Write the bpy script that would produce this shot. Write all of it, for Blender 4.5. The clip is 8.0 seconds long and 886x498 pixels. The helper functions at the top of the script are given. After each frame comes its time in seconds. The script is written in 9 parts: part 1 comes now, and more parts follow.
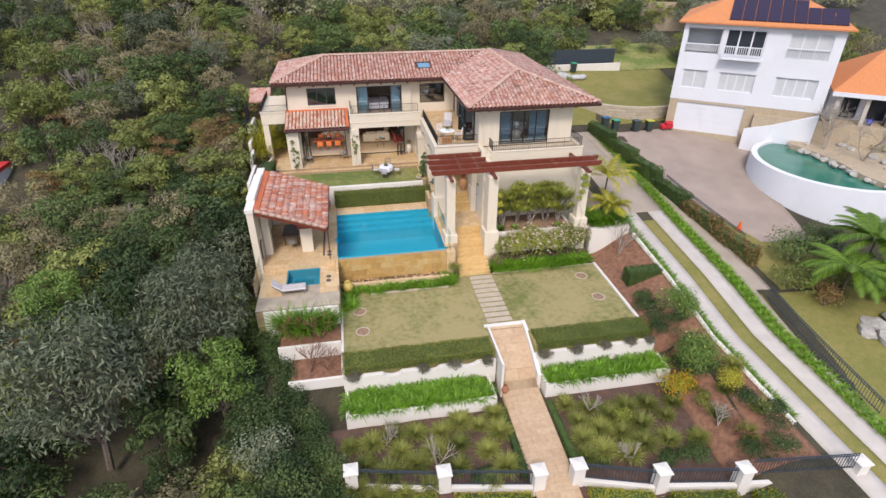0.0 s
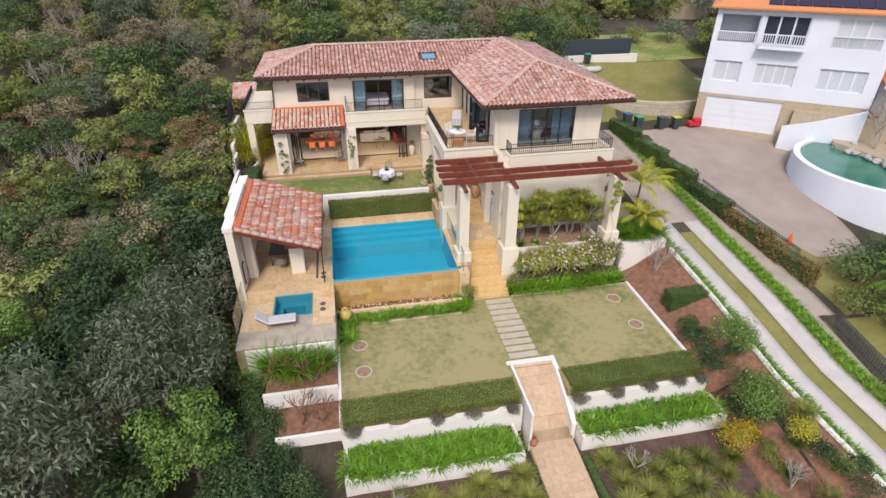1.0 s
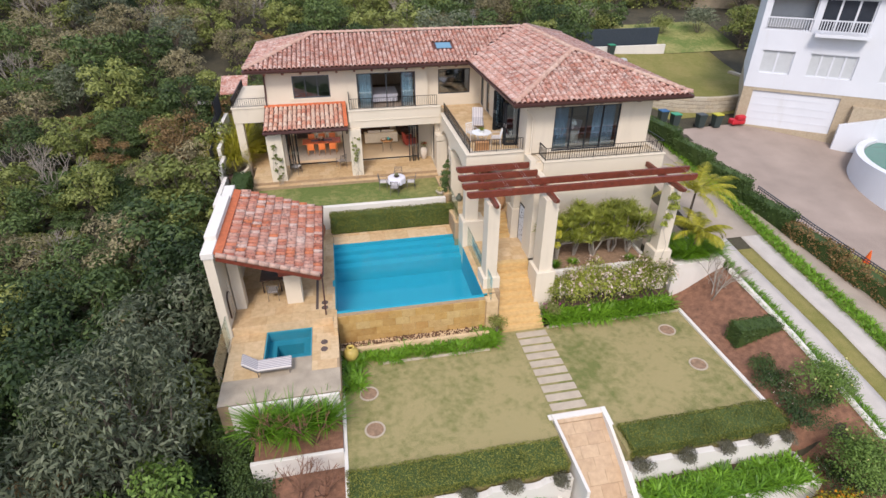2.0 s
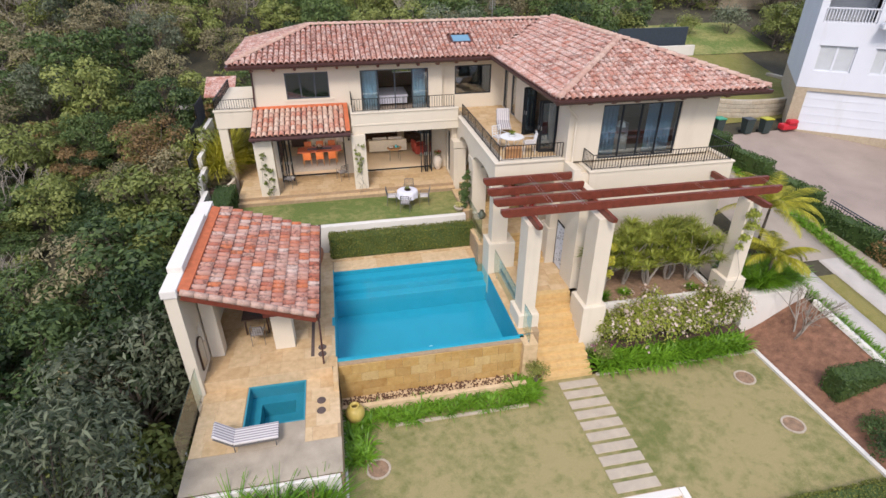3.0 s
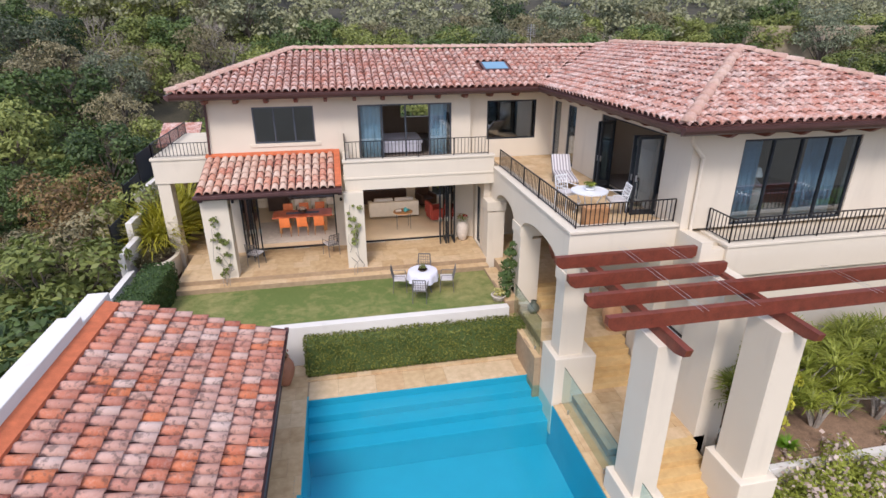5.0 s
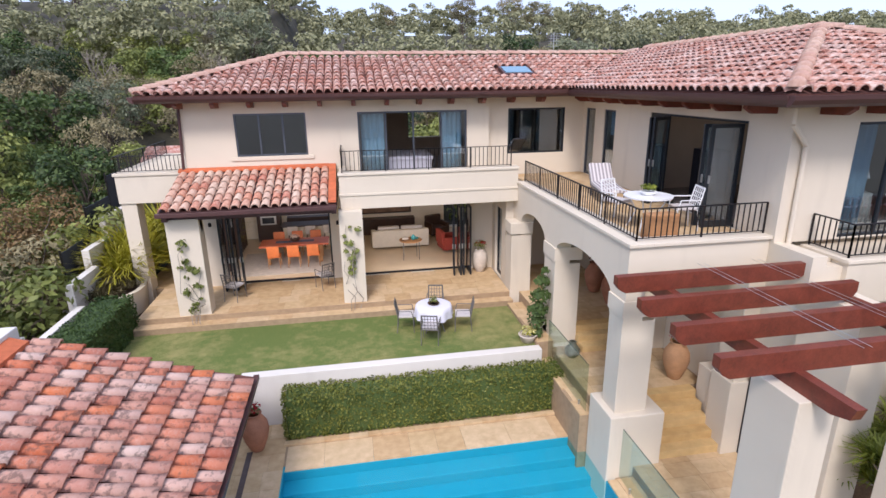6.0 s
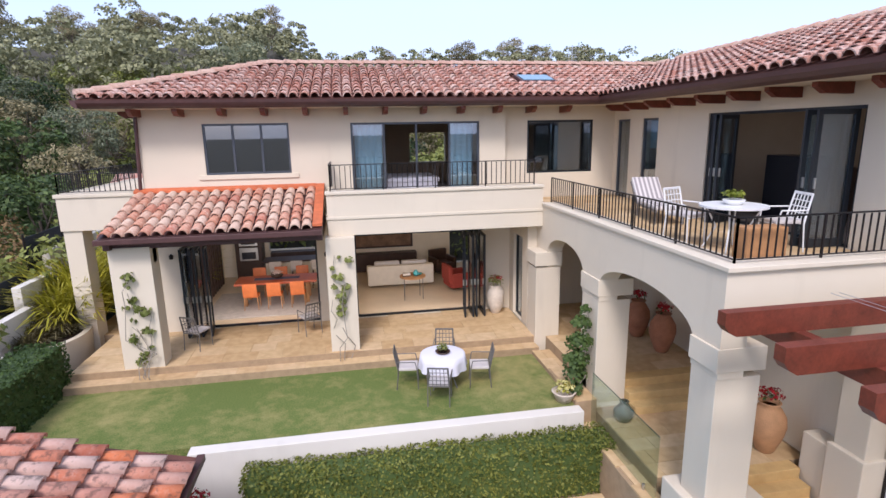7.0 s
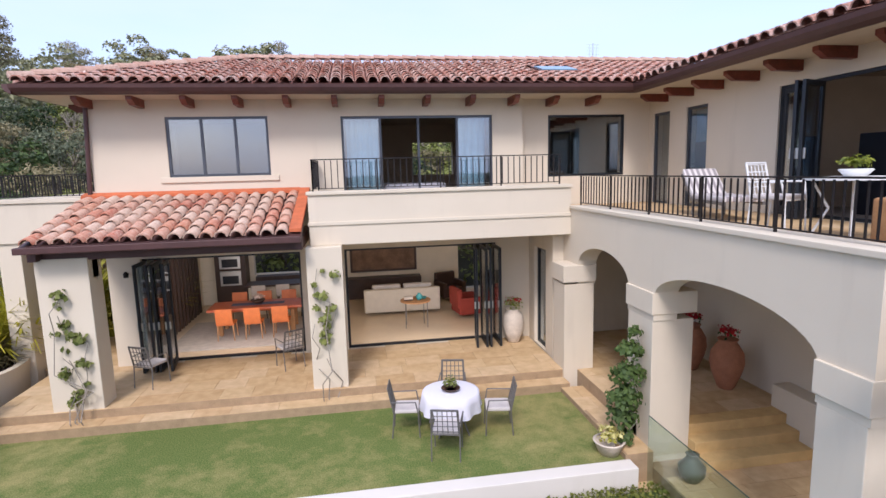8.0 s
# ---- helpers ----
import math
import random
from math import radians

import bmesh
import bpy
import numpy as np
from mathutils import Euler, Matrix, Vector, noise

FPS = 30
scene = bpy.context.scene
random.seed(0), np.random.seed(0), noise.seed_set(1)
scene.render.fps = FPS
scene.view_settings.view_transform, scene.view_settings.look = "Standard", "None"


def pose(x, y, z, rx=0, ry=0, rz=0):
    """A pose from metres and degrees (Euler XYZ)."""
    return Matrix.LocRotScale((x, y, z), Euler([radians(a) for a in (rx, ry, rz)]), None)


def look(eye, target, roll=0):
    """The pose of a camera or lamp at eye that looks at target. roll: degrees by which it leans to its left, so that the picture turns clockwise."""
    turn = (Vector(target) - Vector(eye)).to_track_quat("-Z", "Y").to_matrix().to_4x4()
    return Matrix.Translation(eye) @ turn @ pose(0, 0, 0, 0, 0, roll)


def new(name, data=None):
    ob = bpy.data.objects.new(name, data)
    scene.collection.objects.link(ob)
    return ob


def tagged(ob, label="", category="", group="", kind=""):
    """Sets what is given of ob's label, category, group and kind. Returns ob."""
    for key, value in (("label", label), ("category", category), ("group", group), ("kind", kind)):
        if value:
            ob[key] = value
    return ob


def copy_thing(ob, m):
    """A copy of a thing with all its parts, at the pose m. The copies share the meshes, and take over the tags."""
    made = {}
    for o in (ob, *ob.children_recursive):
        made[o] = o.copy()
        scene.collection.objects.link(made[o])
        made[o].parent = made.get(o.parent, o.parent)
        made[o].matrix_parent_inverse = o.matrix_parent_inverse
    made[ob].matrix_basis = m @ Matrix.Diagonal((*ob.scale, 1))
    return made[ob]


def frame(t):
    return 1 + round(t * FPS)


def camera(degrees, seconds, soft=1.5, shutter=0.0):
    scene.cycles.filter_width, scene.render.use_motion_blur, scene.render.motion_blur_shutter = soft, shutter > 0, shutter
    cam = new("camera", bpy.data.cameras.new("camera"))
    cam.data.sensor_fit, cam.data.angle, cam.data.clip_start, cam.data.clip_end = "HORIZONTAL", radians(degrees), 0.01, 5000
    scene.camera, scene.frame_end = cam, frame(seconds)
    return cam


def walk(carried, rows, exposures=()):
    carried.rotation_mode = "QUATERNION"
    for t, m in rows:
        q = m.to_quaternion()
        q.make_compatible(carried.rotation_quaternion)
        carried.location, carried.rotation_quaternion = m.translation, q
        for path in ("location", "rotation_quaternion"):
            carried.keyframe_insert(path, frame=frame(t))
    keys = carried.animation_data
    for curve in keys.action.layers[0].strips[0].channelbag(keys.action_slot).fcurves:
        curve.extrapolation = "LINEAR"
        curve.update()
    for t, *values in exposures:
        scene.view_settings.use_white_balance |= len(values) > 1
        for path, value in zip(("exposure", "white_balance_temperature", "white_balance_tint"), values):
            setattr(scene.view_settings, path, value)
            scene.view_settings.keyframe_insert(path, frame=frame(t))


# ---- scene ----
cam = camera(79.2, 8.0)
PATH = [
    (0, (-0.108, -0.886, 15.472), (0.197, 0.821, 14.475), 0.0),
    (0.5, (-0.152, 1.449, 15.045), (0.166, 3.146, 14.035), 0.0),
    (1, (-0.192, 3.954, 14.466), (0.129, 5.644, 13.447), -0.0),
    (1.5, (-0.322, 6.315, 13.806), (0.004, 8.001, 12.78), 0.0),
    (1.7, (-0.376, 7.316, 13.622), (-0.052, 8.996, 12.586), -0.0),
    (3, (-0.576, 13.343, 11.333), (-0.245, 15.047, 10.34), -0.2),
    (3.5, (-0.555, 15.484, 10.527), (-0.221, 17.213, 9.579), -0.2),
    (4, (-0.379, 17.794, 9.776), (-0.044, 19.559, 8.897), -0.2),
    (4.5, (-0.188, 19.64, 9.077), (0.154, 21.437, 8.266), -0.2),
    (4.7, (-0.145, 20.341, 8.8), (0.203, 22.142, 8.005), -0.1),
    (6, (0.346, 24.162, 6.539), (0.666, 26.045, 5.947), -0.8),
    (6.5, (0.378, 25.492, 5.951), (0.705, 27.397, 5.438), -0.8),
    (7, (0.532, 26.907, 5.426), (0.865, 28.832, 4.998), -1.0),
    (7.5, (0.842, 28.033, 4.91), (1.154, 29.977, 4.556), -1.3),
    (8, (0.928, 29.118, 4.4), (1.237, 31.073, 4.113), -1.5),
]
walk(cam, [(t, look(eye, target, roll)) for t, eye, target, roll in PATH], [(0.0, 1.05, 6650, 16), (3.5, 1.03, 6500, 16), (4.7, 1.06, 6300, 18), (6.0, 1.14, 6150, 20), (8.0, 1.1, 6150, 20)])

# ---------------------------------------------------------------- world and sun
world = bpy.data.worlds.new("World")
scene.world = world
world.use_nodes = True
wn = world.node_tree.nodes
sky = wn.new("ShaderNodeTexSky")
sky.sky_type = "NISHITA"
sky.sun_disc = False
SUN_EL, SUN_ROT = radians(48), radians(200)
sky.sun_elevation, sky.sun_rotation = SUN_EL, SUN_ROT
sky.air_density, sky.dust_density, sky.ozone_density = 1.0, 3.0, 1.5
wn["Background"].inputs[1].default_value = 0.15
# thin high overcast over the clear sky
veil = wn.new("ShaderNodeMix")
veil.data_type = "RGBA"
wl = world.node_tree.links
clouds = wn.new("ShaderNodeTexNoise")
clouds.inputs["Scale"].default_value, clouds.inputs["Detail"].default_value = 2.2, 6
stretch = wn.new("ShaderNodeMapping")
stretch.inputs["Scale"].default_value = (1, 1, 4)
wl.new(wn.new("ShaderNodeTexCoord").outputs["Generated"], stretch.inputs[0])
wl.new(stretch.outputs[0], clouds.inputs["Vector"])
thick = wn.new("ShaderNodeMapRange")
thick.inputs[1].default_value, thick.inputs[2].default_value = 0.35, 0.65
thick.inputs[3].default_value, thick.inputs[4].default_value = 0.55, 0.92
wl.new(clouds.outputs["Fac"], thick.inputs[0])
wl.new(thick.outputs[0], veil.inputs[0])
wl.new(sky.outputs[0], veil.inputs[6])
veil.inputs[7].default_value = (2.6, 3.12, 4.1, 1)
wl.new(veil.outputs[2], wn["Background"].inputs[0])
sun = new("sun", bpy.data.lights.new("sun", "SUN"))
sun.data.energy, sun.data.angle, sun.data.color = 1.25, radians(14), (1.0, 0.95, 0.88)
sun_dir = Vector((math.sin(SUN_ROT) * math.cos(SUN_EL), math.cos(SUN_ROT) * math.cos(SUN_EL), math.sin(SUN_EL)))
sun.matrix_world = look(sun_dir * 60, (0, 0, 0))




def room_fill(name, at, towards, w, h, watts):
    """An added area lamp that brightens a room from its opening, on top of the sky."""
    ob = new(name, bpy.data.lights.new(name, "AREA"))
    ob.data.shape, ob.data.size, ob.data.size_y = "RECTANGLE", w, h
    ob.data.energy, ob.data.color = watts, (1.0, 0.93, 0.84)
    ob.matrix_world = look(at, towards)


# added fill lamps; no fittings stand here, they only lift the dim rooms
room_fill("dining_fill_lamp", (-2.2, 42.27, 1.45), (-2.2, 46, 1.1), 3.3, 2.3, 22)
room_fill("living_fill_lamp", (2.4, 42.27, 1.45), (2.4, 46, 1.1), 3.5, 2.3, 19)
room_fill("bedroom_fill_lamp", (2.4, 42.1, 4.6), (2.4, 46, 4.4), 3.2, 2.0, 3)
room_fill("front_bedroom_fill_lamp", (11.5, 33.4, 4.6), (11.5, 37, 4.3), 3.2, 2.0, 7)

# ---------------------------------------------------------------- materials
def shader(name, rough=0.8, metal=0.0, spec=0.5):
    m = bpy.data.materials.new(name)
    m.use_nodes = True
    b = m.node_tree.nodes["Principled BSDF"]
    b.inputs["Roughness"].default_value = rough
    b.inputs["Metallic"].default_value = metal
    b.inputs["Specular IOR Level"].default_value = spec
    return m, m.node_tree.nodes, m.node_tree.links, b


def coords(n):
    return n.new("ShaderNodeTexCoord").outputs["Object"]


def world_pos(n):
    return n.new("ShaderNodeNewGeometry").outputs["Position"]


def noise_tex(n, l, scale, detail=4.0, vec=None, rough=0.55):
    t = n.new("ShaderNodeTexNoise")
    t.inputs["Scale"].default_value, t.inputs["Detail"].default_value = scale, detail
    t.inputs["Roughness"].default_value = rough
    if vec:
        l.new(vec, t.inputs["Vector"])
    return t.outputs["Fac"]


def ramp(n, l, fac, stops):
    r = n.new("ShaderNodeValToRGB")
    e = r.color_ramp.elements
    while len(e) < len(stops):
        e.new(0.5)
    for i, (p, c) in enumerate(stops):
        e[i].position, e[i].color = p, (*c, 1)
    l.new(fac, r.inputs[0])
    return r.outputs[0]


def mix(n, l, fac, a, b, mode="MIX"):
    x = n.new("ShaderNodeMix")
    x.data_type, x.blend_type = "RGBA", mode
    for sock, v in ((x.inputs[0], fac), (x.inputs[6], a), (x.inputs[7], b)):
        if isinstance(v, (int, float)):
            sock.default_value = v
        elif isinstance(v, tuple):
            sock.default_value = (*v, 1)
        else:
            l.new(v, sock)
    return x.outputs[2]


def bump(n, l, b, height, strength=0.3, dist=0.02):
    x = n.new("ShaderNodeBump")
    x.inputs["Strength"].default_value, x.inputs["Distance"].default_value = strength, dist
    l.new(height, x.inputs["Height"])
    l.new(x.outputs[0], b.inputs["Normal"])


def maths(n, l, op, a, b=0.0):
    x = n.new("ShaderNodeMath")
    x.operation = op
    for i, v in enumerate((a, b)):
        if isinstance(v, (int, float)):
            x.inputs[i].default_value = v
        else:
            l.new(v, x.inputs[i])
    return x.outputs[0]


def plain(name, col, var=0.15, scale=3.0, rough=0.8, metal=0.0, relief=0.15, fine=60.0, spec=0.5):
    """A surface with blotches, fine grain and relief."""
    m, n, l, b = shader(name, rough, metal, spec)
    p = world_pos(n)
    big, small = noise_tex(n, l, scale, 5, p), noise_tex(n, l, fine, 3, p)
    dark = tuple(c * (1 - var) for c in col)
    light = tuple(min(1, c * (1 + var)) for c in col)
    c = ramp(n, l, big, [(0.3, dark), (0.7, light)])
    c = mix(n, l, 0.35, c, ramp(n, l, small, [(0.35, dark), (0.65, light)]))
    l.new(c, b.inputs["Base Color"])
    bump(n, l, b, small, relief, 0.01)
    return m


def stucco(name, col, stain=(0.42, 0.36, 0.28)):
    m, n, l, b = shader(name, 0.9, 0, 0.2)
    p = world_pos(n)
    mp = n.new("ShaderNodeMapping")
    mp.inputs["Scale"].default_value = (1.2, 1.2, 0.22)
    l.new(p, mp.inputs[0])
    streak = noise_tex(n, l, 1.6, 6, mp.outputs[0])
    blot = noise_tex(n, l, 0.5, 4, p)
    fine = noise_tex(n, l, 90, 2, p)
    c = ramp(n, l, blot, [(0.3, tuple(k * 0.93 for k in col)), (0.7, col)])
    f = n.new("ShaderNodeMapRange")
    f.inputs[1].default_value, f.inputs[2].default_value = 0.58, 0.85
    f.inputs[3].default_value, f.inputs[4].default_value = 0.0, 0.35
    l.new(streak, f.inputs[0])
    c = mix(n, l, f.outputs[0], c, stain)
    l.new(c, b.inputs["Base Color"])
    bump(n, l, b, fine, 0.25, 0.006)
    return m


def piece_mat(name, stops, rough=0.75, grain=14.0, dirt=None, relief=0.25, island=False, dirt_scale=2.2, grain_mix=0.35, soot=None):
    """Pieces that differ one from another, with grain and blotches of dirt."""
    m, n, l, b = shader(name, rough, 0, 0.35)
    p = world_pos(n)
    rnd = n.new("ShaderNodeNewGeometry").outputs["Random Per Island"] if island else n.new("ShaderNodeObjectInfo").outputs["Random"]
    c = ramp(n, l, rnd, stops)
    g = noise_tex(n, l, grain, 5, p)
    k = [s[1] for s in stops]
    lo, hi = tuple(min(x[i] for x in k) * 0.75 for i in range(3)), tuple(min(1, max(x[i] for x in k) * 1.1) for i in range(3))
    c = mix(n, l, grain_mix, c, ramp(n, l, g, [(0.32, lo), (0.68, hi)]))
    if dirt:
        d = noise_tex(n, l, dirt_scale, 7, p, 0.7)
        d2 = noise_tex(n, l, dirt_scale * 6, 4, p, 0.7)
        s = maths(n, l, "ADD", maths(n, l, "MULTIPLY", d, 0.6), maths(n, l, "MULTIPLY", d2, 0.4))
        f = n.new("ShaderNodeMapRange")
        f.inputs[1].default_value, f.inputs[2].default_value = dirt[1], dirt[2]
        f.inputs[3].default_value, f.inputs[4].default_value = 0.0, dirt[3]
        l.new(s, f.inputs[0])
        c = mix(n, l, f.outputs[0], c, dirt[0])
    if soot:
        d = maths(n, l, "ADD", maths(n, l, "MULTIPLY", noise_tex(n, l, 1.6, 5, p, 0.6), 0.3), maths(n, l, "MULTIPLY", noise_tex(n, l, 8, 4, p, 0.6), 0.7))
        f = n.new("ShaderNodeMapRange")
        f.inputs[1].default_value, f.inputs[2].default_value = soot[1], soot[2]
        f.inputs[3].default_value, f.inputs[4].default_value = 0.0, soot[3]
        l.new(d, f.inputs[0])
        c = mix(n, l, f.outputs[0], c, soot[0])
    l.new(c, b.inputs["Base Color"])
    bump(n, l, b, g, relief, 0.012)
    return m


def leaf_mat(name, dark, light, rough=0.55, thin=0.25):
    m, n, l, b = shader(name, rough, 0, 0.3)
    p = world_pos(n)
    rnd = n.new("ShaderNodeNewGeometry").outputs["Random Per Island"]
    ob = n.new("ShaderNodeObjectInfo").outputs["Random"]
    big = noise_tex(n, l, 0.9, 3, p)
    f = maths(n, l, "ADD", maths(n, l, "MULTIPLY", rnd, 0.38), maths(n, l, "MULTIPLY", big, 0.36))
    f = maths(n, l, "ADD", f, maths(n, l, "MULTIPLY", ob, 0.32))
    c = ramp(n, l, f, [(0.2, dark), (0.85, light)])
    l.new(c, b.inputs["Base Color"])
    t = n.new("ShaderNodeBsdfTranslucent")
    l.new(c, t.inputs[0])
    s = n.new("ShaderNodeMixShader")
    s.inputs[0].default_value = thin
    l.new(b.outputs[0], s.inputs[1])
    l.new(t.outputs[0], s.inputs[2])
    l.new(s.outputs[0], n["Material Output"].inputs[0])
    return m


def glass_mat(name, tint=(0.9, 0.95, 0.95), gloss=0.25):
    """A thin pane: clear with a mirror sheen."""
    m, n, l, b = shader(name, 0.02)
    tr = n.new("ShaderNodeBsdfTransparent")
    tr.inputs[0].default_value = (*tint, 1)
    gl = n.new("ShaderNodeBsdfGlossy")
    gl.inputs["Roughness"].default_value = 0.02
    fr = n.new("ShaderNodeLayerWeight")
    f = maths(n, l, "MULTIPLY", maths(n, l, "POWER", fr.outputs["Facing"], 4.0), 0.7)
    f = maths(n, l, "ADD", f, gloss)
    s = n.new("ShaderNodeMixShader")
    l.new(f, s.inputs[0])
    l.new(tr.outputs[0], s.inputs[1])
    l.new(gl.outputs[0], s.inputs[2])
    l.new(s.outputs[0], n["Material Output"].inputs[0])
    return m


CREAM = stucco("cream_render", (0.675, 0.595, 0.465))
WHITE_R = stucco("white_render", (0.69, 0.65, 0.58), (0.5, 0.46, 0.4))
WHITE_W = stucco("white_wall_paint", (0.66, 0.675, 0.70), (0.5, 0.48, 0.44))
ROOFTILE = piece_mat("clay_roof_tile", [(0.0, (0.20, 0.062, 0.042)), (0.3, (0.36, 0.12, 0.075)), (0.6, (0.46, 0.20, 0.14)), (0.85, (0.40, 0.10, 0.05)), (1.0, (0.52, 0.33, 0.25))], 0.9, 22, ((0.66, 0.54, 0.47), 0.45, 0.60, 0.8), 0.4, True, 2.6, soot=((0.08, 0.045, 0.04), 0.52, 0.60, 0.5))
PAVTILE = piece_mat("weathered_clay_tile", [(0.0, (0.40, 0.11, 0.06)), (0.25, (0.55, 0.34, 0.26)), (0.45, (0.54, 0.14, 0.055)), (0.65, (0.62, 0.46, 0.38)), (0.85, (0.46, 0.17, 0.11)), (1.0, (0.60, 0.17, 0.06))], 0.9, 16, ((0.60, 0.47, 0.40), 0.52, 0.68, 0.4), 0.25, False, 3.4, 0.12, ((0.06, 0.038, 0.032), 0.52, 0.60, 0.6))
AWNTILE = piece_mat("pale_clay_tile", [(0.0, (0.46, 0.15, 0.08)), (0.3, (0.55, 0.38, 0.28)), (0.6, (0.60, 0.47, 0.36)), (0.85, (0.50, 0.20, 0.11)), (1.0, (0.42, 0.12, 0.07))], 0.9, 16, ((0.6, 0.52, 0.42), 0.52, 0.66, 0.6), 0.4, False, 3.2)
MORTAR = plain("red_mortar", (0.50, 0.13, 0.05), 0.25, 5, 0.9)
UNDERLAY = plain("dark_clay_underlay", (0.14, 0.055, 0.04), 0.3, 4, 0.95)
CAPTILE = piece_mat("ridge_clay_tile", [(0.0, (0.42, 0.24, 0.18)), (1.0, (0.52, 0.38, 0.30))], 0.9, 16, ((0.15, 0.1, 0.08), 0.52, 0.66, 0.7), 0.4, False, 3)
TIMBER = plain("red_stained_timber", (0.155, 0.034, 0.018), 0.35, 5, 0.45, 0, 0.2, 30)
FASCIA = plain("dark_brown_fascia", (0.075, 0.032, 0.028), 0.2, 4, 0.5)
SOFFIT = plain("cream_soffit", (0.55, 0.47, 0.35), 0.06, 2, 0.85)
STONE = piece_mat("honey_sandstone", [(0.0, (0.48, 0.315, 0.15)), (0.35, (0.57, 0.40, 0.21)), (0.7, (0.62, 0.46, 0.275)), (1.0, (0.52, 0.335, 0.165))], 0.7, 5, ((0.38, 0.24, 0.11), 0.52, 0.7, 0.45), 0.15, False, 1.5)
STONE_I = piece_mat("honey_sandstone_slabs", [(0.0, (0.38, 0.23, 0.10)), (0.35, (0.50, 0.34, 0.18)), (0.7, (0.55, 0.40, 0.23)), (1.0, (0.44, 0.27, 0.12))], 0.75, 5, ((0.30, 0.20, 0.10), 0.52, 0.7, 0.5), 0.15, True, 1.5)
STEPSTONE = piece_mat("golden_step_sandstone", [(0.0, (0.52, 0.33, 0.13)), (0.5, (0.62, 0.43, 0.19)), (1.0, (0.56, 0.36, 0.14))], 0.75, 5, ((0.40, 0.24, 0.10), 0.55, 0.72, 0.4), 0.15, False, 1.5)
WETSTONE = piece_mat("wet_gold_sandstone", [(0.0, (0.36, 0.20, 0.06)), (0.4, (0.50, 0.31, 0.10)), (0.75, (0.55, 0.40, 0.18)), (1.0, (0.42, 0.22, 0.06))], 0.35, 4, ((0.24, 0.13, 0.05), 0.5, 0.66, 0.6), 0.15, False, 2)
WORNSTONE = plain("weathered_grey_tan_stone", (0.36, 0.30, 0.22), 0.28, 1.6, 0.9)
PATHSTONE = piece_mat("pinkish_path_sandstone", [(0.0, (0.42, 0.28, 0.165)), (0.5, (0.51, 0.365, 0.23)), (1.0, (0.46, 0.315, 0.185))], 0.8, 5, ((0.33, 0.23, 0.15), 0.5, 0.68, 0.5), 0.15, False, 1.5)
GROUT = plain("sandy_grout", (0.34, 0.24, 0.14), 0.2, 6, 0.95)
SLAB = plain("pale_step_slab", (0.42, 0.35, 0.26), 0.15, 2.5, 0.9)
CONC = plain("concrete_strip", (0.44, 0.40, 0.35), 0.14, 1.2, 0.9)
DRIVE = plain("brown_concrete_drive", (0.30, 0.235, 0.19), 0.2, 0.5, 0.9)
PALEC = plain("pale_concrete", (0.46, 0.43, 0.37), 0.16, 0.9, 0.9)
SOIL = plain("dark_garden_soil", (0.095, 0.055, 0.040), 0.4, 3, 0.98, 0, 0.6, 25)
PLANTSOIL = plain("dry_leaf_litter", (0.26, 0.165, 0.10), 0.4, 5, 0.95, 0, 0.6, 30)
MULCH = plain("red_bark_mulch", (0.20, 0.098, 0.057), 0.5, 4, 0.95, 0, 0.8, 30)
# bush floor: colour lowered to stand in for shade between the crowns
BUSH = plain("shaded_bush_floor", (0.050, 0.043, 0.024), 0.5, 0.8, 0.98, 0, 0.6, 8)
FENCEIRON = plain("blue_grey_iron", (0.045, 0.058, 0.072), 0.2, 6, 0.5, 0.3, 0.05)
ROOMWALL = plain("tan_bedroom_wall", (0.42, 0.33, 0.24), 0.08, 1.5, 0.9)
TANPATH = plain("tan_footpath", (0.33, 0.275, 0.215), 0.18, 0.8, 0.9)
METAL = plain("black_iron", (0.016, 0.013, 0.013), 0.2, 6, 0.45, 0.4, 0.05)
FRAME = plain("grey_aluminium", (0.085, 0.095, 0.11), 0.1, 4, 0.4, 0.5, 0.03)
FRAME_D = plain("dark_bronze_frame", (0.025, 0.03, 0.036), 0.1, 4, 0.4, 0.4, 0.03)
GLASS = glass_mat("window_glass", (0.68, 0.78, 0.85), 0.25)
CLEAR = glass_mat("clear_fence_glass", (0.82, 0.9, 0.88), 0.03)
CURTAIN = plain("blue_sheer_curtain", (0.50, 0.68, 0.74), 0.12, 6, 0.9)
PLASTER_I = plain("warm_interior_wall", (0.83, 0.74, 0.58), 0.08, 1.5, 0.9)
FLOOR_I = plain("polished_interior_stone", (0.62, 0.49, 0.33), 0.1, 1.5, 0.3)
POOLBLUE = plain("blue_pool_plaster", (0.016, 0.345, 0.44), 0.05, 1.5, 0.7)
SPATILE = plain("teal_spa_plaster", (0.03, 0.24, 0.30), 0.12, 2.5, 0.7)


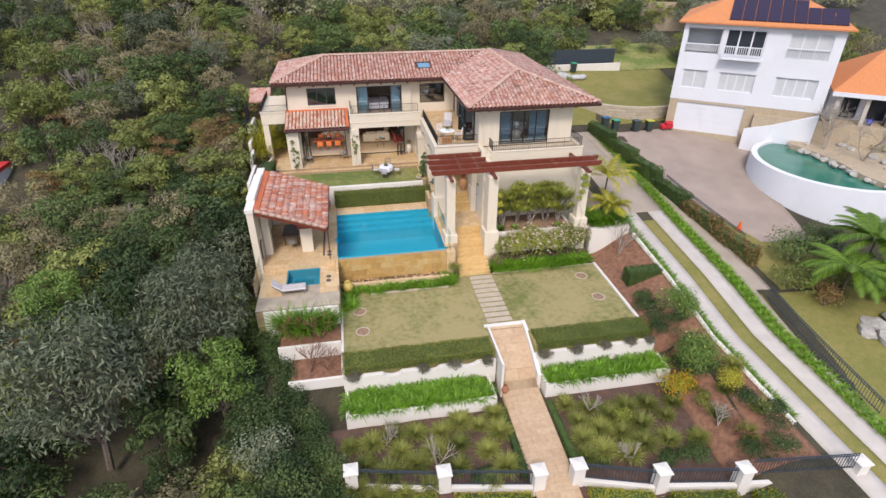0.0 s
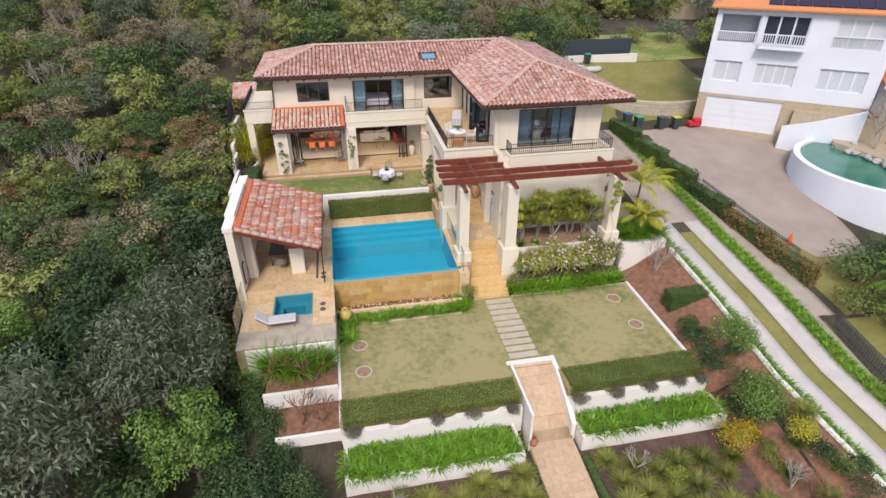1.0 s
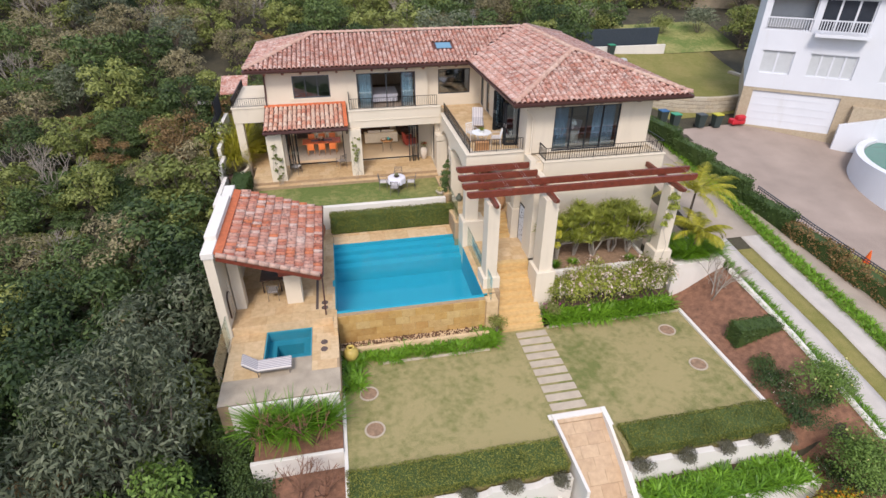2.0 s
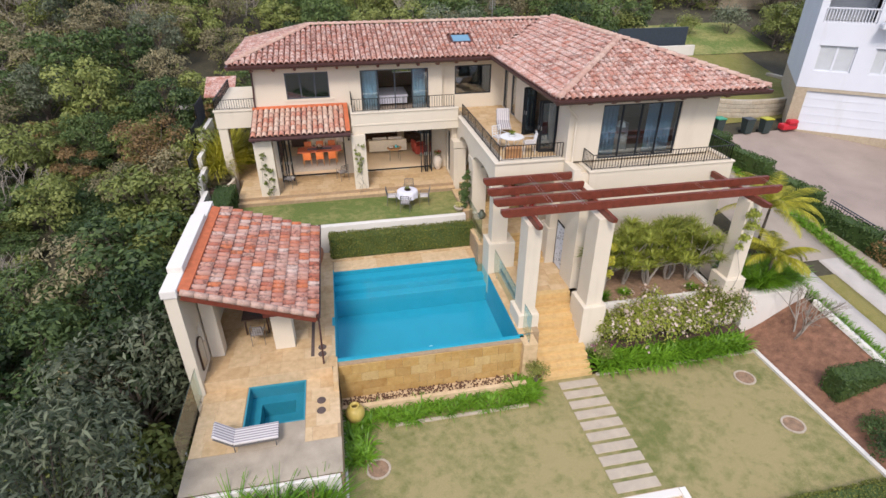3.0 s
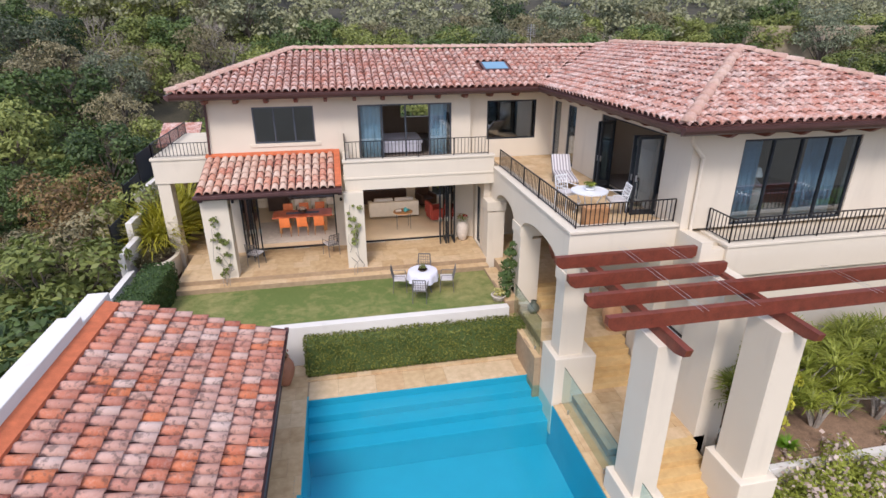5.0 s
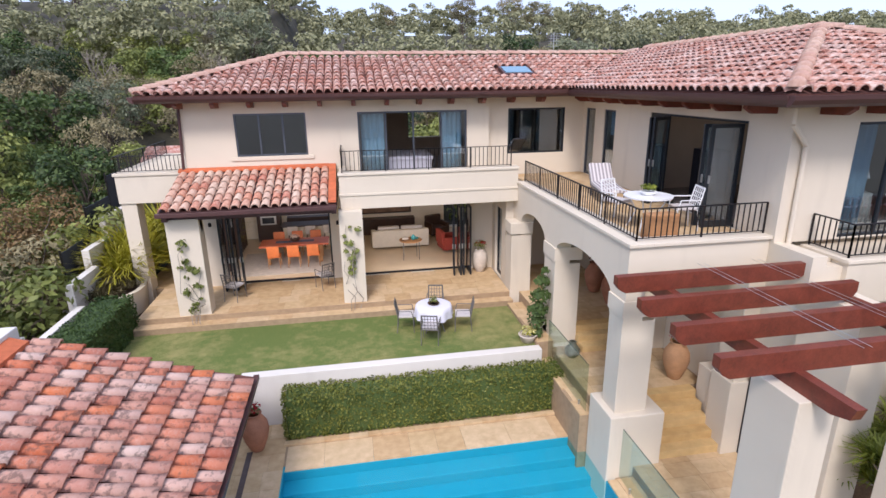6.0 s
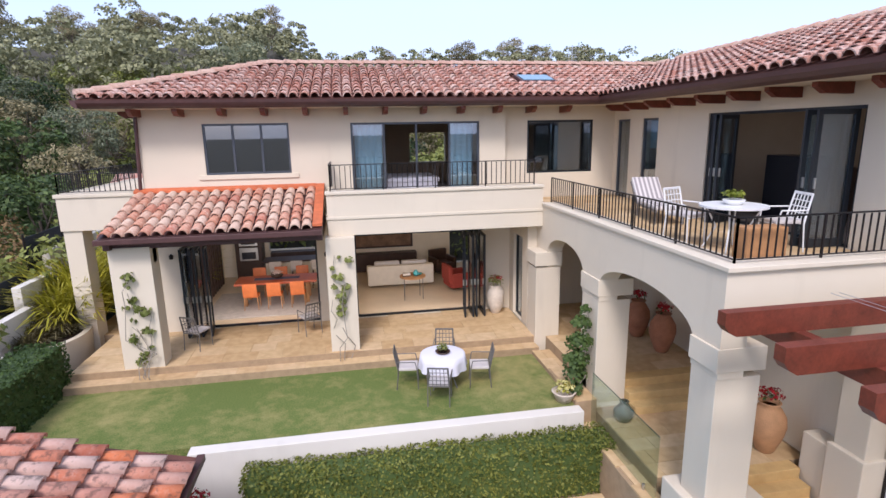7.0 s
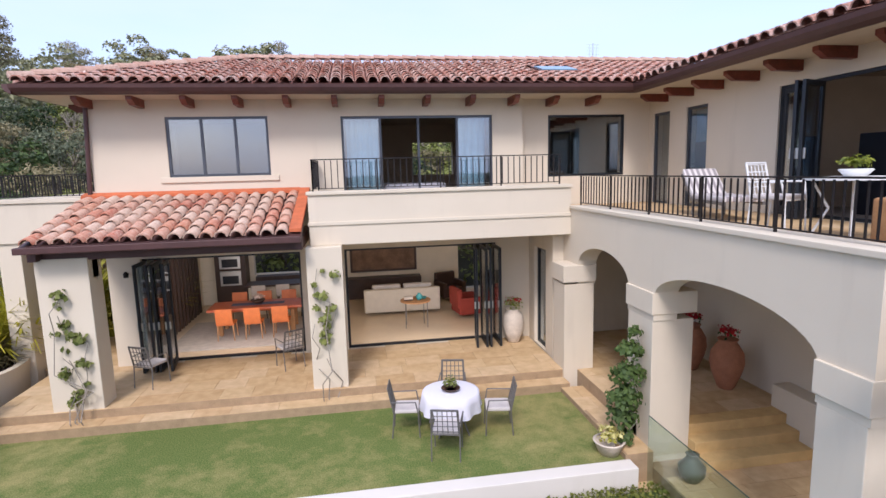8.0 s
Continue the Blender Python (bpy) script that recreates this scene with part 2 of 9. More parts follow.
def water_mat(name, tint):
    m, n, l, b = shader(name, 0.02)
    tr = n.new("ShaderNodeBsdfTransparent")
    tr.inputs[0].default_value = (*tint, 1)
    gl = n.new("ShaderNodeBsdfGlossy")
    gl.inputs["Roughness"].default_value = 0.04
    fr = n.new("ShaderNodeLayerWeight")
    f = maths(n, l, "ADD", maths(n, l, "MULTIPLY", maths(n, l, "POWER", fr.outputs["Facing"], 5.0), 0.8), 0.02)
    bp = n.new("ShaderNodeBump")
    bp.inputs["Strength"].default_value, bp.inputs["Distance"].default_value = 0.25, 0.02
    l.new(noise_tex(n, l, 1.6, 3, world_pos(n)), bp.inputs["Height"])
    l.new(bp.outputs[0], gl.inputs["Normal"])
    s = n.new("ShaderNodeMixShader")
    l.new(f, s.inputs[0])
    l.new(tr.outputs[0], s.inputs[1])
    l.new(gl.outputs[0], s.inputs[2])
    l.new(s.outputs[0], n["Material Output"].inputs[0])
    return m


WATER = water_mat("pool_water", (0.60, 0.90, 0.96))


def lawn_mat(name, green, dry, bias=0.5):
    m, n, l, b = shader(name, 0.95, 0, 0.1)
    p = world_pos(n)
    f = noise_tex(n, l, 0.3, 6, p, 0.6)
    g = noise_tex(n, l, 45, 3, p)
    mid = noise_tex(n, l, 3.0, 5, p, 0.65)
    f = maths(n, l, "ADD", maths(n, l, "MULTIPLY", f, 0.58), maths(n, l, "MULTIPLY", mid, 0.42))
    c = ramp(n, l, f, [(bias - 0.085, green), (bias + 0.085, dry)])
    c = mix(n, l, 0.4, c, ramp(n, l, g, [(0.3, tuple(k * 0.55 for k in green)), (0.7, tuple(k * 1.25 for k in dry))]))
    l.new(c, b.inputs["Base Color"])
    bump(n, l, b, g, 0.7, 0.03)
    return m


LAWN = lawn_mat("patchy_lawn", (0.088, 0.128, 0.026), (0.37, 0.30, 0.145), 0.465)
LAWN2 = lawn_mat("shaded_green_lawn", (0.066, 0.135, 0.026), (0.34, 0.30, 0.12), 0.53)
LAWN3 = lawn_mat("dry_verge_lawn", (0.15, 0.16, 0.04), (0.26, 0.22, 0.08), 0.5)


# ---------------------------------------------------------------- mesh helpers
def box(bm, x0, x1, y0, y1, z0, z1, bevel=0.0):
    c = bmesh.ops.create_cube(bm, size=1.0)["verts"]
    for v in c:
        v.co = Vector(((x0 + x1) / 2 + v.co.x * (x1 - x0), (y0 + y1) / 2 + v.co.y * (y1 - y0), (z0 + z1) / 2 + v.co.z * (z1 - z0)))
    if bevel:
        es = list({e for v in c for e in v.link_edges})
        bmesh.ops.bevel(bm, geom=es, offset=bevel, segments=2, affect="EDGES", profile=0.6)
    return bm


def cyl(bm, x, y, z0, z1, r0, r1=None, seg=12, m=None):
    r1 = r0 if r1 is None else r1
    mat = Matrix.Translation((x, y, (z0 + z1) / 2))
    if m:
        mat = m @ mat
    bmesh.ops.create_cone(bm, cap_ends=True, segments=seg, radius1=r0, radius2=r1, depth=z1 - z0, matrix=mat)


def rod(bm, a, b, r, r2=None, seg=6):
    a, b = Vector(a), Vector(b)
    d = b - a
    mat = Matrix.Translation((a + b) / 2) @ d.to_track_quat("Z", "Y").to_matrix().to_4x4()
    bmesh.ops.create_cone(bm, cap_ends=True, segments=seg, radius1=r, radius2=r if r2 is None else r2, depth=d.length, matrix=mat)


def beam(bm, a, b, w, h):
    a, b = Vector(a), Vector(b)
    d = b - a
    c = bmesh.ops.create_cube(bm, size=1.0)["verts"]
    side = d.cross(Vector((0, 0, 1))).normalized()
    up = side.cross(d).normalized()
    for v in c:
        k = v.co.copy()
        v.co = (a + b) / 2 + d * k.x + side * (k.y * w) + up * (k.z * h)


def lathe(bm, prof, x=0, y=0, z=0, seg=20):
    rings = []
    for r, h in prof:
        rings.append([bm.verts.new((x + r * math.cos(i * math.tau / seg), y + r * math.sin(i * math.tau / seg), z + h)) for i in range(seg)])
    for a, b in zip(rings, rings[1:]):
        for i in range(seg):
            bm.faces.new((a[i], a[(i + 1) % seg], b[(i + 1) % seg], b[i]))
    bm.faces.new(rings[0][::-1])


def prism(bm, pts, z0, z1):
    lo = [bm.verts.new((x, y, z0)) for x, y in pts]
    hi = [bm.verts.new((x, y, z1)) for x, y in pts]
    bm.faces.new(lo[::-1])
    bm.faces.new(hi)
    for i in range(len(pts)):
        j = (i + 1) % len(pts)
        bm.faces.new((lo[i], lo[j], hi[j], hi[i]))


def wall(bm, axis, p0, p1, a0, a1, z0, z1, holes=()):
    """A thick wall with openings that go through it. axis: the way that it runs."""
    us = sorted({a0, a1, *[k for h in holes for k in h[:2]]})
    zs = sorted({z0, z1, *[k for h in holes for k in h[2:]]})
    for u, u2 in zip(us, us[1:]):
        run = None
        for z, z2 in zip(zs, zs[1:]):
            cu, cz = (u + u2) / 2, (z + z2) / 2
            solid = not any(h[0] < cu < h[1] and h[2] < cz < h[3] for h in holes)
            if solid:
                run = (run[0], z2) if run else (z, z2)
            if (not solid or z2 == zs[-1]) and run:
                if axis == "x":
                    box(bm, u, u2, p0, p1, *run)
                else:
                    box(bm, p0, p1, u, u2, *run)
                run = None


def mesh_from(name, bm, mat, smooth=False):
    me = bpy.data.meshes.new(name)
    bmesh.ops.recalc_face_normals(bm, faces=bm.faces)
    bm.to_mesh(me)
    bm.free()
    me.materials.append(mat)
    if smooth:
        me.polygons.foreach_set("use_smooth", [True] * len(me.polygons))
    return me


def part(name, bm, mat, parent, label="", smooth=False):
    ob = new(name, mesh_from(name, bm, mat, smooth))
    ob.parent = parent
    if parent is not None:
        ob.matrix_parent_inverse = parent.matrix_basis.inverted()
    return tagged(ob, label)


def piece(name, me, parent, m):
    """An object of its own on shared mesh data."""
    ob = new(name, me)
    ob.parent = parent
    ob.matrix_basis = m
    return ob


def thing(name, label, category, group="", kind="", at=None):
    ob = new(name)
    if at is not None:
        ob.matrix_basis = at
    return tagged(ob, label, category, group, kind)


def solid(name, bm, mat, label, category="", group="", kind="", smooth=False):
    return tagged(new(name, mesh_from(name, bm, mat, smooth)), label, category, group, kind)


def B():
    return bmesh.new()


# ---------------------------------------------------------------- ground
def lerp_table(table, v):
    for (a, za), (b, zb) in zip(table, table[1:]):
        if v <= b:
            k = max(0.0, min(1.0, (v - a) / (b - a)))
            return za + (zb - za) * k
    return table[-1][1]


MIDDLE = [(-60, -10), (8, -6.9), (13.5, -6.15), (18, -5.6), (19.7, -5.5), (20.5, -4.3), (28, -4.1), (36.2, -3.9), (37.4, -0.6), (50, -0.3), (56, 1.2), (70, 4), (110, 12), (150, 17), (220, 21), (500, 26)]
RIGHT = [(-60, -9), (8, -6.4), (12.4, -5.15), (18.6, -3.7), (24, -2.6), (30, -1.75), (44, 0.25), (52, 1.2), (62, 3.2), (72, 5), (110, 12), (150, 17), (220, 21), (500, 26)]
LEFT = [(-60, -13), (5, -10), (14, -8.8), (20, -7.6), (28, -5.4), (36, -3.2), (44, -0.9), (56, 2.0), (72, 6.5), (110, 17), (150, 23), (220, 27), (500, 30)]


def smooth01(k):
    k = max(0.0, min(1.0, k))
    return k * k * (3 - 2 * k)


def ground_z(x, y):
    z = lerp_table(MIDDLE, y)
    if x > 16.0:
        z += (lerp_table(RIGHT, y) - z) * smooth01((x - 16.0) / 2.2)
    if x < -5.4:
        z += (lerp_table(LEFT, y) - z) * smooth01((-5.4 - x) / 2.5)
        z -= 2.5 * smooth01((-8.0 - x) / 25.0) * smooth01((70 - y) / 40)
    if x > 24 or x < -9 or y > 54:
        z += 0.5 * noise.noise(Vector((x * 0.08, y * 0.08, 0)))
    return z


def axis_lines(lo, hi, step, far):
    v = list(np.arange(lo, hi + 0.01, step))
    d, s = hi, step
    while d < far:
        s *= 1.35
        d += s
        v.append(d)
    d, s = lo, step
    while d > -far:
        s *= 1.35
        d -= s
        v.insert(0, d)
    return v


gx, gy = axis_lines(-40, 60, 0.8, 2600), axis_lines(6, 78, 0.8, 2600)
gv = [(x, y, ground_z(x, y)) for y in gy for x in gx]
nx = len(gx)
gf = [(j * nx + i, j * nx + i + 1, (j + 1) * nx + i + 1, (j + 1) * nx + i) for j in range(len(gy) - 1) for i in range(nx - 1)]
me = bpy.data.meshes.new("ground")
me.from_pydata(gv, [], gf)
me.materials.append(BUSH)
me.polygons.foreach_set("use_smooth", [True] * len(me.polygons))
tagged(new("ground", me), "bushland hillside soil under scrub, shade darkened into its colour", "ground", kind="structure")


def drape(name, edge0, edge1, y0, y1, mat, label, category, dz=0.05, nx=6, ny=30, zf=None, thick=0.25, kind="structure"):
    """A sheet that follows the ground between two edges given as x(y)."""
    bm = B()
    zf = zf or ground_z
    top, low = [], []
    for j in range(ny + 1):
        y = y0 + (y1 - y0) * j / ny
        xs = [edge0(y) + (edge1(y) - edge0(y)) * i / nx for i in range(nx + 1)]
        top.append([bm.verts.new((x, y, zf(x, y) + dz)) for x in xs])
        low.append([bm.verts.new((x, y, zf(x, y) + dz - thick)) for x in (xs[0], xs[-1])])
    for j in range(ny):
        for i in range(nx):
            bm.faces.new((top[j][i], top[j][i + 1], top[j + 1][i + 1], top[j + 1][i]))
        bm.faces.new((low[j][0], top[j][0], top[j + 1][0], low[j + 1][0]))
        bm.faces.new((top[j][-1], low[j][1], low[j + 1][1], top[j + 1][-1]))
    return solid(name, bm, mat, label, category, kind=kind, smooth=True)


# ---------------------------------------------------------------- levels of the terraces
YARD, PATIO, DECK, SPA_Z, LAWN_Z, UP = -0.2, 0.15, -1.55, -1.97, -3.4, 3.48
CORR, LAND = -1.3, -0.36


def terrace(name, x0, x1, y0, y1, z, depth, mat, label, category):
    bm = B()
    box(bm, x0, x1, y0, y1, z - depth, z)
    return solid(name, bm, mat, label, category, kind="structure")


terrace("upper_lawn", -6.0, 4.93, 36.48, 39.42, YARD, 3.5, LAWN2, "green clipped lawn between the patio and the pool wall", "lawn")
bm = B()
for x0, x1, y0 in ((-1.42, 6.5, 20.3), (6.5, 8.72, 22.48), (8.72, 15.25, 20.3)):
    box(bm, x0, x1, y0, 27.75, LAWN_Z - 1.6, LAWN_Z)
bmesh.ops.remove_doubles(bm, verts=bm.verts, dist=0.001)
solid("lower_lawn", bm, LAWN, "patchy dry green lawn below the pool", "lawn", kind="structure")


def sub_block(name, x0, x1, y0, y1, z0, z1, mat, label, category="wall"):
    bm = B()
    box(bm, x0, x1, y0, y1, z0, z1, 0.015)
    return solid(name, bm, mat, label, category, kind="structure")


# white garden walls
sub_block("wall_hedge_bed", -2.6, 5.0, 36.2, 36.48, -4.0, -0.18, WHITE_R, "low cream rendered wall behind the hedge")
sub_block("wall_lawn_edge_west", -1.56, -1.42, 20.2, 27.8, -5.4, -3.34, WHITE_R, "narrow white rendered edging of the lawn")
sub_block("wall_lawn_edge_east", 15.25, 15.42, 21.4, 27.75, -4.4, -3.3, WHITE_R, "narrow white rendered edging of the lawn")
sub_block("wall_lawn_edge_back_west", 0.3, 5.2, 26.62, 26.74, -3.6, -3.33, SLAB, "pale stone edging strip of the flower bed", "edging")
sub_block("wall_lawn_edge_back_east", 8.3, 15.25, 27.62, 27.74, -3.6, -3.33, SLAB, "pale stone edging strip of the flower bed", "edging")


def scallop_wall(name, x0, x1, y0, y1, waves):
    """A retaining wall whose top dips in even scallops."""
    bm = B()
    steps = waves * 12
    rows = []
    for i in range(steps + 1):
        k = i / steps
        x = x0 + (x1 - x0) * k
        z = -3.72 - 0.20 * max(0.0, math.sin(k * waves * math.tau)) ** 0.6
        rows.append([bm.verts.new(p) for p in ((x, y0, -5.7), (x, y0, z), (x, y1, z), (x, y1, -5.7))])
    for a, b in zip(rows, rows[1:]):
        for i in range(3):
            bm.faces.new((a[i], b[i], b[i + 1], a[i + 1]))
    bm.faces.new(rows[0])
    bm.faces.new(rows[-1][::-1])
    return solid(name, bm, WHITE_R, "white rendered retaining wall with a scalloped top", "wall", kind="structure")


scallop_wall("wall_scalloped_west", -1.5, 6.45, 19.85, 20.1, 4)
scallop_wall("wall_scalloped_east", 8.75, 15.6, 19.95, 20.2, 4)


def trough(name, x0, x1, y0, y1, z0, z1, label, t=0.16, fill=None):
    bm = B()
    box(bm, x0, x1, y0, y0 + t, z0, z1, 0.012)
    box(bm, x0, x0 + t, y0 + t, y1, z0, z1, 0.012)
    box(bm, x1 - t, x1, y0 + t, y1, z0, z1, 0.012)
    ob = solid(name, bm, WHITE_R, label, "planter", kind="structure")
    bm = B()
    box(bm, x0 + t, x1 - t, y0 + t, y1, z0, z1 - 0.12)
    part("soil", bm, fill or SOIL, ob)
    return ob


trough("wall_planter_west", -1.5, 6.1, 18.15, 19.85, -6.0, -4.62, "long white rendered planter full of strap leaves")
trough("wall_planter_east", 8.85, 15.9, 18.5, 19.95, -6.0, -4.62, "long white rendered planter full of strap leaves")
trough("wall_planter_pergola", 8.95, 14.3, 29.4, 31.95, -4.0, -1.35, "cream rendered planter under the pergola", fill=PLANTSOIL)


# ---------------------------------------------------------------- the house
house = thing("house", "two-storey cream rendered villa with red clay tile roofs", "house", at=pose(5, 42, 0))
EAVE, PITCH = 6.30, 0.30

# lower walls
bm = B()
wall(bm, "x", 41.95, 42.25, -4.65, 8.35, -0.6, 3.3, [(-3.95, -0.45, PATIO, 2.62), (0.57, 4.3, PATIO, 2.62)])
wall(bm, "y", 5.15, 5.4, 40.3, 41.95, -0.6, 3.1, [(40.75, 41.55, PATIO, 2.55)])
wall(bm, "y", 8.35, 8.65, 31.95, 48.0, -3.6, UP)
wall(bm, "x", 31.95, 32.2, 8.65, 15.3, -3.6, UP - 0.2)
wall(bm, "y", 15.05, 15.3, 32.2, 48.0, -3.6, UP)
wall(bm, "y", -4.65, -4.4, 42.25, 48.0, -0.6, 3.3, [(42.9, 47.0, PATIO, 2.6)])
wall(bm, "x", 47.8, 48.05, -4.4, 15.05, -0.6, 6.0, [(-2.6, -0.3, 1.1, 2.75), (4.4, 8.0, 0.2, 2.75), (2.9, 4.3, 4.3, 5.4)])
bmesh.ops.remove_doubles(bm, verts=bm.verts, dist=0.001)
part("lower_wall", bm, CREAM, house)

# upper walls
bm = B()
wall(bm, "x", 41.8, 42.05, -4.65, 4.95, 3.0, 6.1, [(-3.1, -0.95, 4.42, 5.72), (0.65, 4.2, UP, 5.7)])
wall(bm, "x", 42.0, 42.25, 4.95, 8.35, 3.1, 6.1, [(5.66, 7.67, 4.2, 5.7)])
wall(bm, "y", 8.35, 8.6, 32.9, 42.0, UP, 6.1, [(34.05, 37.75, UP, 5.72), (39.7, 40.45, UP, 5.68), (41.1, 41.8, UP, 5.68)])
wall(bm, "x", 32.9, 33.15, 8.6, 14.85, UP, 6.1, [(9.75, 13.2, UP + 0.02, 5.74)])
wall(bm, "y", 14.6, 14.85, 33.15, 48.0, UP, 6.1)
wall(bm, "y", -4.65, -4.4, 42.05, 48.0, 3.3, 6.1)
bmesh.ops.remove_doubles(bm, verts=bm.verts, dist=0.001)
part("upper_wall", bm, CREAM, house)

# floor slabs and terrace
bm = B()
box(bm, -4.4, 14.6, 42.25, 47.8, 2.95, UP - 0.03)
box(bm, 8.65, 15.05, 33.15, 42.25, 3.0, UP - 0.03)
box(bm, 8.6, 15.1, 32.2, 33.15, 3.0, UP - 0.12)
box(bm, -0.06, 5.4, 40.2, 41.8, 3.05, UP)
box(bm, 5.8, 8.35, 33.35, 42.0, 3.12, UP - 0.03)
part("floor_slab", bm, SOFFIT, house)

# front parapet over the patio
bm = B()
box(bm, -0.02, 5.4, 39.9, 40.2, 3.0, 4.0, 0.01)
box(bm, -0.05, 5.42, 39.86, 40.24, 4.0, 4.07, 0.012)
box(bm, -0.02, 0.2, 40.2, 41.8, 3.0, 4.0)
parapet = part("balcony_parapet", bm, CREAM, house)
bm = B()
box(bm, -0.045, 5.4, 39.872, 39.897, 3.40, 3.47, 0.008)
band = part("string_course", bm, CREAM, house)

# terrace wall with two flat arches
def arch_z(y):
    for a, b in ((37.4, 39.5), (33.6, 36.6)):
        if a < y < b:
            k = (y - (a + b) / 2) / ((b - a) / 2)
            return 2.40 + 0.47 * math.sqrt(max(0.0, 1 - k * k))
    return None


bm = B()
ys = sorted({33.0, 33.6, 36.6, 37.4, 39.5, 40.3, *[33.6 + 3.0 * (0.5 - 0.5 * math.cos(math.pi * i / 20)) for i in range(21)], *[37.4 + 2.1 * (0.5 - 0.5 * math.cos(math.pi * i / 16)) for i in range(17)]})
for a, b in zip(ys, ys[1:]):
    if b - a < 1e-4:
        continue
    za, zb = arch_z(a + 1e-5), arch_z(b - 1e-5)
    if za is None or zb is None:
        box(bm, 5.4, 5.8, a, b, 2.0, 3.55)
        continue
    q = [bm.verts.new(p) for p in ((5.4, a, za), (5.8, a, za), (5.8, b, zb), (5.4, b, zb), (5.4, a, 3.55), (5.8, a, 3.55), (5.8, b, 3.55), (5.4, b, 3.55))]
    for f in ((0, 1, 2, 3), (4, 7, 6, 5), (0, 4, 5, 1), (3, 2, 6, 7), (0, 3, 7, 4), (1, 5, 6, 2)):
        bm.faces.new([q[i] for i in f])
box(bm, 5.36, 5.84, 32.93, 39.9, 3.55, 3.62, 0.012)
box(bm, 5.8, 8.35, 33.0, 33.35, 2.9, 3.55)
box(bm, 5.84, 8.35, 32.93, 33.39, 3.55, 3.62, 0.012)
bmesh.ops.remove_doubles(bm, verts=bm.verts, dist=0.001)
part("terrace_parapet", bm, CREAM, house)


def pier(x0, x1, y0, y1, z0, z1, base=0.0, base_top=0.0, cap=None, name="pier"):
    bm = B()
    box(bm, x0, x1, y0, y1, z0, z1, 0.012)
    if base:
        box(bm, x0 - base, x1 + base, y0 - base, y1 + base, z0, base_top, 0.02)
    if cap:
        box(bm, x0 - 0.035, x1 + 0.035, y0 - 0.035, y1 + 0.035, cap, cap + 0.35, 0.01)
    return part(name, bm, CREAM, house)


pier(5.4, 6.1, 36.62, 37.38, -1.6, 2.0, 0, 0, 2.1)
pier(5.4, 6.1, 33.02, 33.58, -2.2, 2.0, 0.0, 0, 2.1)
pier(5.1, 5.75, 39.48, 40.1, -0.6, 2.0, 0.0, 0, 2.05)
bm = B()
box(bm, 5.25, 6.45, 32.85, 33.85, -2.6, -0.05, 0.03)
part("pedestal", bm, CREAM, house)
pier(-0.1, 0.59, 39.62, 40.15, -0.6, 3.0, 0, 0, name="column")
pier(-4.82, -3.94, 39.58, 40.1, -0.6, 3.02, 0, 0, name="column")
pier(-6.72, -6.28, 41.85, 42.4, -0.6, 3.1, 0, 0, name="column")
bm = B()
box(bm, -6.75, -4.65, 41.8, 47.0, 3.1, 3.95, 0.01)
box(bm, -6.79, -4.65, 41.76, 47.0, 3.95, 4.04, 0.012)
part("side_balcony", bm, CREAM, house)

# right-hand balcony
bm = B()
box(bm, 9.0, 15.4, 31.85, 32.1, 2.55, 3.35, 0.01)
box(bm, 9.0, 9.22, 32.1, 32.9, 2.55, 3.35)
box(bm, 15.18, 15.4, 32.1, 34.6, 2.55, 3.35)
box(bm, 8.96, 15.44, 31.81, 32.14, 3.35, 3.42, 0.012)
box(bm, 8.96, 9.26, 32.14, 32.9, 3.35, 3.42, 0.012)
box(bm, 15.14, 15.44, 32.14, 34.6, 3.35, 3.42, 0.012)
part("front_balcony", bm, CREAM, house)

# roof: slabs under the tiles
roof = part("roof", B(), UNDERLAY, house, "weathered red clay barrel tiles on hipped slopes")
E_X0, E_X1, E_Y0, E_Y1, V_X, W_Y = -5.55, 16.2, 41.0, 48.8, 7.4, 31.95
RY, RX = 44.9, 11.8
RZ, WZ = EAVE + (RY - E_Y0) * PITCH, EAVE + (RX - V_X) * PITCH
MX = V_X + (RY - E_Y0)


def slab(bm, pts, t=0.07):
    hi = [bm.verts.new(p) for p in pts]
    lo = [bm.verts.new((x, y, z - t)) for x, y, z in pts]
    bm.faces.new(hi)
    bm.faces.new(lo[::-1])
    for i in range(len(pts)):
        j = (i + 1) % len(pts)
        bm.faces.new((lo[i], lo[j], hi[j], hi[i]))


bm = B()
slab(bm, [(E_X0, E_Y0, EAVE), (V_X, E_Y0, EAVE), (MX, RY, RZ), (E_X0 + 3.9, RY, RZ)])
slab(bm, [(E_X0, E_Y1, EAVE), (E_X0, E_Y0, EAVE), (E_X0 + 3.9, RY, RZ)])
slab(bm, [(V_X, E_Y0, EAVE), (V_X, W_Y, EAVE), (RX, W_Y + 4.4, WZ), (RX, E_Y1 - 4.4, WZ), (MX, RY, RZ)])
slab(bm, [(V_X, W_Y, EAVE), (E_X1, W_Y, EAVE), (RX, W_Y + 4.4, WZ)])
slab(bm, [(E_X1, W_Y, EAVE), (E_X1, E_Y1, EAVE), (RX, E_Y1 - 4.4, WZ), (RX, W_Y + 4.4, WZ)])
slab(bm, [(E_X1, E_Y1, EAVE), (E_X0, E_Y1, EAVE), (E_X0 + 3.9, RY, RZ), (MX, RY, RZ), (RX, E_Y1 - 4.4, WZ)])
old = roof.data
roof.data = mesh_from("roof", bm, UNDERLAY)
bpy.data.meshes.remove(old)

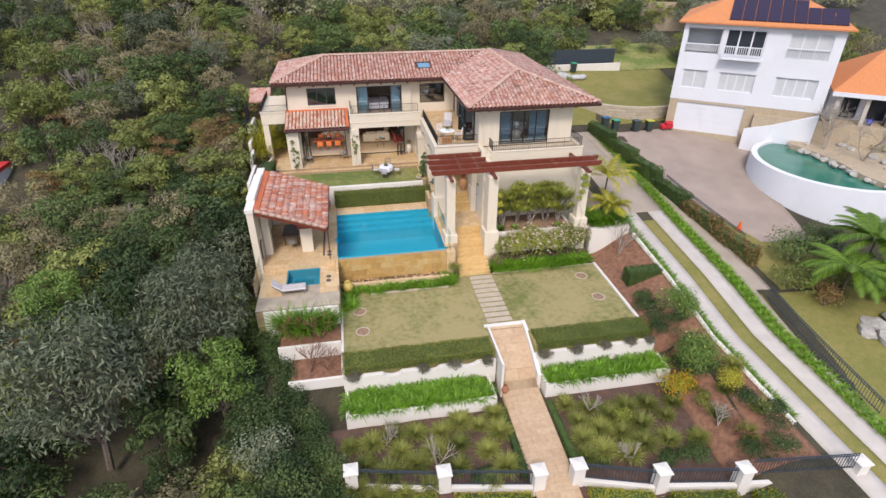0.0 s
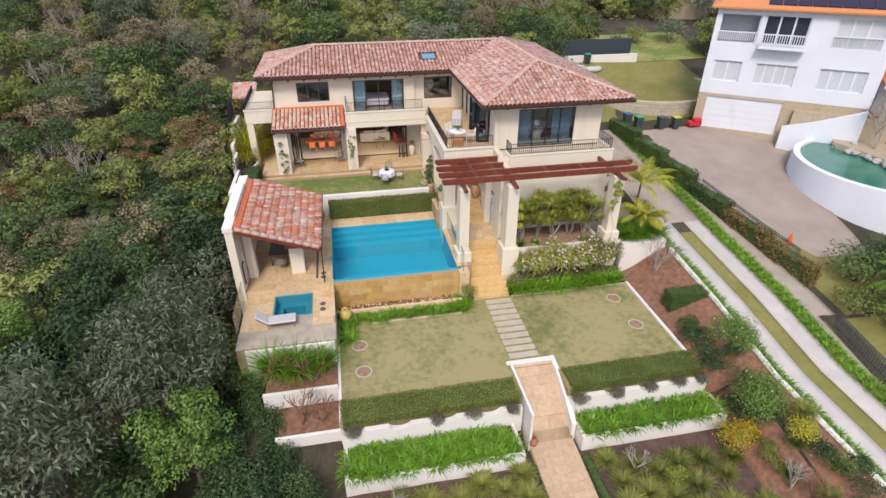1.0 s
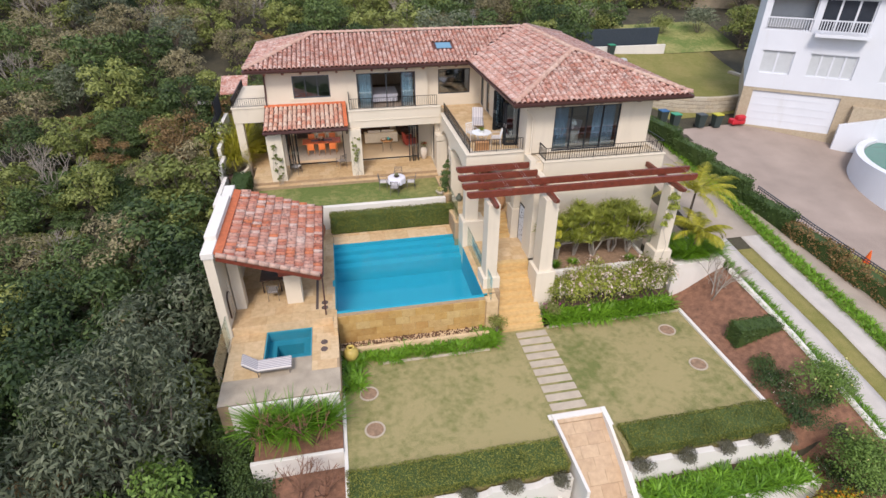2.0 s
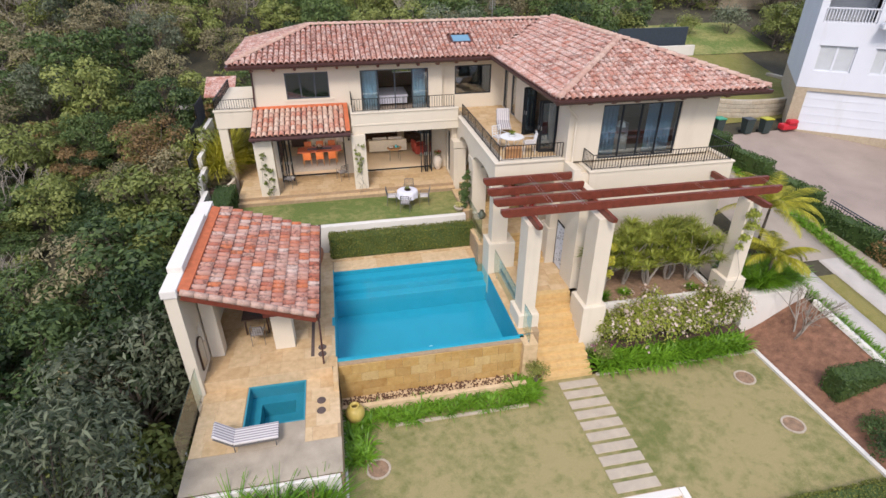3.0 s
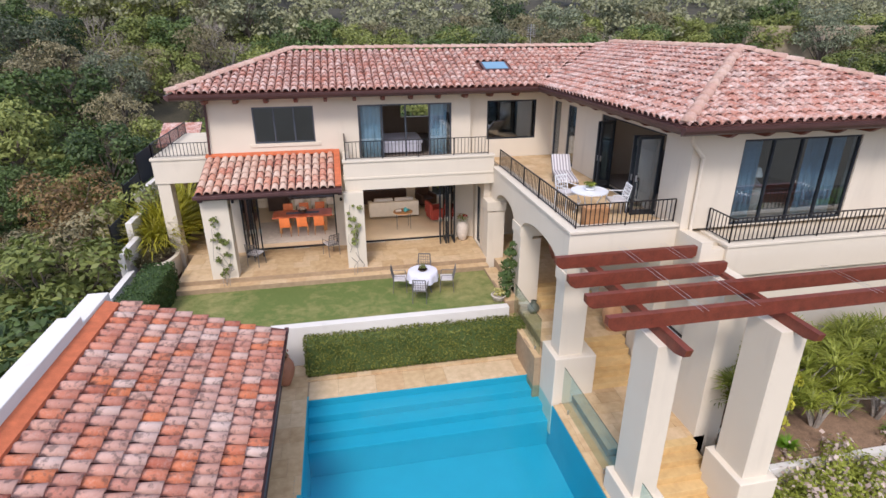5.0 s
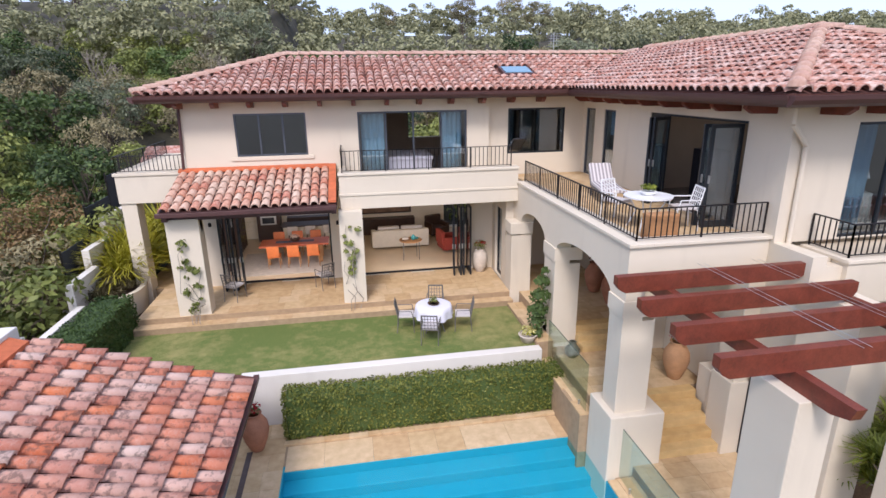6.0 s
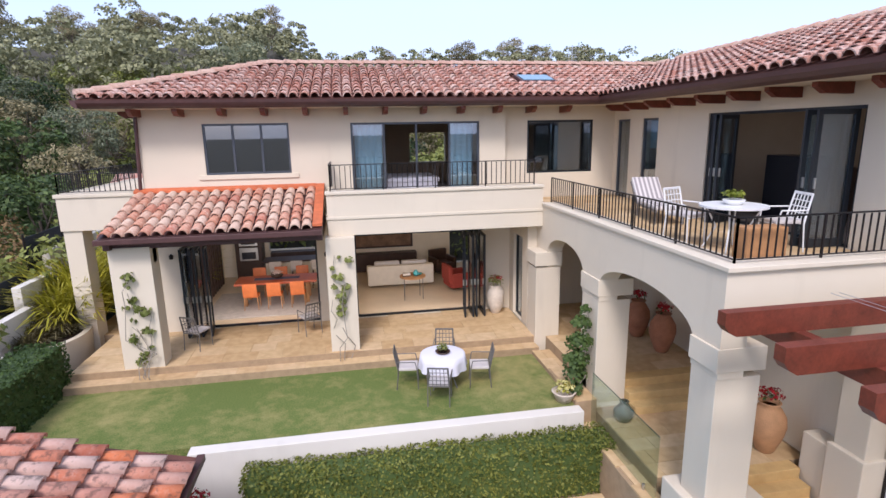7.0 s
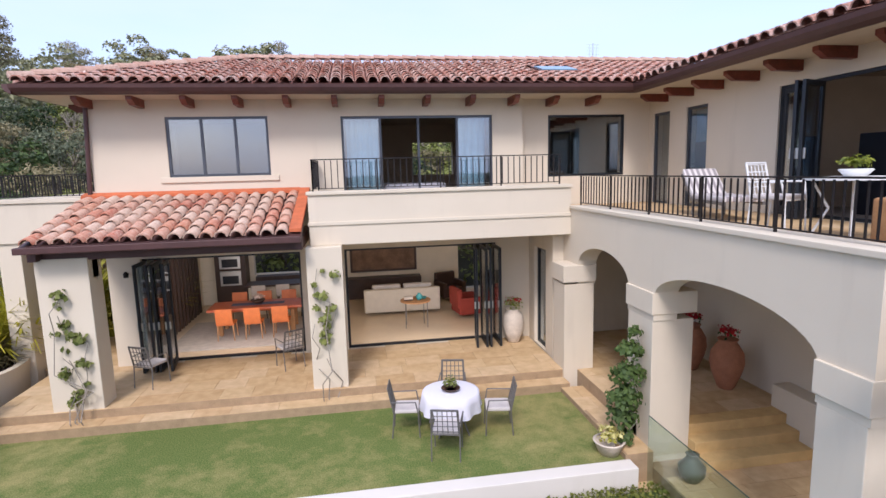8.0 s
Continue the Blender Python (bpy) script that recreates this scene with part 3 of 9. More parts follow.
# soffit, fascia gutter and rafter tails
bm = B()
box(bm, E_X0 + 0.05, V_X + 0.9, E_Y0 + 0.05, 42.0, 6.08, 6.13)
box(bm, E_X0 + 0.05, -4.65, 42.0, 48.8, 6.08, 6.13)
box(bm, V_X + 0.05, 8.35, W_Y + 0.05, 41.05, 6.08, 6.13)
box(bm, 8.35, E_X1 - 0.05, W_Y + 0.05, 32.9, 6.08, 6.13)
box(bm, 14.85, E_X1 - 0.05, 32.9, 48.8, 6.08, 6.13)
part("soffit", bm, SOFFIT, house)


def gutter(a, b, n):
    bm = B()
    prof = [(-0.02, 0.02), (0.13, 0.02), (0.12, -0.05), (0.075, -0.12), (-0.02, -0.17)]
    a, b, n = Vector(a), Vector(b), Vector(n)
    ra = [bm.verts.new(a + n * p + Vector((0, 0, q))) for p, q in prof]
    rb = [bm.verts.new(b + n * p + Vector((0, 0, q))) for p, q in prof]
    for i in range(5):
        j = (i + 1) % 5
        bm.faces.new((ra[i], ra[j], rb[j], rb[i]))
    bm.faces.new(ra[::-1])
    bm.faces.new(rb)
    part("gutter", bm, FASCIA, house)


GZ = EAVE - 0.05
gutter((E_X0, E_Y0, GZ), (V_X, E_Y0, GZ), (0, -1, 0))
gutter((V_X, E_Y0, GZ), (V_X, W_Y, GZ), (-1, 0, 0))
gutter((V_X - 0.1, W_Y, GZ), (E_X1 + 0.1, W_Y, GZ), (0, -1, 0))
gutter((E_X0, E_Y1, GZ), (E_X0, E_Y0 - 0.1, GZ), (-1, 0, 0))
gutter((E_X1, W_Y, GZ), (E_X1, E_Y1, GZ), (1, 0, 0))
rm = B()
v = [rm.verts.new(p) for p in ((-0.06, 0, 0.07), (0.06, 0, 0.07), (-0.06, 0, -0.11), (0.06, 0, -0.11), (-0.06, -0.66, 0.07), (0.06, -0.66, 0.07), (-0.06, -0.66, 0.0), (0.06, -0.66, 0.0), (-0.06, -0.50, -0.10), (0.06, -0.50, -0.10))]
for f in ((0, 1, 5, 4), (2, 8, 9, 3), (8, 6, 7, 9), (6, 4, 5, 7), (0, 2, 3, 1), (0, 4, 6, 8, 2), (1, 3, 9, 7, 5)):
    rm.faces.new([v[i] for i in f])
rafter_mesh = mesh_from("rafter_tail", rm, TIMBER)
PI5 = Matrix.Translation((-5, -42, 0))


def under_house(name, me, m):
    ob = new(name, me)
    ob.parent = house
    ob.matrix_parent_inverse = PI5
    ob.matrix_basis = m
    return ob


for i in range(12):
    under_house("rafter_tail", rafter_mesh, pose(-4.55 + i * 1.02, 41.8 if i < 10 else 42.0, 6.01))
for i in range(9):
    under_house("rafter_tail", rafter_mesh, pose(8.35, 33.4 + i * 0.98, 6.01, 0, 0, -90))
for i in range(7):
    under_house("rafter_tail", rafter_mesh, pose(8.9 + i * 0.98, 32.9, 6.01))
for i in range(5):
    under_house("rafter_tail", rafter_mesh, pose(-4.65, 42.6 + i * 1.1, 6.01, 0, 0, -90))

# downpipes
bm = B()
rod(bm, (8.2, 32.75, 6.1), (8.2, 32.75, 5.75), 0.05, None, 10)
rod(bm, (8.2, 32.75, 5.75), (8.62, 32.83, 5.35), 0.05, None, 10)
rod(bm, (8.62, 32.83, 5.4), (8.62, 32.83, 3.4), 0.05, None, 10)
part("downpipe", bm, CREAM, house)
bm = B()
rod(bm, (-4.6, 41.72, 6.1), (-4.72, 41.74, 4.05), 0.045, None, 10)
part("downpipe", bm, FASCIA, house)

# tiles
TILE_N = 5


def tile_template(r0=0.120, r1=0.098, length=0.43, t=0.024, lip=0.034):
    """A barrel tile along +y, with its wide end at y = 0; the hollow is below."""
    v, f = [], []
    for y, r, z in ((0.0, r0, lip), (length, r1, 0.0)):
        for k in range(TILE_N + 1):
            a = math.pi * k / TILE_N
            v.append((math.cos(a) * r, y, math.sin(a) * r * 0.95 + z))
    for k in range(TILE_N + 1):
        a = math.pi * k / TILE_N
        v.append((math.cos(a) * (r0 - t), 0.0, math.sin(a) * (r0 - t) * 0.95 + lip))
    n = TILE_N + 1
    for k in range(TILE_N):
        f.append((k, k + 1, n + k + 1, n + k))
        f.append((k + 1, k, 2 * n + k, 2 * n + k + 1))
    return np.array(v), f


TV, TF = tile_template()


def tile_mesh(name, mat, lip=0.034, t=0.024):
    me = bpy.data.meshes.new(name)
    me.from_pydata([tuple(v) for v in tile_template(t=t, lip=lip)[0]], [], TF)
    me.polygons.foreach_set("use_smooth", [i % 2 == 0 for i in range(len(TF))])
    me.materials.append(mat)
    return me


def inside(p, poly):
    x, y = p
    c = False
    for (x1, y1), (x2, y2) in zip(poly, poly[1:] + poly[:1]):
        if (y1 > y) != (y2 > y) and x < (x2 - x1) * (y - y1) / (y2 - y1) + x1:
            c = not c
    return c


def tile_spots(eave, along, up, poly, rng, du=0.262, dv=0.36):
    """Poses of the tiles on one slope. poly: its outline in metres along the eave and level metres up from it."""
    eave, along, up = Vector(eave), Vector(along), Vector(up)
    slope = (up + Vector((0, 0, PITCH))).normalized()
    nrm = along.cross(slope).normalized()
    if nrm.z < 0:
        nrm = -nrm
    run = 1 / math.sqrt(1 + PITCH * PITCH)
    us, vs = [p[0] for p in poly], [p[1] for p in poly]
    out = []
    for i in range(int((max(us) - min(us)) / du)):
        u = min(us) + (i + 0.5) * du
        for j in range(int(max(vs) / (dv * run)) + 1):
            v = j * dv * run
            if not inside((u, v + 0.12), poly):
                continue
            p = eave + along * (u + rng.uniform(-0.008, 0.008)) + (slope * (v / run - 0.07)) + nrm * (0.012 + rng.uniform(0, 0.008))
            yv = slope.copy()
            xv = yv.cross(nrm).normalized()
            m = Matrix.Identity(4)
            for k in range(3):
                m[k][0], m[k][1], m[k][2], m[k][3] = xv[k], yv[k], nrm[k], p[k]
            out.append((m @ pose(0, 0, 0, rng.uniform(-1, 1), 0, rng.uniform(-1.6, 1.6)), j))
    return out


def joined_tiles(name, spots, mat, parent):
    vs, fs = [], []
    n = len(TV)
    h = np.c_[TV, np.ones(n)]
    for i, m in enumerate(spots):
        vs.append(h @ np.array(m).T[:, :3])
        fs.extend([tuple(k + i * n for k in f) for f in TF])
    me = bpy.data.meshes.new(name)
    me.from_pydata(np.concatenate(vs).tolist(), [], fs)
    me.polygons.foreach_set("use_smooth", [i % 2 == 0 for i in range(len(fs))])
    me.materials.append(mat)
    ob = new(name, me)
    ob.parent = parent
    return tagged(ob, kind="stuff")


rng = random.Random(5)
slopes = [
    ((E_X0, E_Y0, EAVE), (1, 0, 0), (0, 1, 0), [(0, 0), (V_X - E_X0, 0), (MX - E_X0, 3.9), (3.9, 3.9)]),
    ((V_X, E_Y0, EAVE), (0, -1, 0), (1, 0, 0), [(0, 0), (E_Y0 - W_Y, 0), (E_Y0 - W_Y - 4.4, 4.4), (-3.4, 4.4), (-3.9, 3.9)]),
    ((V_X, W_Y, EAVE), (1, 0, 0), (0, 1, 0), [(0, 0), (E_X1 - V_X, 0), (4.4, 4.4)]),
    ((E_X0, E_Y1, EAVE), (0, -1, 0), (1, 0, 0), [(0, 0), (7.8, 0), (3.9, 3.9)]),
    ((E_X1, W_Y, EAVE), (0, 1, 0), (-1, 0, 0), [(0, 0), (E_Y1 - W_Y, 0), (E_Y1 - W_Y - 4.4, 4.4), (4.4, 4.4)]),
    ((E_X1, E_Y1, EAVE), (-1, 0, 0), (0, -1, 0), [(0, 0), (E_X1 - E_X0, 0), (E_X1 - E_X0 - 3.9, 3.9), (4.4, 3.9)]),
]
near_tiles, far_tiles = [], []
for k, (e, a, u, poly) in enumerate(slopes):
    for m, row in tile_spots(e, a, u, poly, rng):
        (near_tiles if k < 3 and row < 2 else far_tiles).append(m)
SKYLIGHT = (5.55, 6.75, 42.35, 43.2)
far_tiles = [m for m in far_tiles if not (SKYLIGHT[0] < m.translation.x < SKYLIGHT[1] and SKYLIGHT[2] - 0.3 < m.translation.y < SKYLIGHT[3])]
joined_tiles("tile_field", far_tiles, ROOFTILE, roof).matrix_parent_inverse = Matrix.Identity(4)


cap = B()
vs = [[cap.verts.new((math.cos(math.pi * k / 6) * rr, y, math.sin(math.pi * k / 6) * rr * 0.8 + z)) for k in range(7)] for y, rr, z in ((0.0, 0.15, 0.03), (0.46, 0.128, 0.005))]
for k in range(6):
    cap.faces.new((vs[0][k], vs[0][k + 1], vs[1][k + 1], vs[1][k]))
cap.faces.new(vs[0])
CAPMESH = mesh_from("ridge_tile", cap, CAPTILE, True)
caps_later = []
for a, b in (((E_X0, E_Y0, EAVE + 0.08), (E_X0 + 3.9, RY, RZ + 0.1)), ((E_X0 + 3.9, RY, RZ + 0.08), (MX, RY, RZ + 0.08)), ((V_X, W_Y, EAVE + 0.08), (RX, W_Y + 4.4, WZ + 0.1)), ((E_X1, W_Y, EAVE + 0.08), (RX, W_Y + 4.4, WZ + 0.1)), ((RX, W_Y + 4.4, WZ + 0.08), (RX, E_Y1 - 4.4, WZ + 0.08)), ((E_X0, E_Y1, EAVE + 0.08), (E_X0 + 3.9, RY, RZ + 0.1)), ((E_X1, E_Y1, EAVE + 0.08), (RX, E_Y1 - 4.4, WZ + 0.1)), ((MX, RY, RZ + 0.08), (RX, E_Y1 - 4.4, WZ + 0.08))):
    a, b = Vector(a), Vector(b)
    d = b - a
    n = max(1, int(d.length / 0.4))
    q = d.to_track_quat("Y", "Z").to_matrix().to_4x4()
    caps_later += [Matrix.Translation(a + d * (i / n)) @ q @ pose(0, 0, 0, 0, 0, rng.uniform(-3, 3)) for i in range(n)]
bm = B()
sk = [(x, y, EAVE + (y - E_Y0) * PITCH + 0.12) for x, y in ((5.6, 42.35), (6.65, 42.35), (6.65, 43.15), (5.6, 43.15))]
slab(bm, sk, 0.14)
sl = part("skylight", bm, FASCIA, house, "small roof window with a dark frame")
bm = B()
slab(bm, [(x + (0.07 if x < 6 else -0.07), y + (0.07 if y < 42.7 else -0.07), z + 0.02 + (0.022 if y < 42.7 else -0.022)) for x, y, z in sk], 0.03)
SKYGLASS = plain("skylight_glass", (0.12, 0.25, 0.33), 0.05, 2, 0.08, 0, 0.0)
part("pane", bm, SKYGLASS, sl)


# ---------------------------------------------------------------- windows and doors of the house
def opening(name, axis, plane, a0, a1, z0, z1, bars, mat=FRAME, glazed=None, label="", parent=None, w=0.055, d=0.07, glass=GLASS):
    """A framed window: the frame with its bars, and each pane under it."""
    bm = B()

    def bx(u0, u1, q0, q1, e=0.0):
        if axis == "x":
            box(bm, u0, u1, plane - d / 2 - e, plane + d / 2 + e, q0, q1)
        else:
            box(bm, plane - d / 2 - e, plane + d / 2 + e, u0, u1, q0, q1)

    bx(a0, a0 + w, z0, z1)
    bx(a1 - w, a1, z0, z1)
    bx(a0 + w, a1 - w, z0, z0 + w)
    bx(a0 + w, a1 - w, z1 - w, z1)
    edges = [a0 + w] + [k for b in bars for k in (a0 + (a1 - a0) * b - w / 2, a0 + (a1 - a0) * b + w / 2)] + [a1 - w]
    for b in bars:
        k = a0 + (a1 - a0) * b
        bx(k - w / 2, k + w / 2, z0 + w, z1 - w, 0.004)
    bmesh.ops.remove_doubles(bm, verts=bm.verts, dist=0.006)
    ob = part(name, bm, mat, parent or house, label)
    for i in range(0, len(edges), 2):
        if glazed is not None and i // 2 not in glazed:
            continue
        bm = B()
        if axis == "x":
            box(bm, edges[i], edges[i + 1], plane - 0.006, plane + 0.006, z0 + w, z1 - w)
        else:
            box(bm, plane - 0.006, plane + 0.006, edges[i], edges[i + 1], z0 + w, z1 - w)
        g = new("pane", mesh_from("pane", bm, glass))
        g.parent = ob
        g.visible_shadow = False
    return ob


opening("window", "x", 41.86, -3.1, -0.95, 4.42, 5.72, (0.34, 0.67), label="three-pane sliding window in a grey frame")
bm = B()
box(bm, -3.28, -0.77, 41.76, 41.82, 4.30, 4.42, 0.01)
part("sill", bm, CREAM, house)
opening("sliding_door", "x", 41.88, 0.65, 4.2, UP, 5.7, (0.25, 0.5, 0.76), glazed=(0, 3), label="sliding glass doors standing open in the middle")
opening("window", "x", 42.06, 5.66, 7.67, 4.2, 5.7, (), FRAME_D, label="dark fixed window")
opening("window", "y", 8.42, 39.7, 40.45, UP, 5.68, (), FRAME, label="tall narrow window")
opening("window", "y", 8.42, 41.1, 41.8, UP, 5.68, (), FRAME, label="tall narrow window")
opening("sliding_door", "x", 32.98, 9.75, 13.2, UP + 0.02, 5.74, (0.26, 0.5, 0.74), FRAME_D, label="wide sliding glass doors with pale curtains")
opening("door_frame", "y", 8.42, 34.05, 37.75, UP, 5.72, (), FRAME_D, glazed=(), label="dark frame of the terrace doors")
opening("side_door", "y", 5.27, 40.75, 41.55, PATIO, 2.55, (), FRAME_D, label="dark glazed side door")
opening("door_frame", "x", 42.1, -3.95, -0.45, PATIO, 2.62, (), FRAME_D, glazed=(), label="dark frame of the folding doors")
opening("door_frame", "x", 42.1, 0.57, 4.3, PATIO, 2.62, (), FRAME_D, glazed=(), label="dark frame of the folding doors")


def door_leaf(x0, y0, x1, y1, z0, z1, parent, mat=FRAME_D, handle=True):
    """One leaf of a folding door, from hinge to edge."""
    dx, dy = x1 - x0, y1 - y0
    ln = math.hypot(dx, dy)
    m = Matrix.Translation((x0, y0, 0)) @ Matrix.Rotation(math.atan2(dy, dx), 4, "Z")
    bm = B()
    w = 0.075
    for a in ((0, w, z0, z1), (ln - w, ln, z0, z1), (w, ln - w, z0, z0 + 0.14), (w, ln - w, z1 - w, z1)):
        box(bm, a[0], a[1], -0.025, 0.025, a[2], a[3])
    bm.transform(m)
    leaf = part("folding_door_leaf", bm, mat, parent)
    bm = B()
    box(bm, w, ln - w, -0.006, 0.006, z0 + 0.14, z1 - w)
    bm.transform(m)
    g = new("pane", mesh_from("pane", bm, GLASS))
    g.parent = leaf
    g.visible_shadow = False
    if handle:
        bm = B()
        box(bm, ln - 0.06, ln - 0.03, -0.06, 0.06, z0 + 0.95, z0 + 1.12, 0.006)
        bm.transform(m)
        h = new("handle", mesh_from("handle", bm, STEEL))
        h.parent = leaf
        tagged(h, "chrome handle")


STEEL = plain("brushed_steel", (0.55, 0.55, 0.53), 0.05, 8, 0.3, 0.9, 0.02)
for i, (a, b) in enumerate(((-3.88, 0.02), (-3.72, 0.10), (-3.56, 0.04), (-3.40, 0.12))):
    door_leaf(a, 42.05, a + b, 41.30, PATIO + 0.02, 2.58, house)
for i, (a, b) in enumerate(((4.24, -0.02), (4.08, -0.10), (3.92, -0.04), (3.76, -0.12))):
    door_leaf(a, 42.05, a + b, 41.28, PATIO + 0.02, 2.58, house)
door_leaf(8.42, 37.7, 8.42, 36.95, UP + 0.02, 5.66, house)
door_leaf(8.36, 36.95, 7.75, 36.72, UP + 0.02, 5.66, house)
door_leaf(8.36, 36.84, 7.80, 36.62, UP + 0.02, 5.66, house)
door_leaf(8.36, 34.32, 7.62, 34.40, UP + 0.02, 5.66, house)
door_leaf(8.36, 34.18, 7.66, 34.22, UP + 0.02, 5.66, house)


# ---------------------------------------------------------------- rooms behind the openings
def room(x0, x1, y0, y1, z0, z1, wallm, floorm, back=None, side=()):
    bm = B()
    wall(bm, "x", y1 - 0.05, y1, x0, x1, z0, z1, [back] if back else [])
    wall(bm, "y", x0, x0 + 0.05, y0, y1 - 0.05, z0, z1, list(side))
    box(bm, x1 - 0.05, x1, y0, y1 - 0.05, z0, z1)
    box(bm, x0 + 0.05, x1 - 0.05, y0, y1 - 0.05, z1 - 0.05, z1)
    bmesh.ops.remove_doubles(bm, verts=bm.verts, dist=0.001)
    part("room_lining", bm, wallm, house)
    bm = B()
    box(bm, x0 + 0.05, x1 - 0.05, y0, y1 - 0.05, z0, z0 + 0.05)
    part("room_floor", bm, floorm, house)


CARPET = plain("taupe_carpet", (0.25, 0.2, 0.155), 0.15, 4, 0.95, 0, 0.4, 80)
room(-4.35, 0.1, 42.26, 47.75, PATIO - 0.05, 2.92, PLASTER_I, FLOOR_I, (-2.6, -0.3, 1.1, 2.75), [(42.9, 47.0, PATIO, 2.6)])
room(0.12, 8.3, 42.26, 47.75, PATIO - 0.05, 2.92, PLASTER_I, FLOOR_I, (4.4, 8.0, 0.2, 2.75))
room(-4.35, 0.1, 42.07, 46.5, UP - 0.02, 6.05, ROOMWALL, CARPET)
room(0.12, 4.8, 42.07, 47.78, UP - 0.02, 6.05, ROOMWALL, CARPET, (2.9, 4.3, 4.3, 5.4))
room(4.95, 8.3, 42.27, 46.5, UP - 0.02, 6.05, ROOMWALL, CARPET)
room(8.62, 14.55, 33.17, 38.4, UP - 0.02, 6.05, ROOMWALL, CARPET, None, [(34.05, 37.75, UP, 5.72)])
room(8.62, 14.55, 38.45, 42.0, UP - 0.02, 6.05, ROOMWALL, CARPET, None, [(39.7, 40.45, UP, 5.68), (41.1, 41.8, UP, 5.68)])


def curtain(name, x0, x1, y, z0, z1, mat, label, along="x"):
    bm = B()
    n = int(abs(x1 - x0) / 0.035)
    top, low = [], []
    for i in range(n + 1):
        u = x0 + (x1 - x0) * i / n
        w = y + 0.035 * math.sin(i * 1.35) + 0.01 * math.sin(i * 0.4)
        p = (u, w) if along == "x" else (w, u)
        top.append(bm.verts.new((*p, z1)))
        low.append(bm.verts.new((*p, z0)))
    for i in range(n):
        bm.faces.new((low[i], low[i + 1], top[i + 1], top[i]))
    ob = solid(name, bm, mat, label, "curtain", "bedroom curtains", smooth=True)
    sm = ob.modifiers.new("thickness", "SOLIDIFY")
    sm.thickness = 0.006
    return ob


curtain("curtain", 0.75, 1.5, 42.2, UP + 0.05, 5.66, CURTAIN, "pale blue curtain hanging behind the glass door")
curtain("curtain", 3.4, 4.1, 42.2, UP + 0.05, 5.66, CURTAIN, "pale blue curtain hanging behind the glass door")
curtain("curtain", 9.85, 10.62, 33.3, UP + 0.06, 5.68, CURTAIN, "pale blue curtain hanging behind the glass door")
curtain("curtain", 11.95, 13.1, 33.3, UP + 0.06, 5.68, CURTAIN, "pale blue curtain hanging behind the glass door")
curtain("curtain", 39.75, 40.4, 8.6, 4.9, 5.62, CURTAIN, "pale blind drawn half down in the narrow window", "y")


# ---------------------------------------------------------------- iron railings
bal = B()
box(bal, -0.009, 0.009, -0.009, 0.009, 0.05, 0.60)
BALUSTER = mesh_from("baluster", bal, METAL)


def railing(pts, z, label, h=0.62):
    ob = None
    bm = B()
    spots = []
    for a, b in zip(pts, pts[1:]):
        a, b = Vector((*a, z)), Vector((*b, z))
        up = Vector((0, 0, 1))
        beam(bm, a + up * h, b + up * h, 0.045, 0.02)
        beam(bm, a + up * 0.05, b + up * 0.05, 0.03, 0.015)
        n = max(1, round((b - a).length / 1.3))
        for i in range(n + 1):
            p = a.lerp(b, i / n)
            box(bm, p.x - 0.014, p.x + 0.014, p.y - 0.014, p.y + 0.014, z - 0.03, z + h)
        k = max(1, round((b - a).length / 0.125))
        spots += [a.lerp(b, i / k) for i in range(1, k)]
    ob = part("railing", bm, METAL, house, label)
    for p in spots:
        q = new("baluster", BALUSTER)
        q.parent = ob
        q.matrix_basis = Matrix.Translation(p) @ Matrix.Diagonal((1, 1, h / 0.62, 1))


railing([(0.08, 41.7), (0.08, 40.05), (5.2, 40.05)], 4.07, "black iron balcony railing")
railing([(5.6, 39.85), (5.6, 33.15), (8.3, 33.15)], 3.62, "black iron terrace railing")
railing([(9.1, 32.85), (9.1, 31.97), (15.3, 31.97), (15.3, 34.5)], 3.42, "black iron balcony railing")
railing([(-6.7, 46.8), (-6.7, 41.88), (-4.75, 41.88)], 4.04, "black iron side balcony railing", 0.5)


# ---------------------------------------------------------------- awning roof over the patio
awning = part("awning_roof", B(), UNDERLAY, house, "small lean-to roof of pale clay tiles")
bm = B()
slab(bm, [(-4.86, 39.3, 3.30), (-0.13, 39.3, 3.30), (-0.13, 41.8, 4.0), (-4.86, 41.8, 4.0)], 0.08)
box(bm, -4.84, -4.7, 39.45, 41.8, 3.0, 3.24)
box(bm, -0.28, -0.14, 39.45, 41.8, 3.0, 3.24)
old = awning.data
awning.data = mesh_from("awning_roof", bm, FASCIA)
bpy.data.meshes.remove(old)
bm = B()
box(bm, -4.9, -0.13, 39.16, 39.3, 3.17, 3.29, 0.015)
box(bm, -4.7, -0.28, 39.62, 39.78, 2.98, 3.2, 0.01)
part("awning_beam", bm, FASCIA, house)
bm2 = B()
slab(bm2, [(-0.34, 39.32, 3.42), (-0.12, 39.32, 3.42), (-0.12, 41.8, 4.12), (-0.34, 41.8, 4.12)], 0.06)
slab(bm2, [(-4.86, 41.62, 4.07), (-0.34, 41.62, 4.07), (-0.34, 41.8, 4.13), (-4.86, 41.8, 4.13)], 0.06)
part("flashing", bm2, MORTAR, house, "orange-red mortar flashing")
bm = B()
box(bm, -4.65, -3.94, 39.75, 39.98, 2.62, 3.0)
part("lintel", bm, CREAM, house)


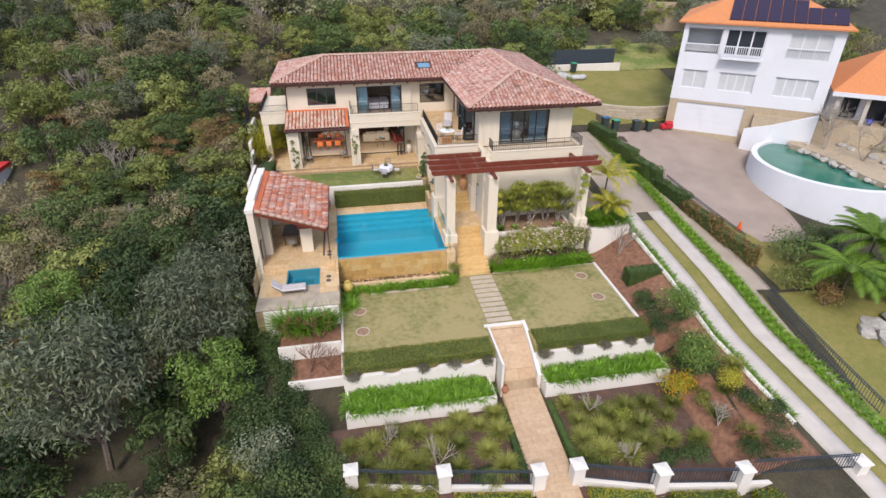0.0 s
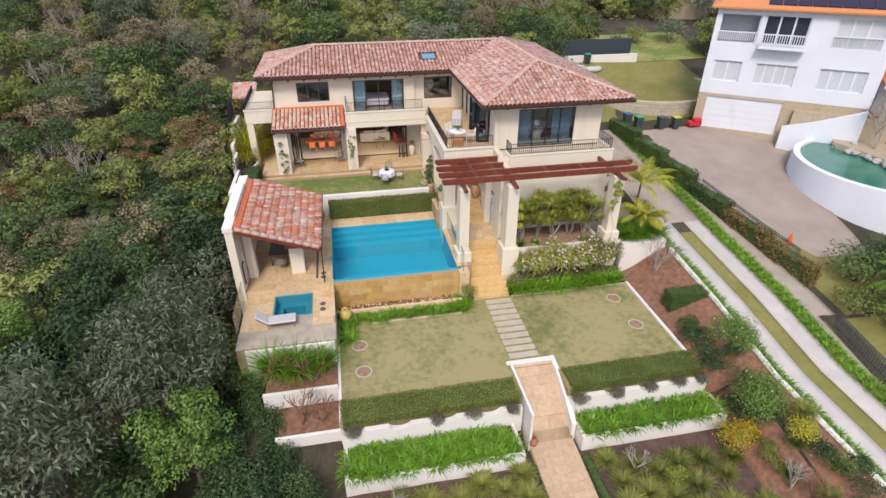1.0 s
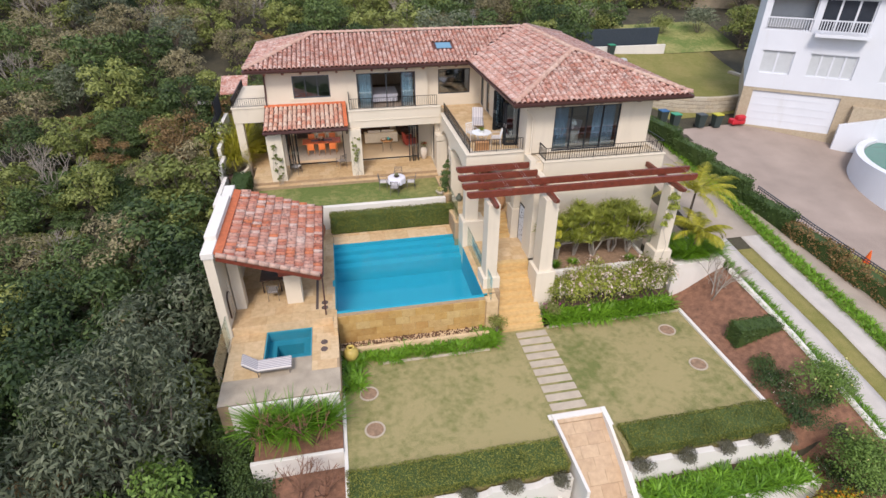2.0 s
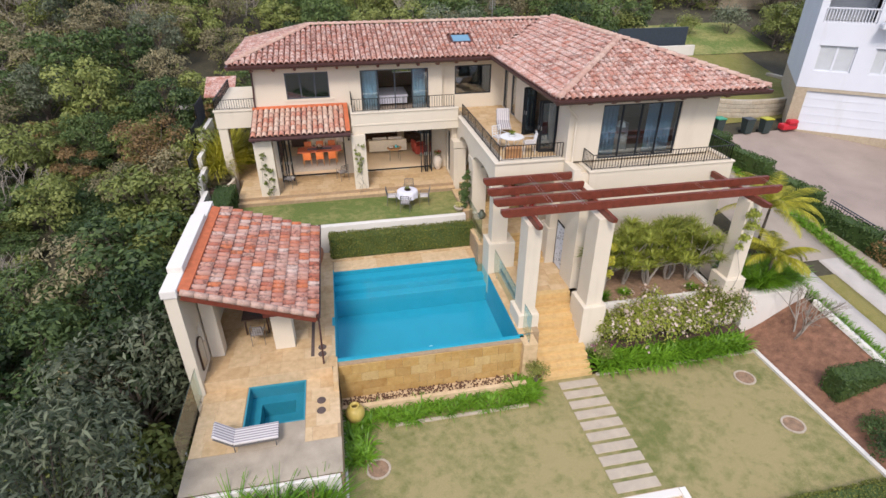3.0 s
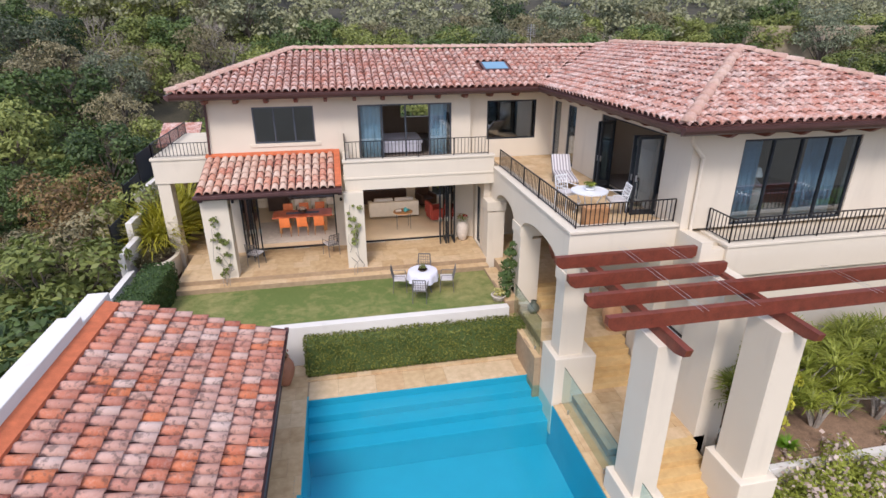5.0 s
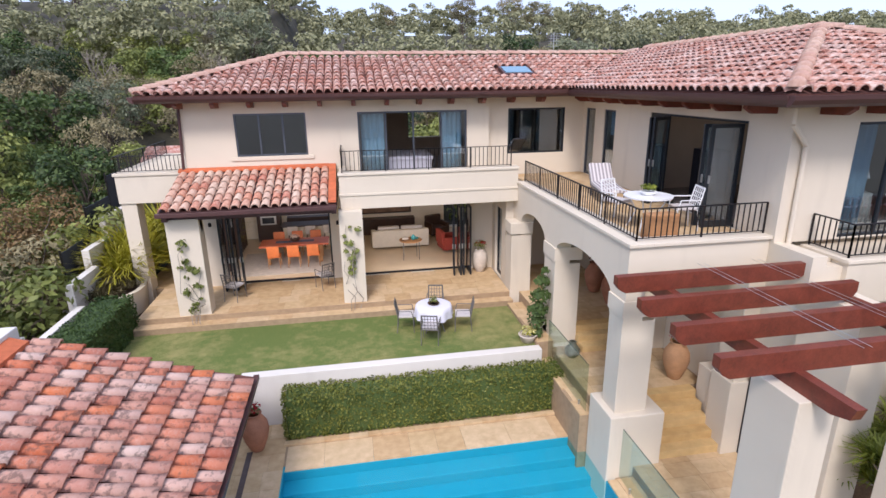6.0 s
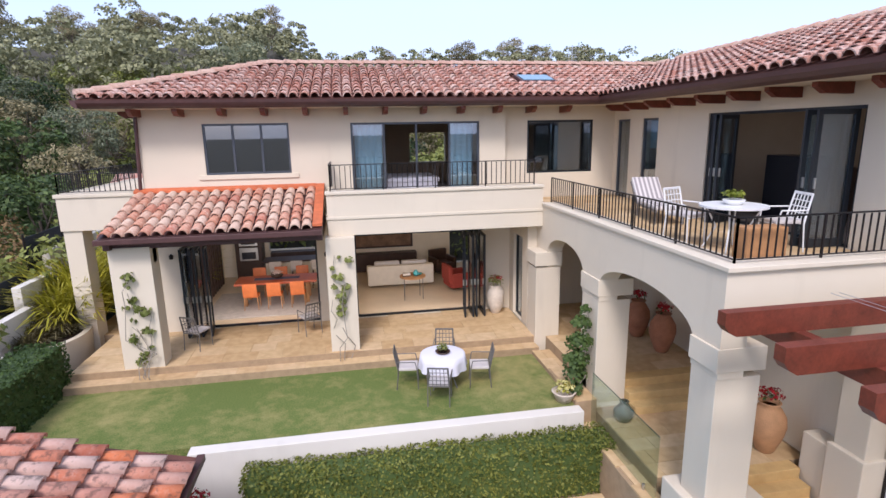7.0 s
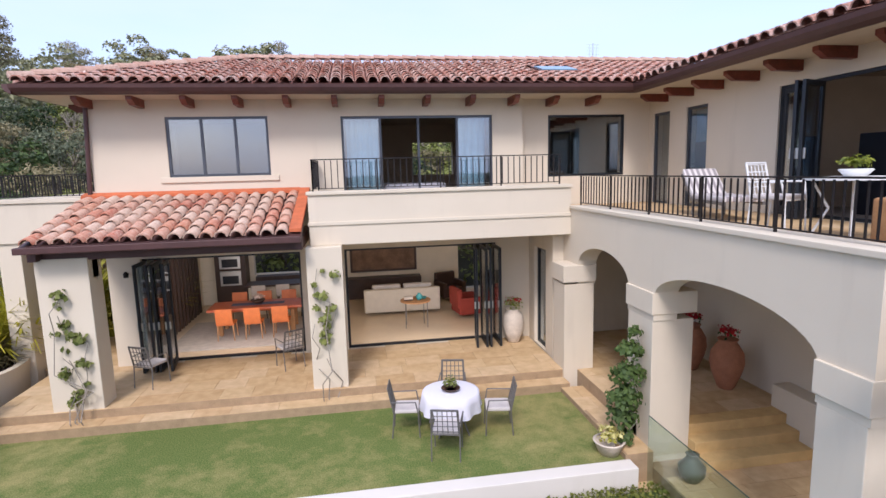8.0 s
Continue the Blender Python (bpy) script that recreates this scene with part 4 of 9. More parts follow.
# ---------------------------------------------------------------- paving
def slab_mesh(name, mat, bevel=0.012):
    bm = B()
    c = bmesh.ops.create_cube(bm, size=1.0)["verts"]
    tops = [e for e in bm.edges if all(v.co.z > 0 for v in e.verts)]
    bmesh.ops.bevel(bm, geom=tops, offset=bevel, segments=1, affect="EDGES")
    return mesh_from(name, bm, mat)


PATHMESH = slab_mesh("paving_slab", PATHSTONE)
SLABMESH, WETMESH = slab_mesh("paving_slab", STONE), slab_mesh("stone_facing", WETSTONE)
slabs_later = []


def pave(parent, x0, x1, y0, y1, z, lx=0.62, ly=0.41, thick=0.035, jitter=0.0025):
    """Slabs in running bond; they are linked at the end of the file."""
    slabs_later.append((parent, x0, x1, y0, y1, z, lx, ly, thick, jitter))


def base_block(name, x0, x1, y0, y1, z, depth, label, category="paving", mat=GROUT):
    bm = B()
    box(bm, x0, x1, y0, y1, z - depth, z - 0.012)
    return solid(name, bm, mat, label, category, kind="structure")


patio = base_block("patio", -6.0, 5.12, 39.55, 42.1, PATIO, 0.9, "honey sandstone patio in front of the open rooms")
pave(patio, -6.0, 5.12, 39.55, 42.1, PATIO, 0.8, 0.5)
st = base_block("patio_step", -6.0, 5.12, 39.2, 39.55, -0.02, 0.7, "sandstone step along the patio", "step")
pave(st, -6.0, 5.12, 39.2, 39.55, -0.02, 0.9, 0.35)
sp = base_block("patio_side", -6.7, -4.66, 42.12, 47.0, PATIO, 0.9, "sandstone side passage under the balcony")
pave(sp, -6.7, -4.66, 42.12, 47.0, PATIO)
ls = base_block("lawn_side_step", 4.93, 5.4, 36.48, 39.2, -0.1, 3.5, "sandstone kerb beside the lawn", "step")
pave(ls, 4.93, 5.4, 36.48, 39.2, -0.1, 0.47, 0.6)

tf = base_block("terrace_floor", 5.82, 8.33, 33.4, 41.95, UP, 0.04, "tan stone terrace floor", "floor")
pave(tf, 5.82, 8.33, 33.4, 41.95, UP + 0.01, 0.5, 0.5)
# corridor with its flights of steps
up_hall = base_block("arcade_floor", 5.4, 8.35, 37.02, 41.9, PATIO, 0.9, "sandstone floor of the arcade")
pave(up_hall, 5.4, 8.35, 37.04, 41.9, PATIO)
landing = base_block("landing", 5.4, 8.35, 34.2, 36.9, LAND, 2.5, "sandstone landing in the arcade")
pave(landing, 5.42, 8.35, 34.2, 36.15, LAND)
corridor = base_block("corridor", 5.85, 8.5, 30.7, 33.2, CORR, 2.5, "sandstone walk between pool fence and house")
pave(corridor, 5.85, 8.5, 30.7, 33.2, CORR)


def flight(name, x0, x1, y0, z0, n, rise, tread, label):
    """Solid stone steps that climb towards +y."""
    ob = thing(name, label, "steps", kind="structure", at=pose((x0 + x1) / 2, y0, z0))
    for i in range(n):
        bm = B()
        box(bm, x0, x1, y0 + i * tread, y0 + (i + 1) * tread + 0.02, z0 - 0.4, z0 + (i + 1) * rise, 0.012)
        part("step", bm, STEPSTONE, ob)
    return ob


flight("steps_upper", 6.1, 8.0, 36.15, LAND, 3, 0.17, 0.29, "three honey sandstone steps up to the arcade")
flight("steps_middle", 6.1, 7.95, 32.95, CORR, 5, 0.188, 0.25, "five honey sandstone steps up to the landing")
flight("steps_lower", 6.1, 8.15, 27.72, LAWN_Z, 11, 0.191, 0.275, "broad honey sandstone steps down to the lawn")
bm = B()
box(bm, 8.0, 8.35, 36.0, 37.1, -1.0, 0.55, 0.02)
solid("wall_stair_flank", bm, CREAM, "cream rendered flank wall beside the steps", "wall", kind="structure")
bm = B()
box(bm, 8.0, 8.35, 33.47, 34.05, -1.9, 0.3, 0.02)
box(bm, 7.98, 8.352, 32.92, 33.46, -1.9, 2.9, 0.015)
box(bm, 7.9, 8.354, 32.86, 33.5, -1.9, 0.45, 0.02)
solid("wall_stair_flank_low", bm, CREAM, "cream rendered flank wall beside the steps", "wall", kind="structure")


# ---------------------------------------------------------------- swimming pool
PX0, PX1, PY0, PY1, PW = -1.53, 5.27, 28.55, 34.4, -1.60
pool = thing("swimming_pool", "blue infinity pool with sandstone wall and inner steps", "pool", at=pose(1.9, 31.5, PW))
bm = B()
box(bm, PX0 - 0.2, PX1 + 0.2, PY0, PY1 + 0.2, -3.3, -3.1)
box(bm, PX0 - 0.2, PX0, PY0, PY1, -3.1, DECK - 0.03)
box(bm, PX1, PX1 + 0.2, PY0, PY1, -3.1, DECK - 0.03)
box(bm, PX0 - 0.2, PX1 + 0.2, PY1, PY1 + 0.2, -3.1, DECK - 0.03)
box(bm, PX0 - 0.2, PX1 + 0.2, PY0 - 0.16, PY0, -3.3, PW - 0.02)
part("shell", bm, POOLBLUE, pool, "smooth blue plaster shell")
for i in range(3):
    bm = B()
    box(bm, PX0, PX1, PY1 - 0.46 * (i + 1), PY1 - 0.46 * i, -3.1, PW - 0.2 - 0.22 * i, 0.02)
    part("pool_step", bm, POOLBLUE, pool)
bm = B()
g = [[bm.verts.new((PX0 + (PX1 - PX0) * i / 8, PY0 - 0.16 + (PY1 - PY0 + 0.16) * j / 8, PW)) for i in range(9)] for j in range(9)]
for j in range(8):
    for i in range(8):
        bm.faces.new((g[j][i], g[j][i + 1], g[j + 1][i + 1], g[j + 1][i]))
w = part("water", bm, WATER, pool, "clear still turquoise water")
w.visible_shadow = False
bm = B()
cyl(bm, 2.2, 30.2, -3.1, -3.06, 0.12, 0.1, 20)
part("floor_inlet", bm, WHITE_W, pool, "white round floor inlet")
edge_wall = part("edge_wall", box(B(), PX0 - 0.1, PX1 + 0.15, 28.2, 28.39, -4.2, PW - 0.06), GROUT, pool)
for r in range(4):
    x = PX0 - 0.08 - (0.3 if r % 2 else 0)
    while x < PX1 + 0.1:
        a, b = max(PX0 - 0.08, x), min(PX1 + 0.14, x + 0.6)
        if b - a > 0.08:
            q = new("stone_facing", WETMESH)
            q.parent = edge_wall
            q.matrix_basis = Matrix.Translation(((a + b) / 2, 28.175, PW - 0.09 - 0.2 - r * 0.4)) @ Matrix.Rotation(radians(90), 4, "X") @ Matrix.Diagonal((b - a - 0.008, 0.392, 0.05, 1))
        x += 0.6
bm = B()
box(bm, -1.66, -1.50, 27.3, 28.6, -4.2, DECK - 0.02, 0.01)
box(bm, 5.3, 5.85, 27.9, 28.5, -4.2, -1.62, 0.01)
part("end_wall", bm, STONE, pool)
bm = B()
box(bm, -1.5, 5.35, 27.45, 27.6, -4.2, -3.02, 0.01)
box(bm, -1.5, 5.35, 27.6, 28.2, -4.2, -3.2)
part("gutter_kerb", bm, STONE, pool)
prng = random.Random(8)
bm = B()
for i in range(620):
    r = prng.uniform(0.025, 0.055)
    m = Matrix.Translation((prng.uniform(-1.45, 5.3), prng.uniform(27.64, 28.12), -3.2 + r * prng.uniform(0.3, 1.6))) @ Euler((prng.uniform(0, 3), prng.uniform(0, 3), 0)).to_matrix().to_4x4() @ Matrix.Diagonal((r, r * 0.8, r * 0.6, 1))
    bmesh.ops.create_icosphere(bm, subdivisions=1, radius=1.0, matrix=m)
PEBBLE = piece_mat("brown_pebbles", [(0, (0.05, 0.022, 0.012)), (0.5, (0.12, 0.052, 0.026)), (1, (0.20, 0.11, 0.06))], 0.6, 20, None, 0.1, True)
tagged(part("pebbles", bm, PEBBLE, pool, "loose brown river pebbles", smooth=True), kind="stuff")

deck = base_block("pool_deck", -5.95, -1.73, 28.1, 36.2, DECK, 2.6, "honey sandstone pool deck")
pave(deck, -5.95, -1.55, 28.1, 36.2, DECK, 0.6, 0.6)
deck2 = base_block("pool_deck_back", -1.73, 5.4, 34.6, 36.2, DECK, 2.6, "honey sandstone strip behind the pool")
pave(deck2, -1.55, 5.3, 34.4, 35.25, DECK, 0.85, 0.85)
pave(deck2, -1.6, 5.3, 35.27, 35.42, DECK + 0.05, 0.45, 0.15, 0.1)
cop = base_block("pool_coping", 5.47, 6.1, 28.5, 34.5, DECK + 0.03, 2.6, "sandstone coping under the glass fence")
pave(cop, 5.27, 5.85, 28.5, 32.8, DECK + 0.03, 0.58, 0.6)
cop2 = base_block("pool_side_wall", 5.05, 5.4, 33.86, 36.6, -0.62, 2.0, "sandstone clad side wall beyond the pool", "wall")
pave(cop2, 5.05, 5.4, 33.86, 36.6, -0.6, 0.35, 0.6)


# glass pool fence
def glass_panel(a, b, z0, z1, z0b=None, z1b=None):
    ob = thing("glass_fence_panel", "frameless clear glass pool fence panel", "glass panel", "glass pool fence")
    a, b = Vector((*a, 0)), Vector((*b, 0))
    z0b, z1b = z0 if z0b is None else z0b, z1 if z1b is None else z1b
    n = (b - a).cross(Vector((0, 0, 1))).normalized() * 0.006
    bm = B()
    q = [bm.verts.new(p + Vector((0, 0, z)) + s * n) for s in (-1, 1) for p, z in ((a, z0), (b, z0b), (b, z1b), (a, z1))]
    for f in ((0, 1, 2, 3), (7, 6, 5, 4), (0, 4, 5, 1), (1, 5, 6, 2), (2, 6, 7, 3), (3, 7, 4, 0)):
        bm.faces.new([q[i] for i in f])
    g = part("pane", bm, CLEAR, ob)
    g.visible_shadow = False
    bm = B()
    beam(bm, a + Vector((0, 0, z1 + 0.006)), b + Vector((0, 0, z1b + 0.004)), 0.013, 0.008)
    part("edge_strip", bm, plain("green_glass_edge", (0.04, 0.08, 0.065), 0.1, 4, 0.2), ob)
    bm = B()
    for k in (0.15, 0.85):
        p = a.lerp(b, k)
        z = z0 + (z0b - z0) * k
        cyl(bm, p.x, p.y, z - 0.06, z + 0.06, 0.025, None, 10)
    part("spigot", bm, STEEL, ob)


glass_panel((5.52, 29.75), (5.52, 32.8), DECK + 0.1, DECK + 1.25)
glass_panel((5.52, 27.95), (5.52, 28.75), DECK, DECK + 1.2)
glass_panel((5.2, 33.9), (5.2, 36.3), -0.55, 0.6)
glass_panel((-6.05, 25.0), (-6.05, 28.1), SPA_Z + 0.05, SPA_Z + 1.2)


# ---------------------------------------------------------------- spa deck
spa_deck = base_block("spa_deck", -6.0, -4.55, 24.0, 28.1, SPA_Z, 3.4, "sandstone deck round the spa")
for x0, x1, y0, y1 in ((-2.62, -1.5, 24.0, 28.1), (-4.55, -2.62, 24.0, 26.2), (-4.55, -2.62, 28.052, 28.054)):
    bm = B()
    box(bm, x0, x1, y0, y1, SPA_Z - 3.4, SPA_Z - 0.012)
    part("deck_base", bm, GROUT, spa_deck)
pave(spa_deck, -6.0, -4.58, 25.3, 28.1, SPA_Z, 0.7, 0.6)
pave(spa_deck, -2.6, -1.5, 25.3, 28.1, SPA_Z, 0.6, 0.6)
bm = B()
box(bm, -6.02, -1.48, 24.0, 25.3, SPA_Z - 0.05, SPA_Z, 0.01)
box(bm, -4.6, -2.6, 25.3, 26.2, SPA_Z - 0.05, SPA_Z, 0.01)
part("slab_edge", bm, WORNSTONE, spa_deck, "weathered stone front strip")
sub_block("deck_step", -5.95, -1.68, 28.055, 28.095, SPA_Z - 0.3, DECK - 0.004, STONE, "sandstone riser between the two decks", "step")
spa = thing("spa", "square sunken spa with teal water", "spa", at=pose(-3.6, 27.1, SPA_Z))
bm = B()
box(bm, -4.55, -2.62, 26.2, 28.05, -3.2, -3.05)
for a in ((-4.55, -4.5, 26.2, 28.05), (-2.67, -2.62, 26.2, 28.05), (-4.5, -2.67, 26.2, 26.25), (-4.5, -2.67, 28.0, 28.05)):
    box(bm, *a, -3.05, SPA_Z)
for a in ((-4.5, -4.15, 26.25, 28.0), (-3.02, -2.67, 26.25, 28.0), (-4.15, -3.02, 26.25, 26.6), (-4.15, -3.02, 27.65, 28.0)):
    box(bm, *a, -3.05, SPA_Z - 0.5)
part("shell", bm, SPATILE, spa)
bm = B()
v = [bm.verts.new(p) for p in ((-4.5, 26.25, SPA_Z - 0.07), (-2.67, 26.25, SPA_Z - 0.07), (-2.67, 28.0, SPA_Z - 0.07), (-4.5, 28.0, SPA_Z - 0.07))]
bm.faces.new(v)
part("water", bm, WATER, spa).visible_shadow = False
DRAIN = plain("dark_drain_cover", (0.10, 0.07, 0.06), 0.2, 9, 0.8)
for x, y, z in ((-2.02, 29.2, DECK), (-2.02, 28.82, DECK), (-2.1, 26.95, SPA_Z), (-2.1, 26.5, SPA_Z)):
    bm = B()
    cyl(bm, x, y, z + 0.0, z + 0.02, 0.15, 0.145, 24)
    cyl(bm, x, y, z + 0.02, z + 0.03, 0.115, 0.11, 24)
    solid("skimmer_lid", bm, DRAIN, "round dark skimmer lid set in the paving", "lid", "skimmer lids")
bm = B()
box(bm, -2.42, -2.30, 28.75, 35.2, DECK, DECK + 0.012)
solid("drain_channel", bm, DRAIN, "long dark drain channel in the pool deck", "drain")


# ---------------------------------------------------------------- pavilion
pav = thing("pavilion", "open pool pavilion with weathered clay tile roof", "pavilion", at=pose(-4, 31, DECK))
PVX0, PVX1, PVY0, PVY1, PVZ0, PVZ1 = -5.85, -1.97, 28.05, 34.7, 2.22, 0.80
pav_roof = part("pavilion_roof", B(), UNDERLAY, pav)
bm = B()
slab(bm, [(PVX0, PVY0, PVZ0 - 0.12), (PVX1, PVY0, PVZ1 - 0.12), (PVX1, PVY1, PVZ1 - 0.12), (PVX0, PVY1 - 0.6, PVZ0 - 0.12)], 0.06)
old = pav_roof.data
pav_roof.data = mesh_from("pavilion_roof", bm, UNDERLAY)
bpy.data.meshes.remove(old)
bm = B()
for y in (PVY0 - 0.02, PVY1 - 0.35):
    beam(bm, (PVX0, y, PVZ0 - 0.22), (PVX1, y, PVZ1 - 0.22), 0.06, 0.2)
beam(bm, (PVX1, PVY0, PVZ1 - 0.2), (PVX1, PVY1, PVZ1 - 0.2), 0.05, 0.16)
part("fascia", bm, TIMBER, pav)
bm = B()
beam(bm, (PVX1 + 0.08, PVY0, PVZ1 - 0.13), (PVX1 + 0.08, PVY1, PVZ1 - 0.13), 0.11, 0.1)
part("gutter", bm, FASCIA, pav)
bm = B()
box(bm, -3.72, -2.95, 28.5, PVY1 - 0.3, 0.55, 0.95)
part("ring_beam", bm, TIMBER, pav)
bm = B()
rod(bm, (PVX1 + 0.06, 28.2, PVZ1 - 0.2), (PVX1 + 0.0, 28.3, DECK), 0.035, None, 8)
part("downpipe", bm, FASCIA, pav)
for y in (29.4, 33.6):
    bm = B()
    box(bm, -3.68, -2.98, y, y + 0.55, DECK, 0.7, 0.015)
    part("post", bm, CREAM, pav)
    bm = B()
    box(bm, -5.9, -5.45, y, y + 0.5, DECK, 1.85, 0.015)
    part("post", bm, CREAM, pav)
bm = B()
wall(bm, "y", -6.32, -5.95, 27.95, 34.6, -3.4, 2.05, [(28.9, 29.3, DECK + 0.9, 0.2)])
part("rear_wall", bm, CREAM, pav)
bm = B()
for a, b, z in ((27.9, 29.0, 2.32), (29.0, 32.9, 2.52), (32.9, 34.4, 2.36)):
    box(bm, -6.38, -5.9, a, b, 2.05, z, 0.03)
part("wall_coping", bm, WHITE_R, pav, "white stepped coping")
bm = B()
slab(bm, [(-5.9, PVY0, PVZ0 + 0.06), (-5.6, PVY0, PVZ0 - 0.04), (-5.6, PVY1 - 0.6, PVZ0 - 0.04), (-5.9, PVY1 - 0.6, PVZ0 + 0.06)], 0.08)
part("flashing", bm, MORTAR, pav, "orange-red mortar flashing")


# ---------------------------------------------------------------- pergola
perg = thing("pergola", "red-stained timber pergola on cream rendered posts", "pergola", at=pose(10, 31, -1.5))


def perg_post(x0, x1, y0, y1, z0, z1, base, bt):
    bm = B()
    box(bm, x0, x1, y0, y1, z0, z1, 0.015)
    if base:
        box(bm, x0 - base, x1 + base, y0 - base, y1 + base, z0, bt, 0.03)
    part("post", bm, CREAM, perg)


perg_post(5.48, 6.02, 28.95, 29.75, -3.6, 2.80, 0.14, -0.95)
perg_post(8.12, 8.75, 28.95, 29.85, -3.6, 2.80, 0.16, -0.95)
perg_post(14.3, 14.9, 29.15, 29.8, -3.6, 2.80, 0.16, -0.6)
for x0, x1, y in ((4.7, 8.4, 32.15), (4.58, 8.42, 31.15), (4.56, 15.75, 30.22), (4.57, 15.6, 29.32)):
    bm = B()
    v = [bm.verts.new((x, yy, z + 0.72)) for yy in (y - 0.07, y + 0.07) for x, z in ((x0, 2.62), (x1, 2.62), (x1, 2.46), (x1 - 0.06, 2.38), (x1 - 0.16, 2.32), (x0 + 0.16, 2.32), (x0 + 0.06, 2.38), (x0, 2.46))]
    bm.faces.new(v[:8])
    bm.faces.new(v[8:][::-1])
    for i in range(8):
        j = (i + 1) % 8
        bm.faces.new((v[j], v[i], v[i + 8], v[j + 8]))
    part("rafter", bm, TIMBER, perg)
for x, y1 in ((5.72, 32.8), (8.44, 31.8), (14.5, 31.8)):
    bm = B()
    v = [bm.verts.new((xx, y, z + 0.72)) for xx in (x - 0.07, x + 0.07) for y, z in ((28.4, 2.32), (y1, 2.32), (y1, 2.08), (28.7, 2.08), (28.45, 2.16))]
    bm.faces.new(v[:5])
    bm.faces.new(v[5:][::-1])
    for i in range(5):
        j = (i + 1) % 5
        bm.faces.new((v[j], v[i], v[i + 5], v[j + 5]))
    part("cross_beam", bm, TIMBER, perg)
for x in (6.4, 7.5, 10.3, 12.4, 15.2):
    bm = B()
    for d in (0.0, 0.12):
        rod(bm, (x + d, 29.1, 3.37), (x + d, 32.4 if x < 9 else 30.5, 3.37), 0.004, None, 5)
    part("wire", bm, STEEL, perg)


# ---------------------------------------------------------------- paths through the garden
for i in range(10):
    y = 27.35 - i * 0.5
    bm = B()
    box(bm, 6.68, 8.16, y - 0.18, y + 0.18, LAWN_Z - 0.05, LAWN_Z + 0.03, 0.012)
    solid("stepping_slab", bm, SLAB, "pale sandstone stepping slab across the lawn", "slab", "stepping slabs", kind="structure")
sub_block("path_kerb_west", 6.54, 6.66, 19.0, 22.45, -5.9, -3.3, WHITE_R, "white rendered kerb wall of the path")
bm = B()
q = [(8.62, y, z) for y, z in ((19.2, -4.5), (20.2, -3.95), (21.6, -3.4), (22.45, -3.3))]
slabv = [[bm.verts.new((x, y, zz)) for zz in (-5.9, z)] for x in (8.6, 8.8) for _, y, z in q]
for i in range(3):
    a, b, c, d = slabv[i], slabv[i + 1], slabv[i + 4], slabv[i + 5]
    bm.faces.new((a[1], b[1], d[1], c[1]))
    bm.faces.new((a[0], a[1], b[1], b[0])[::-1])
    bm.faces.new((c[0], c[1], d[1], d[0]))
bm.faces.new((slabv[0][0], slabv[4][0], slabv[4][1], slabv[0][1]))
bm.faces.new((slabv[3][0], slabv[3][1], slabv[7][1], slabv[7][0]))
solid("path_kerb_east", bm, WHITE_R, "white rendered sloping kerb wall of the path", "wall", kind="structure")
sub_block("path_sill", 6.4, 8.7, 22.25, 22.5, -4.2, -3.36, WHITE_R, "pale stone sill at the head of the ramp", "sill")


def path_z(x, y):
    return lerp_table([(10, -6.25), (14, -5.75), (19.2, -5.25), (20.3, -4.38), (22.3, -3.42)], y) - 0.012


ramp_ob = drape("garden_path", lambda y: 6.62 + (0.0 if y > 18 else 0.02 * (18 - y)), lambda y: 8.66, 11.5, 22.3, GROUT, "honey sandstone garden path sloping to the gate", "path", 0, 2, 20, path_z, 0.6)
ramp_rows = []
yy = 11.6
while yy < 22.2:
    ramp_rows.append(yy)
    yy += 0.42


# ---------------------------------------------------------------- garden ground
def bed_z(x, y):
    k = smooth01((x - 15.4) / 3.2)
    lo = -3.42 if y > 20.2 else lerp_table([(12, -6.2), (18, -5.55), (20.2, -5.4)], y)
    return lo + (lerp_table(RIGHT, y) - lo) * k


def garden_z(x, y):
    return lerp_table([(12, -6.15), (14.5, -5.95), (18.2, -5.5)], y) + 0.05 * math.sin(x * 2.1) * math.sin(y * 1.7)


drape("garden_bed_west", lambda y: -4.0 + (18.2 - y) * 0.4, lambda y: 6.6, 13.6, 18.2, SOIL, "dark mulched garden bed behind the front fence", "garden bed", 0.03, 24, 14, garden_z)
drape("garden_bed_east", lambda y: 8.68, lambda y: 16.0, 12.4, 18.55, SOIL, "dark mulched garden bed behind the front fence", "garden bed", 0.03, 24, 14, garden_z)
DRV = [(10.0, 21.1), (12.6, 20.4), (19.2, 18.95), (30.0, 18.6), (34.0, 18.6), (50, 18.2)]


def drive_x(y):
    return lerp_table(DRV, y)


drape("mulch_slope", lambda y: 15.42, lambda y: drive_x(y) - 0.4, 20.0, 29.2, MULCH, "red bark mulch slope beside the driveway", "garden bed", 0.03, 14, 24, bed_z)
drape("mulch_slope_low", lambda y: 15.8, lambda y: drive_x(y) - 0.4, 12.4, 20.0, MULCH, "red bark mulch slope beside the driveway", "garden bed", 0.04, 14, 20, bed_z)
drape("driveway_strip_west", lambda y: drive_x(y), lambda y: drive_x(y) + 1.15, 6, 31.0, CONC, "pale concrete wheel strip of the driveway", "driveway", 0.05, 3, 40)
drape("driveway_strip_east", lambda y: drive_x(y) + 2.1, lambda y: drive_x(y) + 3.25, 6, 31.0, CONC, "pale concrete wheel strip of the driveway", "driveway", 0.05, 3, 50)
drape("driveway_grass", lambda y: drive_x(y) + 1.15, lambda y: drive_x(y) + 2.1, 6, 30.0, LAWN3, "strip of dry grass between the wheel strips", "grass", 0.03, 3, 40)
